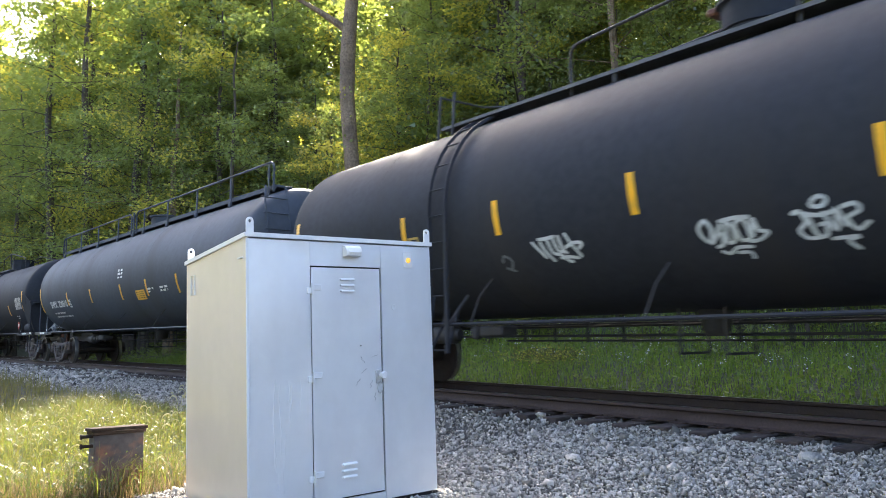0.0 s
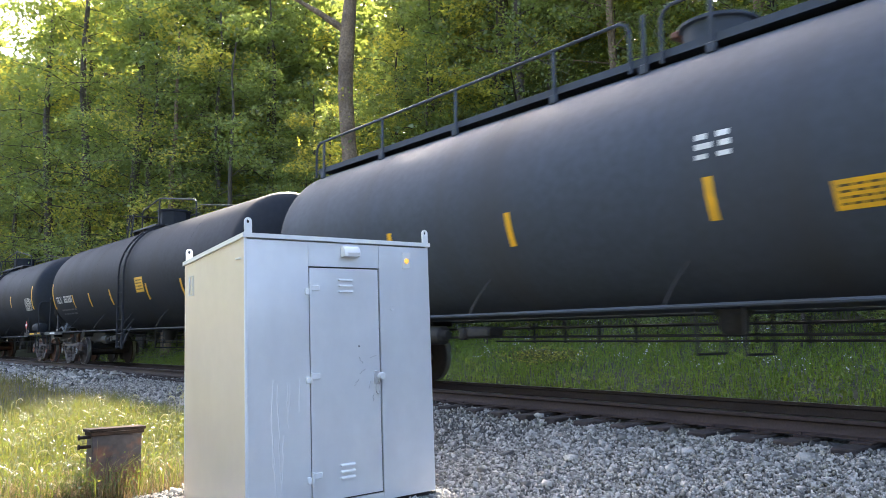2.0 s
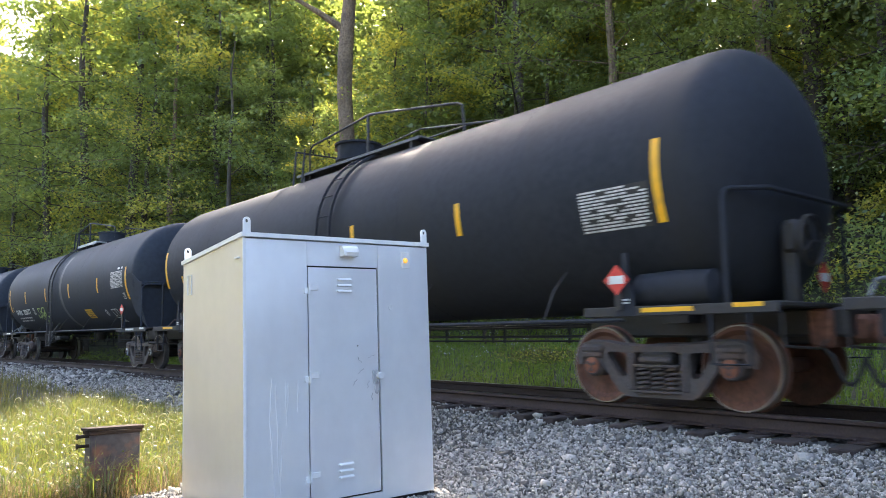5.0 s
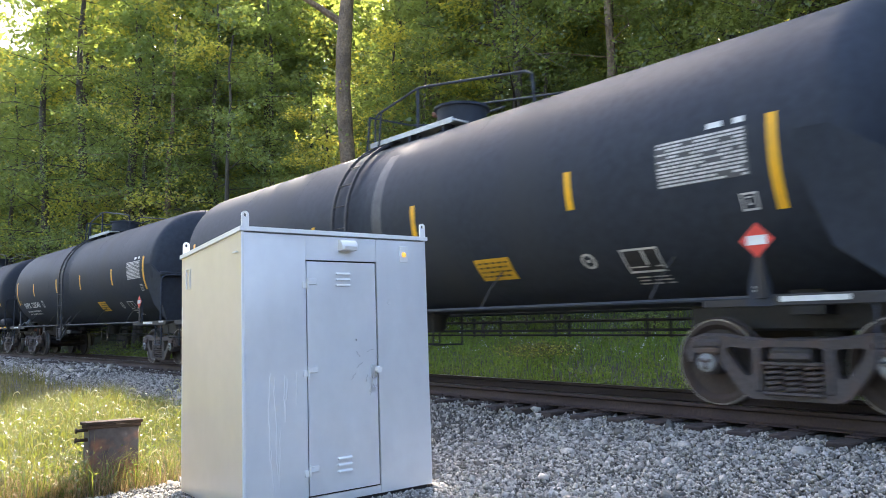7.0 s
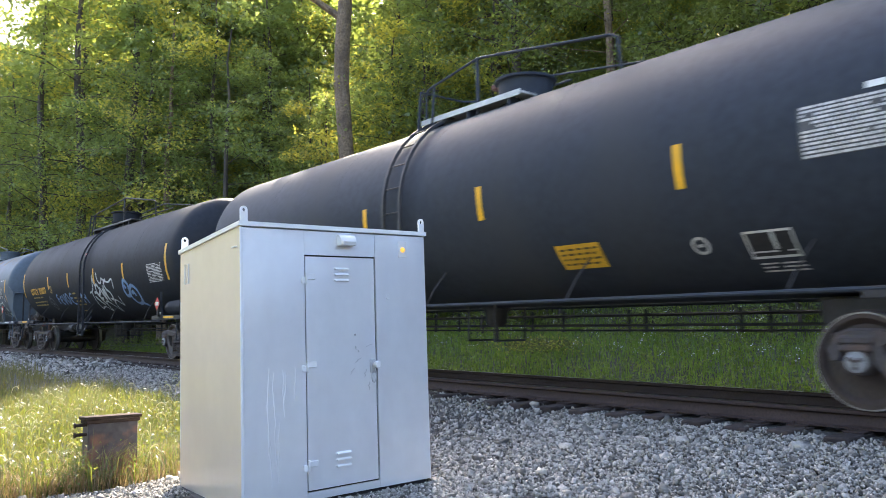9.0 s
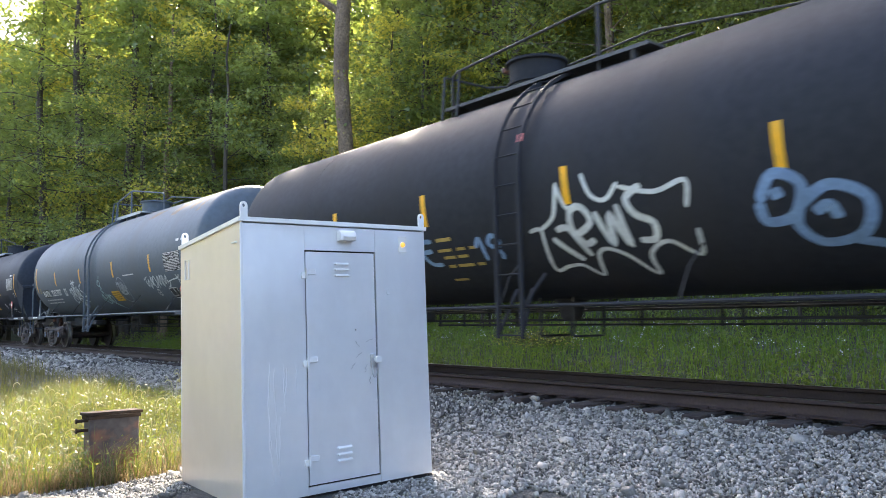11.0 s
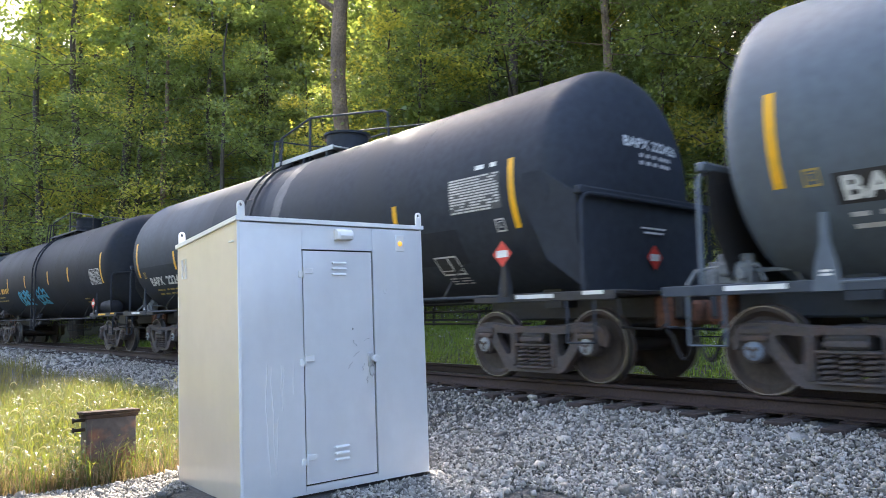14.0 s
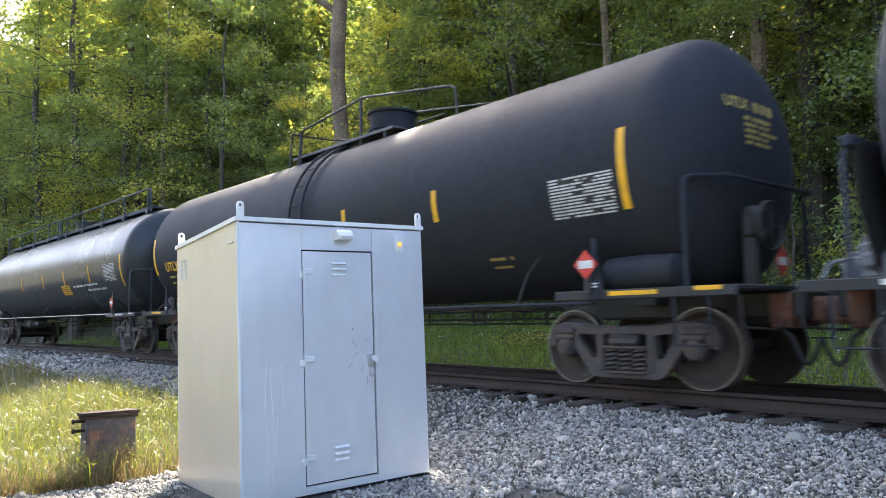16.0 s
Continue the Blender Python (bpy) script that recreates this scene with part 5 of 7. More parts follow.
for k in (1,):
    hl_ = Shape()
    for y in (-1.16, -0.62):
        hl_.tube([(8.80, y, 1.15), (8.82, y, 2.5), (8.78, y, 3.3), (8.66, y, 3.7), (8.46, y * 0.9, 4.08)], 0.026, 6)
    lad = part("end_ladder", hl_, M[SLATE], car, "ladder up the tank end")
    for z, x in ((1.5, 8.81), (1.9, 8.82), (2.3, 8.82), (2.7, 8.82), (3.1, 8.80), (3.45, 8.74), (3.8, 8.62)):
        part("rung", Shape().tube([(x, -1.22, z), (x, -0.56, z)], 0.016, 6), M[SLATE], lad)

# black car with a square housing
car = join_train(-48.45, 17.0, 13.12, BLACK, "black tank car with white lettering and an eight-sided housing", tank=7.57, head=0.50, rail_x=7.70, caps="grey", shield=True, air=True)
ladder(car, 0.40, M[BLACK])
manway(car, 0.02, M[BLACK], True)
platform(car, -1.7, 0.45, M["under"], M["grime"], (-0.9, 0.5))
stripes(car, [(6.68, 1.92, 2.80), (4.40, 1.86, 2.29), (2.07, 1.88, 2.30), (-0.92, 1.86, 2.30), (-2.94, 1.87, 2.30), (-4.70, 1.89, 2.32), (-7.02, 1.92, 2.80)])
board(car, 1.29, 1.88, 2.10, 2.50, M["yellow"])
data_panel(car, 5.55, 6.51, 2.08, 2.56, 7, M["grime"])
bars(car, [(5.23, 5.65, 1.80, 1.84), (5.23, 5.60, 1.72, 1.76)], M["panel_white"], seed=14)
head_lettering(car, 7.57, 0.50, "TILX  355235", -0.47, 0.66, 3.13, 3.25, M["panel_white"])
head_stencil(car, 7.57, 0.50, [(-0.25, 0.66, 3.01, 3.06), (-0.20, 0.45, 2.91, 2.96)], M["panel_white"], 3)
number(car, "TILX", "355235", -6.68, -4.83, 2.09, 2.32, M["panel_white"])
bars(car, [(-6.42, -4.74, 1.84, 1.89), (-6.42, -4.80, 1.71, 1.76)], M["grime"], seed=15)

# black car with large yellow lettering
car = join_train(-65.44, 17.0, 13.12, BLACK, "black tank car with large yellow lettering and rusty wheels", caps="rust", wheels="rust", sill_mark="yellow", **OLDER)
ladder(car, 0.34, M[BLACK])
manway(car, -0.95, M[BLACK])
platform(car, -2.2, 1.9, M["under"], M["grime"], (-1.8, 0.3))
stripes(car, [(-7.20, 2.06, 2.95), (-4.07, 2.20, 2.65), (-1.65, 2.2, 2.65), (1.17, 2.2, 2.65), (3.8, 2.2, 2.65), (7.0, 2.01, 2.91)])
number(car, "UTLX", "212762", -6.24, -4.22, 2.07, 2.30, M["yellow"])
frame_box(car, -3.96, -3.70, 2.06, 2.31, M["dull_yellow"])
bars(car, [(-6.25, -5.24, 1.94, 2.00), (-6.27, -4.76, 1.78, 1.83), (-6.29, -4.76, 1.66, 1.71)], M["dull_yellow"], seed=16)
bars(car, [(-6.25, -5.24, 1.94, 2.00)], M["yellow"], seed=17, lift=0.0075)
data_panel(car, 5.92, 6.89, 1.99, 2.47, 9, M["under"])

# the newer slate cars
car = join_train(-82.47, 17.05, 13.16, CHAR, "charcoal tank car with green graffiti and white lettering", caps="grey", **MODERN)
modern_dress(car, CHAR, "SHPX 222677", 6.1)
stripes(car, [(6.77, 1.93, 2.83), (4.29, 2.22, 2.67), (1.31, 2.20, 2.66), (-1.55, 2.19, 2.65), (-4.41, 2.22, 2.68), (-6.91, 1.95, 2.85)])
data_panel(car, 5.50, 6.52, 2.28, 2.76, 11, M["grime"])
number(car, "SHPX", "222677", -6.32, -4.14, 1.81, 2.01, M["white"])
frame_box(car, -3.77, -3.52, 1.79, 2.03, M["panel_white"])
bars(car, [(-6.30, -4.47, 1.66, 1.71), (-6.31, -4.52, 1.56, 1.61)], M["panel_white"], seed=18)
GREEN = [[(0.0, 0.42), (0.06, 0.52), (0.13, 0.62)], [(0.02, 0.62), (0.08, 0.50), (0.14, 0.36)], [(0.14, 0.44), (0.22, 0.50), (0.36, 0.58)], [(0.20, 0.92), (0.30, 0.98), (0.45, 0.96)], [(0.24, 0.92), (0.34, 0.40), (0.42, 0.10)],
         [(0.40, 0.95), (0.46, 0.50), (0.54, 0.05)], [(0.44, 0.72), (0.60, 0.95), (0.80, 0.99), (0.72, 0.76), (0.50, 0.58), (0.62, 0.52)], [(0.56, 0.80), (0.60, 0.40), (0.66, 0.02)], [(0.66, 0.62), (0.74, 0.74), (0.70, 0.50), (0.82, 0.55)], [(0.76, 0.74), (0.82, 0.30)], [(0.78, 0.52), (0.90, 0.50), (1.0, 0.48)]]
spray(car, GREEN, -3.40, -1.86, 1.42, 2.0, M["spray_green"], 0.048, "sprayed green graffiti tag")
part("worn_band", Shape().add([tank_point(x, a, 0.004) for a in range(-63, 49, 7) for x in (0.25, 0.50)], [(2 * i, 2 * i + 1, 2 * i + 3, 2 * i + 2) for i in range(15)]), M["grime"], car, "faded grey band round the shell")

car = join_train(-99.5, 17.05, 13.16, CHAR, "charcoal tank car with white lettering and head shields", caps="grey", **MODERN)
modern_dress(car, CHAR, "SHPX 222540", 6.1)
stripes(car, [(6.77, 1.98, 2.85), (4.27, 2.20, 2.66), (1.27, 2.21, 2.66), (-1.41, 2.22, 2.68), (-4.41, 2.22, 2.68), (-6.91, 1.95, 2.85)])
data_panel(car, 5.52, 6.54, 2.28, 2.76, 13, M["grime"])
number(car, "SHPX", "222540", -6.32, -4.14, 1.81, 2.01, M["white"])
frame_box(car, -3.77, -3.52, 1.79, 2.03, M["panel_white"])
bars(car, [(-6.30, -4.47, 1.66, 1.71), (-6.31, -4.52, 1.56, 1.61)], M["panel_white"], seed=18)

# black car with much graffiti
car = join_train(-116.5, 17.0, 13.12, BLACK, "black tank car with yellow lettering and blue and white graffiti", caps="grey", sill_mark="yellow", **OLDER)
ladder(car, 0.34, M[BLACK])
manway(car, -0.55, M[BLACK])
platform(car, -1.9, 1.9, M["under"], M["grime"], (-1.8, 1.1))
stripes(car, [(-7.22, 2.03, 2.92), (-3.83, 2.19, 2.64), (-1.45, 2.17, 2.63), (1.23, 2.17, 2.62), (3.8, 2.17, 2.62), (6.9, 2.01, 2.91)])
number(car, "UTLX", "213073", -6.22, -4.28, 2.07, 2.30, M["yellow"])
frame_box(car, -3.72, -3.50, 2.06, 2.30, M["dull_yellow"])
bars(car, [(-6.20, -4.9, 1.94, 1.99), (-6.25, -4.66, 1.78, 1.83), (-6.32, -4.76, 1.67, 1.72)], M["dull_yellow"], seed=19)
BLUE = [[(0.0, 0.85), (0.02, 0.5), (0.02, 0.15)], [(0.0, 0.85), (0.10, 0.92)], [(0.02, 0.55), (0.10, 0.6)], [(0.20, 0.7), (0.18, 0.25)], [(0.20, 0.7), (0.28, 0.72)], [(0.19, 0.48), (0.26, 0.5)], [(0.18, 0.22), (0.28, 0.1)],
        [(0.34, 0.9), (0.42, 0.12), (0.48, 0.92)], [(0.58, 0.88), (0.54, 0.5), (0.62, 0.1), (0.70, 0.4), (0.66, 0.85), (0.58, 0.88)], [(0.84, 0.9), (0.80, 0.5), (0.86, 0.1), (0.98, 0.05)], [(0.82, 0.52), (0.93, 0.55)], [(0.84, 0.9), (0.96, 0.86)]]
spray(car, BLUE, -3.20, -1.36, 1.62, 2.02, M["spray_blue"], 0.075, "sprayed blue graffiti")
spray(car, [[(0.1, 0.6), (0.3, 0.9), (0.3, 0.1)], [(0.75, 0.5), (0.55, 0.7), (0.72, 0.95), (0.9, 0.7), (0.75, 0.5), (0.85, 0.3), (0.8, 0.1)]], -0.62, -0.02, 1.60, 1.96, M["spray_blue"], 0.07, "sprayed blue graffiti")
bars(car, [(-1.32, -0.9, 1.94, 1.99), (-1.36, -0.54, 1.80, 1.84), (-1.3, -0.7, 1.70, 1.74), (-1.3, -0.54, 1.58, 1.62), (-1.4, -1.1, 1.40, 1.43)], M["dull_yellow"], seed=20)
spray(car, [[(0.05, 0.85), (0.0, 0.45), (0.3, 0.3), (0.8, 0.2), (1.0, 0.35), (0.9, 0.8), (0.6, 0.95), (0.05, 0.85)], [(0.3, 0.95), (0.4, 1.1), (0.5, 0.95)], [(0.2, 0.7), (0.45, 0.5), (0.8, 0.65)], [(0.3, 0.75), (0.7, 0.45)], [(0.25, 0.15), (0.5, 0.1), (0.95, 0.0)]], -4.27, -3.80, 1.46, 1.92, M["spray_faint"], 0.035)
CLOUD = [[(0.02, 0.56), (0.10, 0.57), (0.09, 0.38), (0.07, 0.06), (0.16, 0.10), (0.26, 0.10), (0.34, -0.06), (0.39, 0.22), (0.46, 0.28), (0.56, 0.16), (0.65, -0.10), (0.68, 0.18), (0.80, 0.30), (0.92, 0.12), (0.96, 0.40)],
         [(0.10, 0.57), (0.21, 0.70), (0.26, 1.02)], [(0.26, 0.98), (0.30, 0.76), (0.37, 0.78)], [(0.42, 1.06), (0.46, 0.84), (0.54, 0.78), (0.62, 0.92)], [(0.62, 0.88), (0.80, 0.78), (0.96, 0.84), (0.94, 0.60)]]
spray(car, CLOUD, 0.46, 2.9, 1.40, 2.42, M["spray_white"], 0.055, "sprayed white graffiti")
spray(car, [[(0.16, 0.46), (0.22, 0.32), (0.29, 0.17)], [(0.20, 0.54), (0.28, 0.54), (0.35, 0.21)], [(0.31, 0.46), (0.42, 0.58), (0.39, 0.74), (0.32, 0.72), (0.30, 0.54), (0.35, 0.36), (0.41, 0.40)],
            [(0.46, 0.68), (0.51, 0.32), (0.54, 0.64), (0.60, 0.29), (0.59, 0.72)], [(0.74, 0.86), (0.65, 0.76), (0.68, 0.60), (0.76, 0.50), (0.74, 0.34), (0.66, 0.34)]], 0.46, 2.9, 1.40, 2.42, M["spray_white"], 0.085, "sprayed white lettering")
spray(car, [[(0.1, 0.7), (0.25, 1.0), (0.45, 0.85), (0.35, 0.5), (0.12, 0.45), (0.1, 0.7)], [(0.4, 0.6), (0.65, 0.8), (0.9, 0.6), (0.8, 0.2), (0.5, 0.1), (0.35, 0.35), (0.4, 0.6)], [(0.5, 0.5), (0.62, 0.58), (0.66, 0.4)], [(0.7, 0.12), (0.95, 0.0)], [(0.2, 0.75), (0.3, 0.8)]], 3.4, 4.6, 1.45, 2.15, M["spray_blue"], 0.11, "sprayed blue graffiti")
data_panel(car, 5.6, 6.6, 1.99, 2.47, 9, M["under"])
part("ladder_plate", patch(0.50, 0.60, 3.02, 3.12, 0.09, 1), M["pink"], car, "small pale orange plate on the ladder")

# grey car
car = join_train(-133.63, 17.1, 13.2, GREY, "weathered grey tank car with rust streaks and white graffiti", caps="blue", frame="tank_slate", **MODERN)
modern_dress(car, GREY, "BAPX 223707", 6.1, 5.01, 0.72)
stripes(car, [(6.77, 1.97, 2.86), (4.33, 2.15, 2.60), (1.45, 2.15, 2.60), (-1.70, 2.12, 2.58), (-4.45, 2.16, 2.61), (-6.95, 1.99, 2.88)])
data_panel(car, 5.30, 6.32, 2.10, 2.57, 15, M["under"])
part("lettering_ground", patch(-6.47, -5.56, 1.79, 2.06, 0.005, 4), M["under"], car)
number(car, "BAPX", "223707", -6.40, -4.15, 1.82, 2.03, M["white"])
frame_box(car, -3.79, -3.52, 1.80, 2.03, M["white"])
bars(car, [(-6.40, -4.47, 1.68, 1.72), (-6.40, -4.52, 1.58, 1.62)], M["panel_white"], seed=21)
BIG = [[(0.0, 0.78), (0.06, 0.95), (0.11, 0.80), (0.03, 0.50), (0.06, 0.25), (0.16, 0.35), (0.26, 0.28)], [(0.12, 0.90), (0.20, 1.0), (0.24, 0.80), (0.16, 0.62), (0.28, 0.45)], [(0.24, 1.05), (0.30, 0.60), (0.36, 1.0), (0.30, 1.1)],
       [(0.40, 1.05), (0.36, 0.75), (0.42, 0.50), (0.50, 0.70), (0.48, 1.0), (0.40, 1.05)], [(0.56, 1.05), (0.58, 0.60), (0.68, 0.95), (0.70, 0.62)], [(0.62, 1.1), (0.66, 0.70), (0.78, 0.55)], [(0.98, 1.12), (0.84, 1.05), (0.84, 0.88), (0.98, 0.72), (1.0, 0.58), (0.78, 0.58), (0.70, 0.50), (0.74, 0.38), (0.84, 0.36), (0.98, 0.28)],
       [(0.36, 0.42), (0.50, 0.52), (0.64, 0.40), (0.50, 0.30), (0.36, 0.42)], [(0.42, 0.26), (0.62, 0.30), (0.42, 0.18), (0.60, 0.16), (0.48, 0.06), (0.56, 0.02)]]
spray(car, BIG, -3.16, -1.76, 1.39, 2.00, M["spray_white"], 0.05)
spray(car, [[(0.0, 0.45), (0.5, 0.55), (1.0, 0.65)], [(0.3, 0.95), (0.5, 0.5), (0.7, 0.05)], [(0.75, 0.95), (0.5, 0.5), (0.3, 0.1)]], -2.81, -2.34, 2.06, 2.26, M["spray_white"], 0.05)
LINE = [[(0.0, 0.75), (0.06, 0.85), (0.14, 0.95)], [(0.05, 0.8), (0.10, 0.2)], [(0.10, 0.2), (0.18, 0.75), (0.20, 0.1), (0.30, 0.95), (0.30, 0.3), (0.36, 0.9)], [(0.40, 0.9), (0.34, 0.5), (0.40, 0.1), (0.48, 0.4), (0.44, 0.9), (0.40, 0.9)],
        [(0.50, 0.05), (0.58, 0.95), (0.60, 0.25), (0.68, 0.95), (0.70, 0.2)], [(0.72, 0.1), (0.76, 0.95), (0.82, 0.3), (0.90, 0.9), (0.92, 0.3)], [(0.86, 0.05), (0.96, 0.2), (1.0, 0.5)]]
spray(car, LINE, 3.72, 5.35, 1.72, 2.06, M["spray_white"], 0.04)
spray(car, [[(0.0, 0.5), (0.4, 0.62), (1.0, 0.72)], [(0.82, 1.0), (0.95, 0.75), (1.1, 0.95)], [(0.98, 0.75), (0.95, 0.35), (1.05, 0.2)], [(0.98, 0.5), (1.08, 0.55)]], 5.25, 5.95, 1.72, 2.02, M["spray_white"], 0.035)
spray(car, scribble(47, 5, 0.8), 5.72, 6.15, 1.34, 1.54, M["spray_white"], 0.03)
spray(car, [[(0.0, 0.0), (0.25, 0.9), (0.4, 0.1), (0.6, 0.9), (0.7, 0.1), (1.0, 0.8)]], 5.92, 6.10, 1.56, 1.74, M["spray_white"], 0.03)
CURL = [[(0.12, 0.88), (0.28, 1.0), (0.40, 0.92), (0.26, 0.84), (0.12, 0.88), (0.36, 0.80), (0.20, 0.72), (0.36, 0.66)], [(0.40, 1.06), (0.46, 1.10)], [(0.16, 0.60), (0.02, 0.52), (0.0, 0.40), (0.14, 0.38), (0.20, 0.52), (0.10, 0.60), (0.18, 0.30), (0.34, 0.30)], [(0.26, 0.66), (0.40, 0.52), (0.30, 0.44), (0.44, 0.36), (0.34, 0.30)],
        [(0.46, 0.62), (0.52, 0.30), (0.60, 0.58), (0.50, 0.46)], [(0.66, 0.56), (0.60, 0.40), (0.70, 0.30), (0.82, 0.40), (0.80, 0.54), (0.66, 0.56)], [(0.56, 0.26), (0.80, 0.22), (1.0, 0.0)], [(0.64, 0.26), (0.84, 0.12)]]
spray(car, CURL, -0.29, 0.72, 1.27, 2.13, M["spray_pale"], 0.036)
spray(car, [[(0.5 + 0.5 * math.cos(a), 0.5 + 0.5 * math.sin(a)) for a in [i * 0.5 for i in range(14)]]], 1.44, 2.20, 1.46, 2.13, M["spray_thin"], 0.022)
spray(car, [[(0.0, 0.85), (0.22, 0.95), (0.12, 0.55), (0.30, 0.45)], [(0.28, 0.95), (0.34, 0.40)], [(0.42, 1.0), (0.48, 0.45), (0.58, 0.85)], [(0.60, 1.0), (0.66, 0.45)], [(0.74, 0.95), (0.78, 0.30), (0.92, 0.75), (1.0, 0.6)], [(0.10, 0.42), (0.45, 0.32), (0.9, 0.42)]], 1.52, 2.16, 1.52, 2.02, M["spray_thin"], 0.060)
spray(car, scribble(59, 3, 0.9), 2.36, 2.62, 1.45, 1.80, M["spray_faint"], 0.04)
part("white_dash", patch(2.24, 3.10, 2.15, 2.18, 0.006, 1), M["white"], car)
M["rust_stain"] = material("rust_stain", (0.17, 0.125, 0.085), 0.7, vary=0.3, grain=12, stain=4, stain_color=(0.16, 0.14, 0.12), bump=0.05)
rgr = random.Random(31)
for x, w, z0, z1 in ((-2.2, 0.5, 3.72, 3.88), (0.2, 0.35, 3.78, 3.9), (3.2, 0.9, 3.66, 3.86), (4.9, 0.8, 3.58, 3.90), (6.0, 0.45, 3.62, 3.92), (6.6, 0.25, 3.5, 3.8)):
    a0, a1 = angle_at(z0), angle_at(z1)
    rows = [(x + rgr.uniform(-0.06, 0.06) + 0.03 * i, x + w * (0.45 + 0.09 * i) + rgr.uniform(-0.1, 0.1), a0 + (a1 - a0) * i / 6) for i in range(7)]
    part("rust_streak", Shape().add([tank_point(p, a, 0.004) for p0, p1, a in rows for p in (p0, p1)], [(2 * i, 2 * i + 1, 2 * i + 3, 2 * i + 2) for i in range(6)]), M["rust_stain"], car, "brown rust stain")
M["shield_rust"] = material("shield_rust", (0.085, 0.062, 0.050), 0.75, vary=0.3, grain=10, stain=3, stain_color=(0.10, 0.115, 0.135), bump=0.05, stain_at=(0.50, 0.62))
for y0, w in ((-0.72, 0.36), (0.62, 0.22)):
    out = [(y0, 1.20), (y0 + w * 0.8, 1.18), (y0 + w, 1.6), (y0 + w * 0.9, 2.24), (y0 + 0.04, 2.26), (y0 - 0.05, 1.7)]
    part("rust_streak", Shape().plate(out, 0.003, m=pose(7.727, 0, 0, 0, 0, 90)), M["shield_rust"], car, "brown rust run down the head shield")

car = join_train(-150.75, 17.1, 13.2, CHAR, "charcoal tank car with faded grey bands and white lettering", caps="grey", **MODERN)
modern_dress(car, CHAR, "BAPX 222426", 6.1, 4.88)
stripes(car, [(6.77, 1.97, 2.86), (4.30, 2.08, 2.53), (1.78, 2.09, 2.53), (-2.08, 2.08, 2.53), (-4.48, 2.09, 2.53), (-7.0, 2.01, 2.90)])
data_panel(car, 5.56, 6.56, 2.25, 2.73, 17, M["grime"])
number(car, "BAPX", "222426", -6.40, -4.15, 1.77, 1.98, M["white"])
frame_box(car, -3.88, -3.61, 1.75, 1.97, M["panel_white"])
bars(car, [(-6.30, -4.47, 1.64, 1.68), (-6.31, -4.52, 1.54, 1.58)], M["dull_yellow"], seed=22)
rgb = random.Random(12)
edge = [(0.36 + 0.05 * rgb.random() + 0.0012 * a, 0.66 + 0.08 * rgb.random() + 0.0018 * a, a) for a in range(1, 67, 3)]
part("worn_band", Shape().add([tank_point(x, a, 0.0045) for x0, x1, a in edge for x in (x0, x1)], [(2 * i, 2 * i + 1, 2 * i + 3, 2 * i + 2) for i in range(len(edge) - 1)]), M["grime"], car, "faded grey band round the shell")
part("faded_panel", Shape().add([tank_point(x, a, 0.003) for a in range(-14, 89, 4) for x in (-7.2, -2.36)], [(2 * i, 2 * i + 1, 2 * i + 3, 2 * i + 2) for i in range(25)]), M["tank_slate"], car, "paler slate end of the shell")
part("repainted_patch", patch(-3.75, 5.6, 1.60, 2.06, 0.0036, 8), M["tank_black"], car, "darker repainted patch low on the shell")

car = join_train(-167.8, 17.05, 13.16, BLACK, "black tank car with yellow lettering and blue graffiti", caps="iron", sill_mark="yellow", **OLDER)
ladder(car, -0.04, M[BLACK])
manway(car, 0.80, M[BLACK])
platform(car, -1.7, 1.7, M["under"], M["grime"], (-1.5, 0.65))
stripes(car, [(7.0, 2.01, 2.91), (3.79, 2.20, 2.65), (1.46, 2.20, 2.65), (-1.65, 2.20, 2.65), (-4.3, 2.20, 2.65), (-7.2, 2.03, 2.92)])
data_panel(car, 5.92, 6.89, 1.99, 2.47, 19, M["under"])
head_lettering(car, 7.85, 0.70, "UTLX", -0.68, -0.22, 3.14, 3.27, M["dull_yellow"])
head_stencil(car, 7.85, 0.70, [(-0.12, 0.38, 3.14, 3.26), (-0.35, 0.25, 3.02, 3.07), (-0.35, 0.22, 2.95, 2.99), (-0.35, 0.40, 2.88, 2.92), (-0.35, 0.15, 2.81, 2.85), (-0.35, 0.20, 2.74, 2.78)], M["dull_yellow"], 5)
lettering(car, "UTLX", -6.55, -5.72, 2.08, 2.30, M["yellow"])
bars(car, [(-5.5, -4.4, 2.08, 2.28)], M["yellow"], seed=24)
bars(car, [(-6.5, -5.2, 1.92, 1.97), (-6.5, -4.9, 1.78, 1.83), (4.55, 5.0, 1.60, 1.64), (4.55, 4.9, 1.50, 1.53)], M["dull_yellow"], seed=23)
spray(car, scribble(61, 4, 0.9), -3.0, -1.3, 1.55, 2.15, M["spray_cyan"], 0.10, "sprayed cyan graffiti")
spray(car, scribble(67, 3, 0.9), -0.5, 0.8, 1.55, 2.15, M["spray_cyan"], 0.10, "sprayed cyan graffiti")

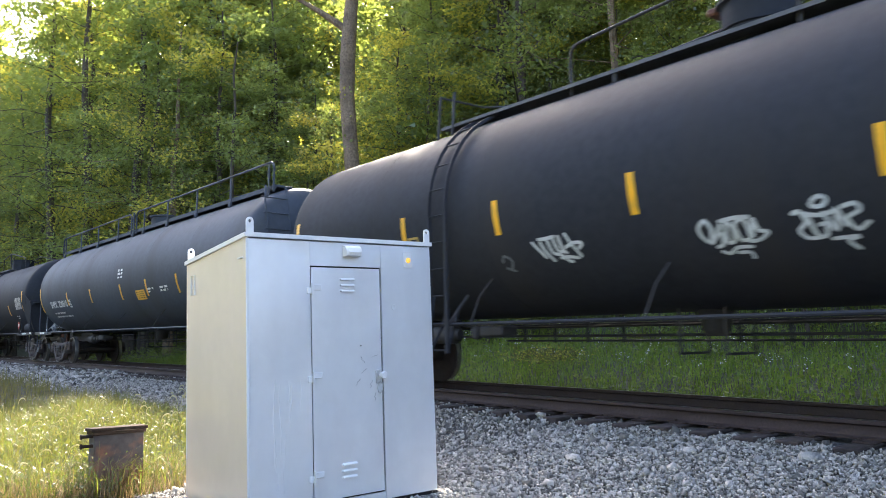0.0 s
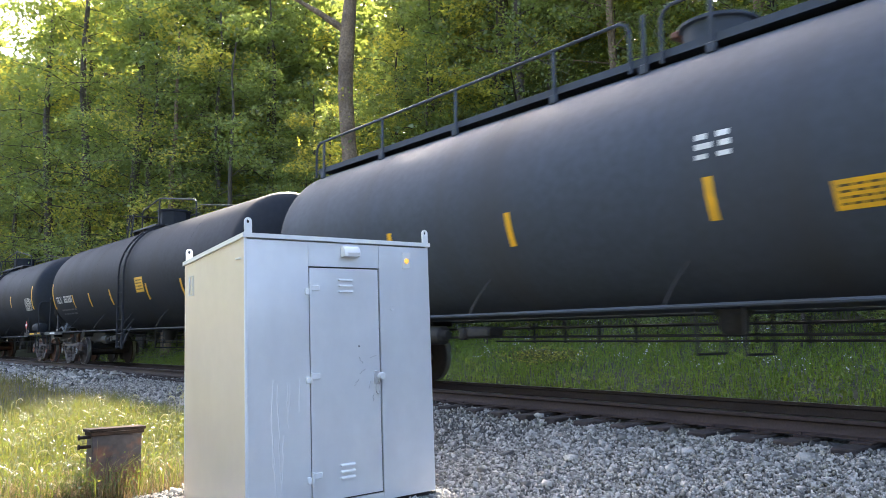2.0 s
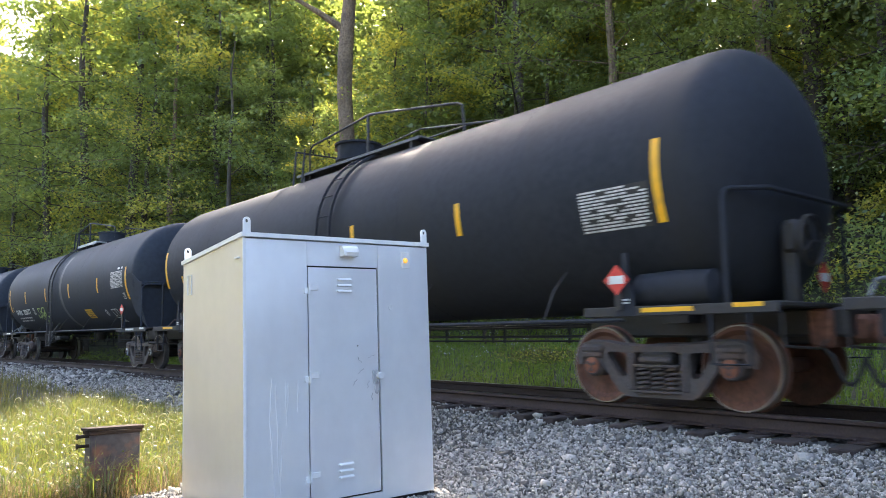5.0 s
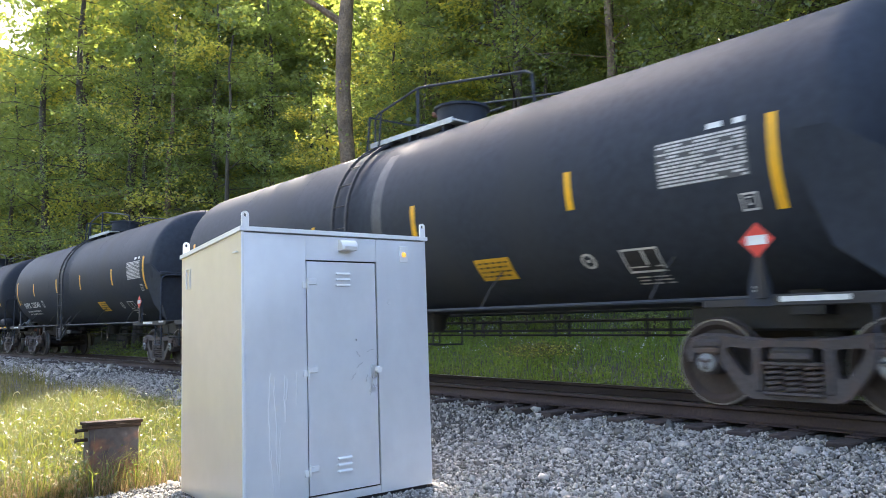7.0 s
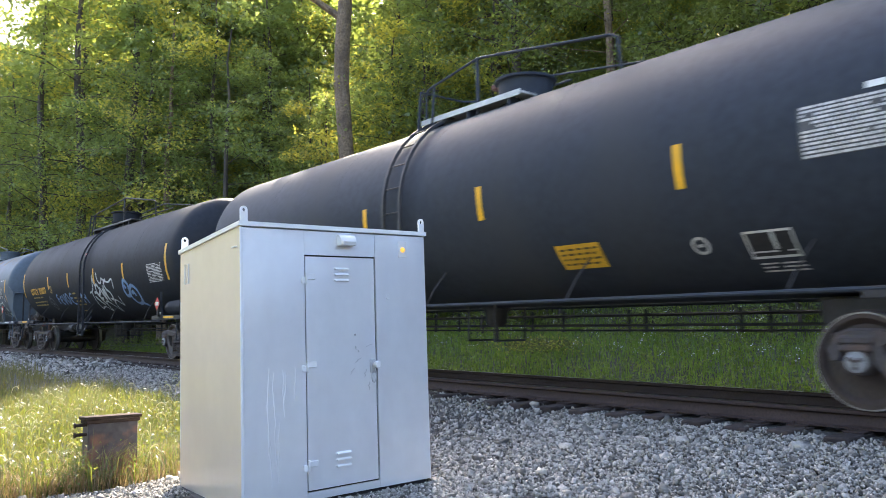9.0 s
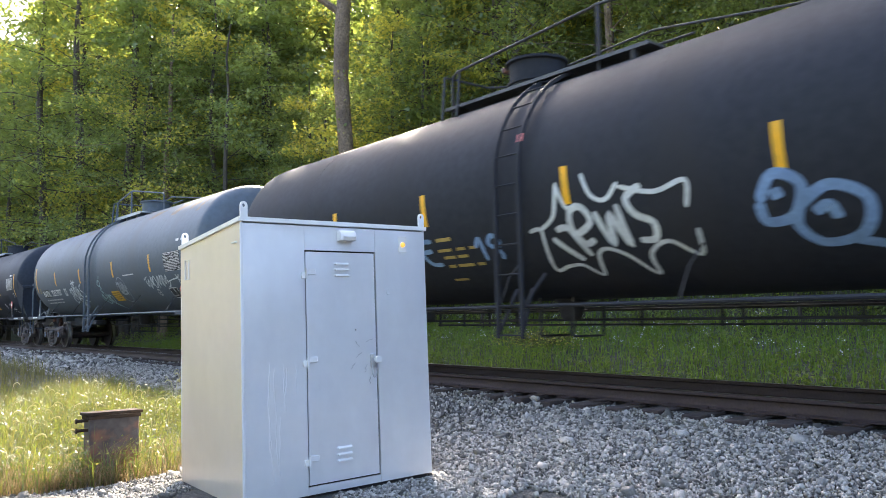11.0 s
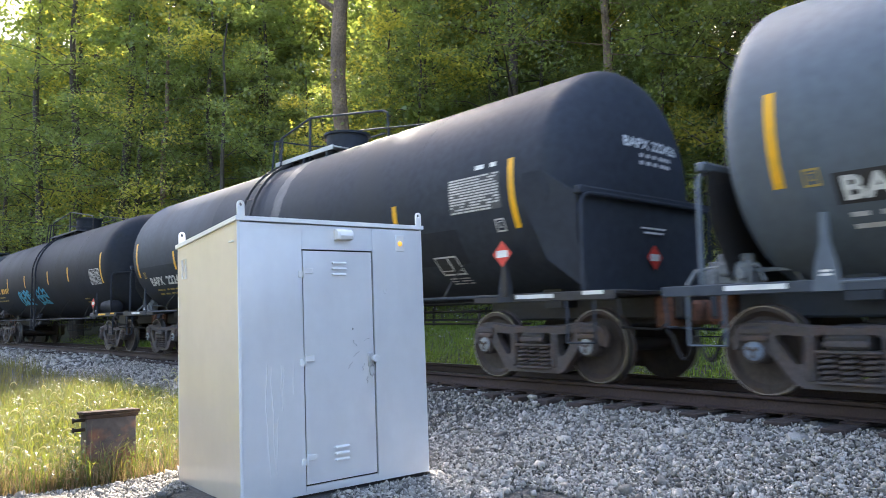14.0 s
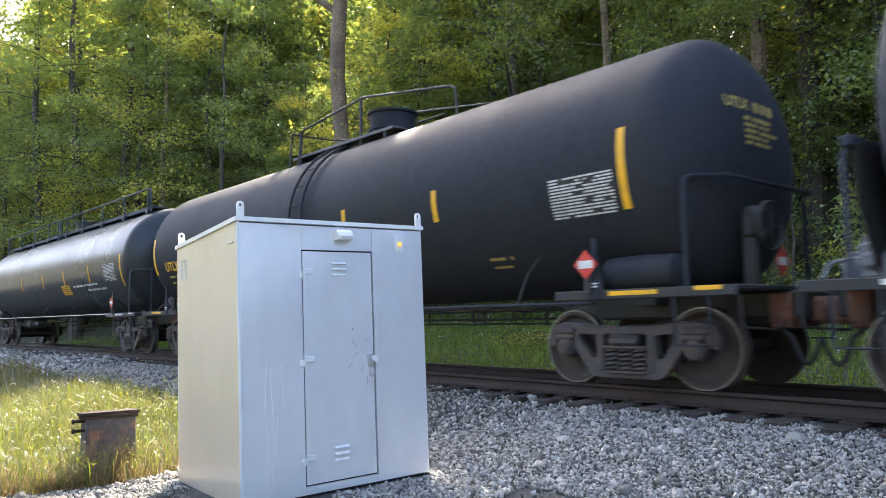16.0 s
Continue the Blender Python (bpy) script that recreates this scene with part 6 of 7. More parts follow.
car = join_train(-186.6, 18.8, 14.92, "tank_gloss", "long glossy dark grey tank car with a full-length handrail on top", tank=8.85, head=0.60, rail_x=8.60)
manway(car, 0.2, M["tank_gloss"])
long_walkway(car, 8.33, M[SLATE])
stripes(car, [(8.1, 1.88, 2.77), (5.35, 2.1, 2.6), (2.8, 2.1, 2.6), (0.3, 2.1, 2.6), (-2.6, 2.1, 2.6)])
data_panel(car, 6.67, 7.65, 2.06, 2.56, 5, M["grime"])
board(car, 2.3, 3.2, 1.80, 2.1, M["yellow"])
bars(car, [(3.6, 5.9, 2.0, 2.06), (4.9, 6.6, 1.85, 1.91)], M["white"], seed=25)

# ---------------------------------------------------------------- woods


def leaf_mesh(name, centres, length, width, rng, mats, shares, up=0.5, jitter=0.35, corners=4):
    """Many small pointed leaves, one face each; length is one number or one for each leaf."""
    n = len(centres)
    nor = rng.normal(size=(n, 3))
    nor[:, 2] += up * 2
    nor /= np.linalg.norm(nor, axis=1)[:, None]
    d = np.cross(nor, rng.normal(size=(n, 3)))
    d /= np.linalg.norm(d, axis=1)[:, None] + 1e-9
    s = np.cross(nor, d)
    k = (np.broadcast_to(length, (n,)) * (1 + jitter * rng.uniform(-1, 1, n)))[:, None]
    w = k * (width / np.mean(length))
    v = np.empty((n, 4, 3))
    v[:, 0] = centres - d * k * 0.5
    v[:, 1] = centres + s * w * 0.5 + nor * k * 0.06
    v[:, 2] = centres + d * k * 0.5 - nor * k * 0.10
    v[:, 3] = centres - s * w * 0.5 + nor * k * 0.06
    v = v if corners == 4 else v[:, [0, 1, 3]] + (v[:, [2]] - v[:, [0]]) * np.array([0.0, 0.35, 0.35])[None, :, None]
    me = raw_mesh(name, v.reshape(-1, 3), np.arange(n * corners), corners, mats[0])
    for m in mats[1:]:
        me.materials.append(m)
    if len(mats) > 1:
        me.polygons.foreach_set("material_index", (rng.random(n) < shares).astype(np.int32))
    return me


def tree_kind(seed, height, r0, low, reach, limbs, per, gold, size=0.13, thin_above=14.0, bark="bark_dark", twigs=True, corners=3):
    """Meshes of one tree: the trunk with its limbs, and a crown of leaves in flat, drooping sprays along the limbs."""
    rg, nr = random.Random(seed), np.random.default_rng(seed)
    sh = Shape()
    bend = [(0.0, 0.0)]
    steps_n = 9
    for i in range(steps_n):
        bend.append((bend[-1][0] + rg.uniform(-0.16, 0.16) * height / 16, bend[-1][1] + rg.uniform(-0.16, 0.16) * height / 16))
    pts = [Vector((bend[i][0], bend[i][1], height * 0.95 * i / steps_n)) for i in range(steps_n + 1)]
    rad = [r0 * (1.25 if i == 0 else 1.0) * (1 - 0.9 * (i / steps_n) ** 1.2) + 0.02 for i in range(steps_n + 1)]
    sh.tube(pts, rad, 8)
    cen, ln_all, turned = [], [], []
    for i in range(limbs):
        h = low + (0.95 * height - low) * ((i + rg.random()) / limbs)
        k = h / (height * 0.95) * steps_n
        a = int(min(k, steps_n - 1))
        base = pts[a].lerp(pts[a + 1], k - a)
        th = i * 2.4 + rg.uniform(-0.5, 0.5)
        rel = (h - low) / (height - low)
        ln = reach * (0.55 + 0.75 * math.sin(math.pi * min(1, rel * 0.9 + 0.12))) * rg.uniform(0.55, 1.2)
        rise = rg.uniform(-0.10, 0.75)
        way = Vector((math.cos(th), math.sin(th), 0))
        side = Vector((-way.y, way.x, 0))
        mid = base + (way + Vector((0, 0, rise))) * ln * 0.5
        tip = base + way * ln + side * rg.uniform(-0.25, 0.25) * ln + Vector((0, 0, rise * 0.75 - 0.12)) * ln
        rb = rad[a] * rg.uniform(0.14, 0.26)
        sh.tube([base, mid, tip], [rb, rb * 0.6, 0.012], 5, caps=False)
        high = base.z > thin_above
        yellow = rg.random() < gold * 1.3
        n = int(per * (0.6 + 0.8 * rg.random()) * (ln / reach) * (0.65 if high else 1.0))
        sprays = 5 if n > 60 else 3
        for j in range(sprays):
            u = 0.30 + 0.70 * (j + rg.random() * 0.6) / sprays
            o = base.lerp(mid, u * 2) if u < 0.5 else mid.lerp(tip, min(1.0, u * 2 - 1))
            e = o + (side * (1 if j % 2 else -1) * rg.uniform(0.6, 1.0) + way * rg.uniform(0.2, 0.6)) * ln * 0.34 * (1.25 - 0.5 * u) + Vector((0, 0, rg.uniform(-0.9, 0.9) * ln * 0.3))
            if twigs and not high:
                sh.tube([o, e], [rb * 0.3 + 0.004, 0.004], 3, caps=False)
            m = max(4, n // sprays)
            f = nr.uniform(-0.05, 1.12, m)[:, None]
            wide = 0.085 * ln + 0.06
            p = np.array(o)[None] * (1 - f) + np.array(e)[None] * f + nr.normal(size=(m, 3)) * np.array([wide, wide, 0.13])
            p[:, 2] -= 0.10 * f[:, 0] ** 2
            cen.append(p)
            turned.append(np.full(m, 0.85 if yellow else gold * 0.2))
            ln_all.append(np.full(m, size * (1.75 if high else 1.0)))
    cen, ln_all, turned = np.concatenate(cen), np.concatenate(ln_all), np.concatenate(turned)
    keep = cen[:, 2] > 0.3
    return (mesh_of("trunk", sh, M[bark], fix=False), leaf_mesh("crown", cen[keep], ln_all[keep], np.mean(ln_all[keep]) * 0.66, nr, [M["leaf"], M["leaf_sunlit"]], turned[keep], up=0.75, corners=corners))


def plant_tree(name, kind, x, y, turn, scale, label, group="", lean=0.0):
    if name == "tree" and -20 < x < -4 and 14 < y < 23.5 and any(kind is k for k in KINDS + MID_KINDS):
        kind = NEAR_KINDS[(KINDS + MID_KINDS).index(kind) % len(KINDS)]
    t = thing(name, Matrix.Translation((x, y, ground_z(x, y) - 0.08)) @ pose(0, 0, 0, lean, 0, turn) @ Matrix.Scale(scale, 4), label, "tree" if name == "tree" else "bush", group)
    part("trunk", kind[0], None, t)
    part("crown", kind[1], None, t)
    return t


SHAPES = ((11, 17.0, 0.17, 1.6, 3.4, 30, 0.14), (12, 19.0, 0.20, 2.4, 3.8, 32, 0.06), (13, 15.0, 0.13, 1.0, 2.9, 28, 0.22), (14, 21.0, 0.23, 3.0, 4.2, 32, 0.05), (15, 13.0, 0.11, 0.8, 2.6, 26, 0.45), (16, 25.0, 0.25, 2.6, 4.0, 40, 0.16))
TREE_H = [a[1] for a in SHAPES]
KINDS = [tree_kind(a, b, c, d, e, f, 440, g, 0.150, 13.0) for a, b, c, d, e, f, g in SHAPES]
NEAR_KINDS = [tree_kind(a + 60, b, c, d, e, f, 900, g, 0.105, 10.5, corners=4) for a, b, c, d, e, f, g in SHAPES]
MID_KINDS = [tree_kind(a + 40, b, c, d, e, f, 250, g, 0.26, 15.0, twigs=False) for a, b, c, d, e, f, g in SHAPES]
FAR_KINDS = [tree_kind(a + 20, b, c, d, e, f, 160, g, 0.46, 18.0, twigs=False) for a, b, c, d, e, f, g in SHAPES]
BUSH = [tree_kind(21, 2.6, 0.03, 0.25, 1.2, 14, 150, 0.05, 0.10), tree_kind(22, 3.6, 0.04, 0.3, 1.5, 16, 170, 0.14, 0.11)]
SUN_FLAT = Vector((SUN_FROM.x, SUN_FROM.y)).normalized()
SUN_RISE = SUN_FROM.z / Vector((SUN_FROM.x, SUN_FROM.y)).length
CLEAR = [((-6.6, 2.0), 2.2, -1.0), ((-9.0, 2.0), 2.2, -1.0), ((-12.0, 2.4), 2.0, -1.0), ((-26.0, 16.2), 0.2, 9.0), ((-46.0, 11.5), 0.4, 8.0), ((-12.0, 19.0), 0.2, 11.0), ((-10.0, 20.5), 0.0, 7.5)]


def sunny_height(x, y):
    """How tall a tree may stand here without shading the sunlit clearings."""
    most = 99.0
    for (cx, cy), wide, high in CLEAR:
        d = Vector((x - cx, y - cy))
        along, across = d.dot(SUN_FLAT), abs(d.x * SUN_FLAT.y - d.y * SUN_FLAT.x)
        if along > 1 and across < wide + 2.6:
            most = min(most, along * SUN_RISE + high - 1.6 - ground_z(x, y))
    if x < -40 and 0.150 < -y / x < 0.205:
        most = min(most, 0.335 * math.hypot(x, y))
    return most


rg = random.Random(77)
TREE_WORDS = ("leafy green tree at the edge of the woods", "tall green broadleaf tree in the woods", "slender yellow-green tree at the edge of the woods", "tall dark green broadleaf tree in the woods", "young tree at the edge of the woods, sunlight painted into its yellow leaves", "very tall yellow-green tree beside the track")
for row, (d0, d1, gap, kinds) in enumerate(((10.0, 13.0, 3.4, (0, 2, 1, 4, 0, 2)), (14.5, 18.0, 3.9, (1, 0, 3, 2)), (20.0, 26.0, 5.0, (3, 1, 0)), (29.0, 40.0, 7.0, (3, 1)))):
    s = -104.0 - 20 * row
    i = 0
    while s < 22:
        far = max(1.0, (-s - 40) / 30)
        p = on_track(s + rg.uniform(-1.2, 1.2), rg.uniform(d0, d1))
        k = kinds[i % len(kinds)]
        sc = rg.uniform(0.88, 1.18)
        top = sunny_height(p.x, p.y)
        near_trunk = abs(p.x + 22.8) < 2.4 and p.y < 17.5
        if TREE_H[k] * sc > top:
            sc = top / TREE_H[k]
        if sc > 0.28 and not near_trunk and p.x < 0:
            plant_tree("tree", ((KINDS, MID_KINDS)[row] if row < 2 and -58 < p.x < -4 else MID_KINDS if row == 2 and -24 < p.x < -6 else FAR_KINDS)[k], p.x, p.y, rg.uniform(0, 360), sc, TREE_WORDS[k], "trees of the wood", rg.uniform(-3, 3))
        i += 1
        s += gap * rg.uniform(0.75, 1.25) * far

# taller trees close to the line further down, and deeper wood behind them
def plant_wood(rows):
    """Trees at (along the track, beyond it, kind, scale)."""
    for s, d, k, sc in rows:
        p = on_track(s, d)
        top = sunny_height(p.x, p.y)
        plant_tree("tree", (KINDS if d < 9 and s > -62 else FAR_KINDS)[k], p.x, p.y, s * 37 % 360, min(sc, max(0.35, top / TREE_H[k])), TREE_WORDS[k], "trees of the wood", rg.uniform(-3, 3))


plant_wood([(-29, 8.2, 0, 0.95), (-33, 6.6, 2, 1.05), (-37, 8.4, 5, 0.85), (-41, 5.8, 0, 1.1), (-45, 7.6, 5, 0.95), (-49, 5.4, 2, 1.25), (-54, 7.0, 5, 1.05), (-60, 5.6, 5, 1.0), (-66, 6.6, 5, 1.15), (-73, 5.4, 5, 1.1), (-81, 6.4, 5, 1.2), (-90, 5.6, 5, 1.2), (-100, 6.5, 5, 1.25), (-44, 12, 5, 1.0), (-56, 13, 5, 1.1), (-36, 15, 5, 0.95), (-28, 19, 5, 1.0), (-18, 20, 5, 0.95)])
plant_wood([(-8, 19, 5, 1.0), (-12, 25, 5, 1.1), (-22, 27, 5, 1.1), (-34, 26, 5, 1.1), (-40, 27, 5, 1.15), (-46, 24, 5, 1.2), (-50, 30, 5, 1.2), (-43, 33, 5, 1.3), (-38, 36, 5, 1.3), (-57, 33, 5, 1.3), (-52, 20, 5, 1.15), (-4, 13, 0, 1.05), (0, 17, 5, 1.0), (3, 12, 1, 1.0), (-14, 14.5, 5, 0.9), (7, 15, 1, 1.1), (-24, 33, 5, 1.3), (-30, 30, 5, 1.25)])
plant_wood([(-62, 13, 5, 1.15), (-68, 10, 5, 1.15), (-70, 16, 5, 1.25), (-76, 9, 5, 1.25), (-80, 14, 5, 1.3), (-86, 10, 5, 1.3), (-90, 18, 5, 1.35), (-98, 12, 5, 1.35), (-60, 18, 5, 1.2), (-52, 15, 5, 1.15)])

# the edge trees that stand towards the sun, none tall enough to shade the grass
def plant_edge(rows):
    for s, d, k in rows:
        p = on_track(s, d)
        kinds = KINDS if d < 11 or d < 13 and s > -40 or d < 15 and s < -38 else MID_KINDS if s > -54 and d < 15 or s > -20 and d < 26 else FAR_KINDS
        plant_tree("tree", kinds[k], p.x, p.y, s * 53 % 360, min(1.15, max(0.35, sunny_height(p.x, p.y) / TREE_H[k])), TREE_WORDS[k], "trees of the wood", rg.uniform(-2, 2))


plant_edge([(-19, 11.5, 1), (-21.5, 13.5, 3), (-24.5, 12.0, 1), (-28, 13.0, 3), (-31, 11.5, 1), (-34.5, 13.5, 3), (-38, 12.0, 1), (-41.5, 13.5, 3), (-26, 17.5, 5), (-30, 18.5, 3), (-33, 17.0, 5), (-37, 18.0, 5), (-40, 21.0, 5), (-45, 18.5, 5), (-42, 5.5, 5), (-46, 4.6, 5), (-48, 9.5, 5), (-52, 4.4, 5), (-53, 10.5, 5), (-57, 8.5, 5), (-63, 9.5, 5), (-58, 3.8, 5), (-66, 3.8, 5), (-44, 10.5, 5)])
plant_edge([(-20, 15, 5), (-18.5, 19, 3), (-26, 23, 5), (-9, 20, 5), (-5, 24, 5), (-12, 30, 5), (-1, 21, 5), (-7, 33, 5), (-17, 36, 5), (-3, 17.5, 3), (1.5, 24, 5), (-14, 22, 3), (-13, 12.0, 5), (-16, 13.5, 5), (-9, 12.5, 5), (-4.5, 14.5, 5), (-47, 13.0, 5), (-50, 16.0, 5)])
# unseen trees behind the camera, added for warm bounce light and reflections
for i in range(15):
    x = -62 + 6.6 * i + rg.uniform(-1, 1)
    k = (0, 1, 3, 2)[i % 4]
    plant_tree("tree", FAR_KINDS[k], x, -16 + rg.uniform(-4, 4), rg.uniform(0, 360), rg.uniform(0.75, 1.0), TREE_WORDS[k], "trees of the wood")

# the bare trunk that stands in front of the wood
tall = thing("tree", Matrix.Translation((-22.8, 14.5, ground_z(-22.8, 14.5) - 0.1)), "tall grey-barked tree with a bare trunk", "tree", "trees of the wood")
tp = [(0.05, 0), (0.0, 2.0), (0.04, 3.6), (0.22, 4.6), (0.10, 5.6), (-0.12, 7.0), (-0.22, 8.4), (-0.30, 9.6), (-0.28, 11.0), (-0.20, 12.4), (0.0, 15), (0.1, 19), (0.0, 22)]
tp = [(x * 0.55, x * 0.84, z) for x, z in tp]
tsh = Shape().tube(tp, [0.42, 0.33, 0.31, 0.34, 0.29, 0.28, 0.28, 0.28, 0.29, 0.27, 0.19, 0.10, 0.03], 12)
for (a, b, c), r in ((((-0.12, -0.2, 12.0), (-0.7, -1.0, 12.7), (-1.6, -2.2, 13.6)), 0.15), (((0.0, 0.0, 13.5), (0.8, 0.9, 15.0), (1.6, 1.6, 16.6)), 0.12), (((0.0, 0, 15.5), (-1.0, -0.6, 17.0), (-1.6, -1.2, 18.4)), 0.09)):
    tsh.tube([a, b, c], [r, r * 0.75, 0.03], 8)
part("trunk", tsh, M["bark"], tall, "grey furrowed bark")
nr = np.random.default_rng(5)
cl = nr.normal(size=(70, 3)) * np.array([2.4, 2.4, 1.8]) + np.array([0, 0, 18.0])
cen = np.repeat(cl, 50, axis=0) + nr.normal(size=(3500, 3)) * 0.55
vine = np.array([(-0.25 + 0.1 * math.sin(i), -0.3, 4.0 + 0.1 * i) for i in range(62)])
cen = np.concatenate([cen, np.repeat(vine, 9, axis=0) + nr.normal(size=(558, 3)) * 0.16])
part("crown", leaf_mesh("crown", cen, 0.155, 0.10, nr, [M["leaf"], M["leaf_sunlit"]], 0.3), None, tall)

for x, y, seed, h, r, low, tint in ((-9.4, 19.4, 71, 21, 0.24, 8.5, "bark"), (-14.6, 19.0, 72, 19, 0.17, 7.5, "bark"), (-38.6, 13.4, 73, 18, 0.21, 5.0, "bark")):
    plant_tree("tree", tree_kind(seed, h, r, low, 3.4, 26, 420, 0.3 if x < -30 else 0.08, 0.14, 15.0, tint), x, y, seed * 31, 1.0, "brown-barked tree with a bare lower trunk", "trees of the wood")

# young trees behind the bare trunk, sunlight painted into their yellow leaves
for x, y, sc, turn in ((-25.6, 18.0, 1.0, 40), (-22.3, 17.4, 0.92, 160), (-27.8, 17.0, 0.85, 280)):
    plant_tree("tree", KINDS[4], x, y, turn, sc, TREE_WORDS[4], "trees of the wood")

LOW_BUSH = tree_kind(27, 3.4, 0.04, 0.2, 1.7, 14, 120, 0.06, 0.16, twigs=False)
for i in range(60):
    p = on_track(-46 + 0.92 * i + rg.uniform(-1, 1), 12.5 + (i * 7.3) % 21)
    plant_tree("bush", LOW_BUSH, p.x, p.y, rg.uniform(0, 360), rg.uniform(1.0, 1.7), "leafy green shrub on the floor of the woods", "bushes under the trees")

i = 0
s = -95.0
while s < 14:
    p = on_track(s + rg.uniform(-0.6, 0.6), rg.uniform(8.6, 11.0))
    plant_tree("bush", BUSH[i % 2], p.x, p.y, rg.uniform(0, 360), rg.uniform(0.7, 1.2), "low green bush along the edge of the woods", "bushes under the trees")
    i += 1
    s += 1.7 * rg.uniform(0.7, 1.3) * max(1.0, (-s - 30) / 30)

# ---------------------------------------------------------------- grass


def blades(name, roots, height, spread, width, rng, mat, bend=0.45):
    """Curved grass blades of three joints each."""
    n = len(roots)
    h = height * (1 + spread * rng.uniform(-1, 1, n))
    h = h * np.array([1.0 + 0.7 * noise.noise(Vector((x * 0.8, y * 0.8, 5.0))) for x, y, _ in roots])
    th = rng.uniform(0, 2 * math.pi, n)
    d = np.stack([np.cos(th), np.sin(th), np.zeros(n)], 1)
    side = np.stack([-np.sin(th), np.cos(th), np.zeros(n)], 1)
    b = bend * rng.uniform(0.2, 1.0, n)
    v = np.empty((n, 6, 3))
    for j, (z, w, o) in enumerate(((0.0, 1.0, 0.0), (0.55, 0.8, 0.25), (0.92, 0.15, 1.0))):
        c = roots + d * (h * b * o)[:, None] + np.array([0, 0, 1]) * (h * z * (1 - 0.3 * b * o))[:, None]
        v[:, 2 * j] = c - side * width * w * 0.5
        v[:, 2 * j + 1] = c + side * width * w * 0.5
    f = np.array([0, 1, 3, 2, 2, 3, 5, 4])
    idx = (np.arange(n)[:, None] * 6 + f[None, :]).ravel()
    return raw_mesh(name, v.reshape(-1, 3), idx, 4, mat)


def scatter(n, box, rng, inside):
    """Random ground points of a box for which inside() holds."""
    out = []
    while len(out) < n:
        for x, y in zip(rng.uniform(box[0], box[1], 4000), rng.uniform(box[2], box[3], 4000)):
            if inside(x, y):
                out.append((x, y, ground_z(x, y) - 0.02))
                if len(out) >= n:
                    break
    return np.array(out)


def in_near_grass(x, y):
    d = lateral(x, y)
    edge = noise.noise(Vector((x * 0.9, y * 0.9, 3.0))) * 0.35
    if x > -6.55 + edge * 0.6 or x < -40:
        return False
    if -8.0 < x and y > 2.75 + edge * 0.3:
        return False
    return -14 < d < -3.45 - 0.012 * (x + 10) + edge


def in_far_grass(x, y):
    d = lateral(x, y)
    return 2.2 + noise.noise(Vector((x, y, 1.0))) * 0.3 < d < 11.5


nr = np.random.default_rng(9)
tagged(new("tall_grass", blades("tall_grass", scatter(24000, (-16, -6, -2, 5.2), nr, in_near_grass), 0.30, 0.7, 0.0048, nr, M["straw"], 0.75)), "sunlit yellow-green tall grass beside the gravel", "grass", kind="stuff")
tagged(new("green_grass", blades("green_grass", scatter(30000, (-16, -6, -2, 5.2), nr, in_near_grass), 0.25, 0.75, 0.0075, nr, M["near_blade"], 0.9)), "green grass among the dry stems", "grass", kind="stuff")
tagged(new("verge_grass", blades("verge_grass", scatter(9000, (-34, -15.5, -2, 5.5), nr, in_near_grass), 0.36, 0.6, 0.012, nr, M["straw"], 0.7)), "yellow-green grass further along the gravel", "grass", kind="stuff")
tagged(new("bank_grass", blades("bank_grass", scatter(36000, (-36, -3, 9, 19), nr, in_far_grass), 0.24, 0.6, 0.016, nr, M["blade"], 0.8)), "lush green grass on the bank beyond the track", "grass", kind="stuff")
wr = scatter(2600, (-44, 3, 9, 19), nr, in_far_grass)
wc = np.repeat(wr, 14, axis=0) + nr.normal(size=(2600 * 14, 3)) * np.array([0.10, 0.10, 0.12]) + np.array([0, 0, 0.26])
tagged(new("bank_weeds", leaf_mesh("bank_weeds", wc, 0.075, 0.035, nr, [M["blade"], M["leaf"]], 0.4)), "leafy green weeds on the grass bank", "weeds", kind="stuff")
fl = scatter(260, (-30, 1, 12, 18.5), nr, in_far_grass)
fc = np.repeat(fl, 6, axis=0) + nr.normal(size=(1560, 3)) * np.array([0.06, 0.06, 0.04]) + np.array([0, 0, 0.55])
tagged(new("wild_flowers", leaf_mesh("wild_flowers", fc, 0.03, 0.03, nr, [M["white"]], 0)), "small white wild flowers in the grass", "flowers", kind="stuff")

# yellow leaves added where sunlight falls on the bank, its brightness put into colour
gp = np.array([-12.7, 13.5, ground_z(-12.7, 13.5)]) + nr.normal(size=(1500, 3)) * np.array([0.55, 0.35, 0.09]) + np.array([0, 0, 0.30])
tagged(new("goldenrod", leaf_mesh("goldenrod", gp, 0.07, 0.03, nr, [M["straw"], M["leaf_sunlit"]], 0.3)), "clump of yellow leaves standing for a sun patch on the grass", "weeds", kind="stuff")

wr = scatter(1500, (-12, -6.3, -1.5, 4.6), nr, in_near_grass)
wc = np.repeat(wr, 12, axis=0) + nr.normal(size=(1500 * 12, 3)) * np.array([0.05, 0.05, 0.08]) + np.array([0, 0, 0.22])
tagged(new("meadow_weeds", leaf_mesh("meadow_weeds", wc, 0.035, 0.016, nr, [M["near_blade"], M["straw"]], 0.45, corners=3)), "small-leaved yellow-green weeds among the tall grass", "weeds", kind="stuff")
M["seed"] = leaf_material("seed", (0.22, 0.20, 0.09), (0.42, 0.38, 0.19), (0.60, 0.55, 0.28), gloss=0.1)
M["dry"] = leaf_material("dry", (0.10, 0.065, 0.028), (0.27, 0.19, 0.085), (0.40, 0.31, 0.14), gloss=0.1)
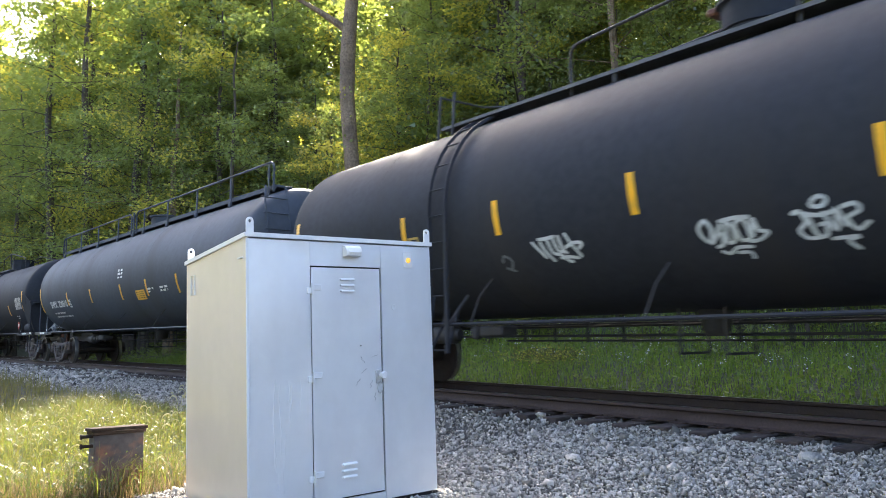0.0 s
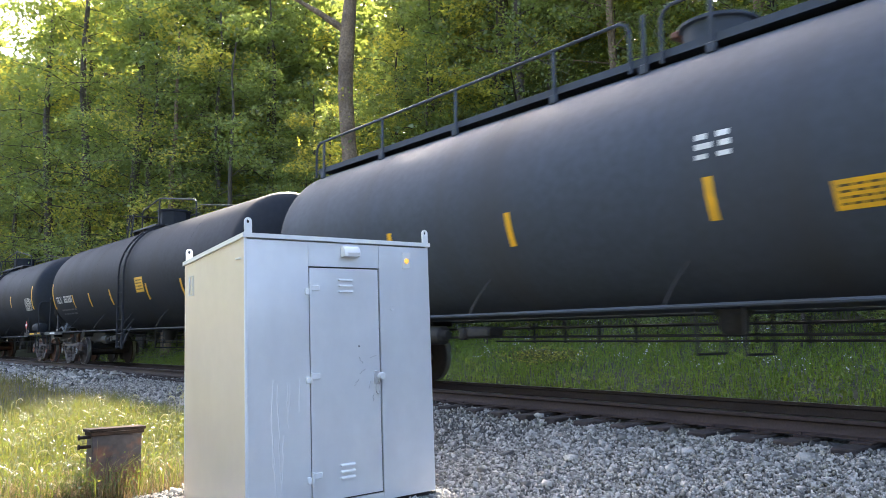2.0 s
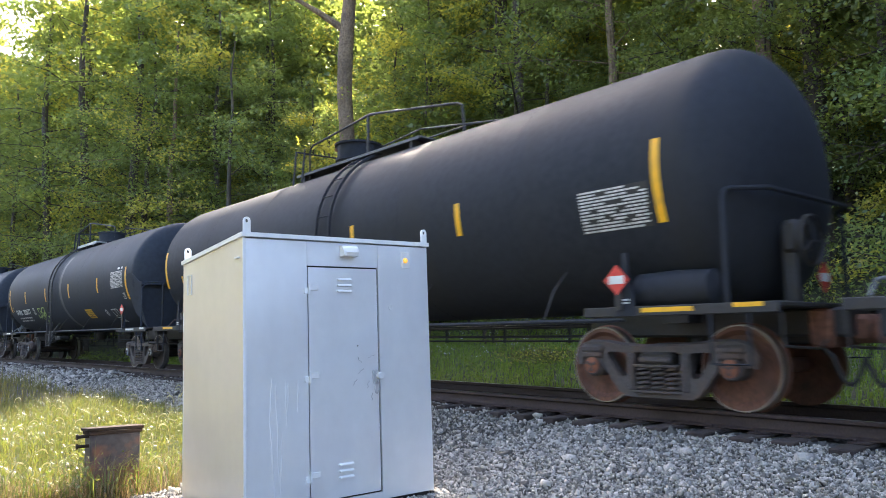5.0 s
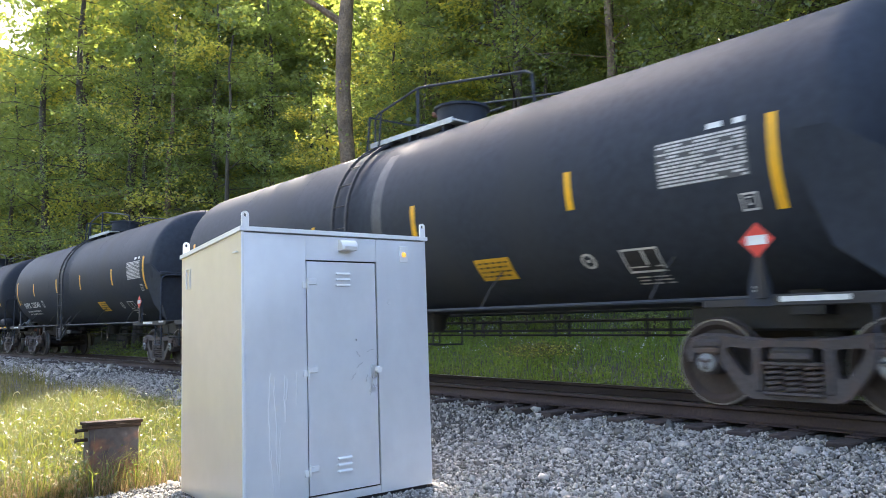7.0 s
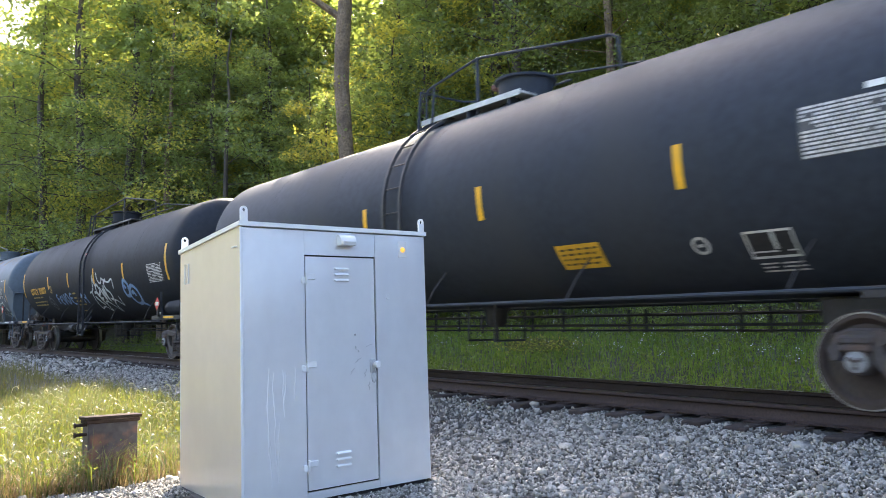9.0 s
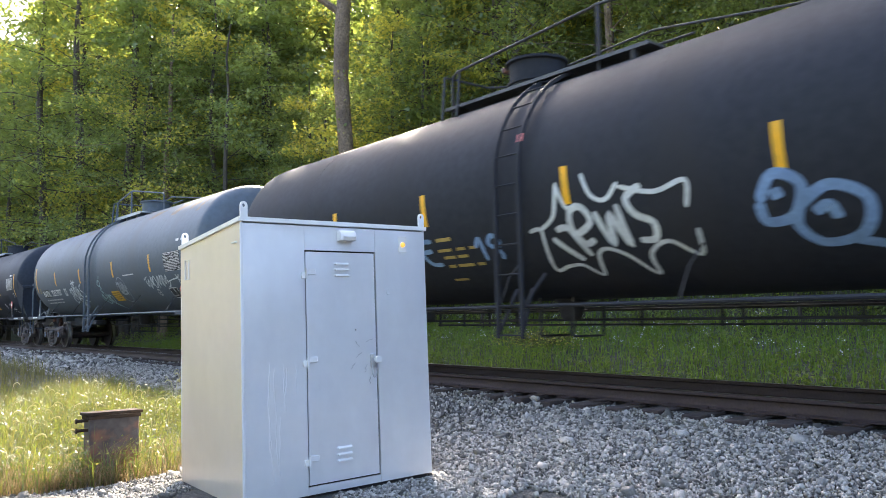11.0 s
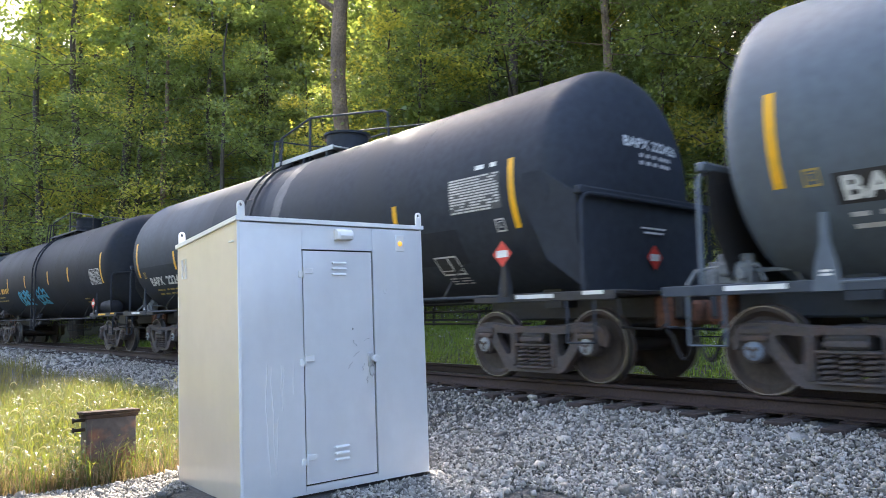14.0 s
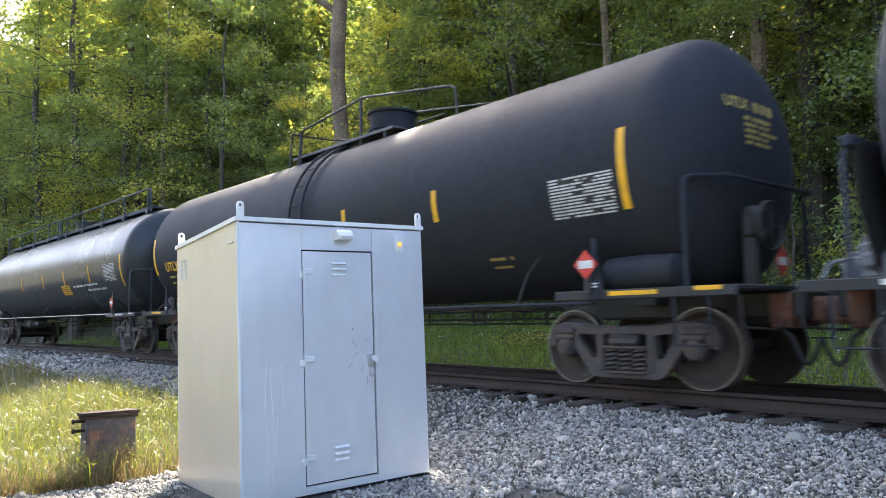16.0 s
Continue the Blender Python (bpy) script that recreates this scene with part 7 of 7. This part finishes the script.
tagged(new("dry_grass", blades("dry_grass", scatter(14000, (-8.2, -6.3, 0.2, 3.2), nr, in_near_grass), 0.15, 0.7, 0.004, nr, M["dry"], 1.1)), "dry brown grass at the edge of the gravel", "grass", kind="stuff")
# seed heads that nod over the near grass
hd = scatter(190, (-13, -6.4, -2, 4.8), nr, in_near_grass)
sh = Shape()
for x, y, z in hd:
    h, th = nr.uniform(0.24, 0.56), nr.uniform(0, 6.28)
    dx, dy = math.cos(th), math.sin(th)
    sh.tube([(x, y, z), (x + dx * 0.03, y + dy * 0.03, z + h * 0.8), (x + dx * 0.05, y + dy * 0.05, z + h * 0.96), (x + dx * 0.075, y + dy * 0.075, z + h), (x + dx * 0.10, y + dy * 0.10, z + h + 0.008), (x + dx * 0.125, y + dy * 0.125, z + h - 0.002), (x + dx * 0.14, y + dy * 0.14, z + h - 0.03)], [0.0014, 0.0012, 0.0055, 0.0075, 0.008, 0.007, 0.003], 5, caps=False)
tagged(new("seed_heads", mesh_of("seed_heads", sh, M["seed"], fix=False)), "pale nodding foxtail seed heads over the grass", "grass", kind="stuff")

# ---------------------------------------------------------------- loose stones
CUBE_V = np.array([(x, y, z) for x in (-1, 1) for y in (-1, 1) for z in (-1, 1)]) * 0.78
CUBE_F = np.array([(0, 1, 3), (0, 3, 2), (4, 6, 7), (4, 7, 5), (0, 4, 5), (0, 5, 1), (2, 3, 7), (2, 7, 6), (0, 2, 6), (0, 6, 4), (1, 5, 7), (1, 7, 3)])


def stones(points, size, rng):
    n = len(points)
    v = CUBE_V[None] + 0.30 * rng.normal(size=(n, 8, 3)).clip(-1.5, 1.5)
    q = rng.normal(size=(n, 3, 3))
    q, _ = np.linalg.qr(q)
    v = v * np.stack([rng.uniform(0.8, 1.3, n), rng.uniform(0.6, 1.1, n), rng.uniform(0.4, 0.8, n)], 1)[:, None, :]
    v = np.einsum("nij,nkj->nki", q, v) * (size * rng.lognormal(0, 0.32, n))[:, None, None]
    v += points[:, None, :]
    f = (np.arange(n)[:, None] * 8 + CUBE_F.ravel()[None]).ravel()
    return v.reshape(-1, 3), f


def in_gravel(x, y):
    d = lateral(x, y)
    return -9.5 < d < -0.85 and not in_near_grass(x, y) and not (-6.4 < x < -4.94 and 2.3 < y < 4.0)


def gravel_points(n, box, rng, least=0.0):
    pts = scatter(n, box, rng, lambda x, y: in_gravel(x, y) and x + 0.30 * y < least)
    pts[:, 2] += 0.052 + rng.uniform(-0.016, 0.014, n)
    return pts


def heap(n, box, size, rng, least=0.0):
    v, f = stones(gravel_points(n, box, rng, least), size, rng)
    tagged(part("loose_stones", raw_mesh("loose_stones", v, f, 3, M["stone"]), None, ballast), "angular grey crushed stones", kind="stuff")


nr = np.random.default_rng(21)
heap(33000, (-6.2, -1.6, 4.3, 7.2), 0.0125, nr)
heap(6000, (-9.5, -5.6, 4.0, 7.3), 0.0145, nr)
heap(8500, (-8.0, -5.6, 0.9, 2.6), 0.0085, nr, -5.2)
heap(7500, (-5.2, -3.2, 3.0, 4.3), 0.0125, nr, -2.9)
heap(13500, (-22, -9.2, 2.5, 7.4), 0.018, nr)
heap(3000, (-40, -22, 0.0, 7.4), 0.045, nr)
heap(3000, (-7.5, 5.0, -4.5, 7.2), 0.030, nr, 9.0)
big = gravel_points(290, (-5.6, -2.0, 4.5, 6.6), nr)
ROCK = [raw_mesh("stone", *stones(np.zeros((1, 3)), 0.0135, nr), 3, M["stone"]) for _ in range(12)]
for i, (x, y, z) in enumerate(big):
    part("stone", ROCK[i % 12], None, ballast, m=pose(x, y, z + 0.014, 0, 0, (i * 77) % 360))

# bits of timber on the gravel
plank = thing("board", pose(-3.75, 3.02, -0.455, 0, 2, 24), "weathered grey board lying on the gravel", "board")
part("plank", Shape().box((0, 0, 0), (0.75, 0.05, 0.03), 0.006), M["tie"], plank)
block = thing("timber_block", pose(-5.95, 1.28, -0.47, 0, 0, 60), "dark weathered timber block lying by the grass", "timber")
part("block", Shape().box((0, 0, 0.03), (0.30, 0.16, 0.10), 0.02), M["tie"], block)

# ---------------------------------------------------------------- what moves
SPEED, WHEEL_R = 9.27, 0.457


def motions():
    for car, at, tc in TRAIN:
        rows = []
        for i in range(33):
            t = 0.5 * i
            s = at + SPEED * t
            a, b = on_track(s - tc / 2), on_track(s + tc / 2)
            way = b - a
            rows.append((t, Matrix.Translation((a + b) / 2) @ pose(0, 0, 0, 0, 0, math.degrees(math.atan2(way.y, way.x)))))
        walk(car, rows)
    for i, (axle, place) in enumerate(WHEELS):
        turn = math.degrees(SPEED / WHEEL_R)
        walk(axle, [(k / 15, place @ pose(0, 0, 0, 0, (turn * k / 15 + 37 * i) % 360, 0)) for k in range(241)])


motions()
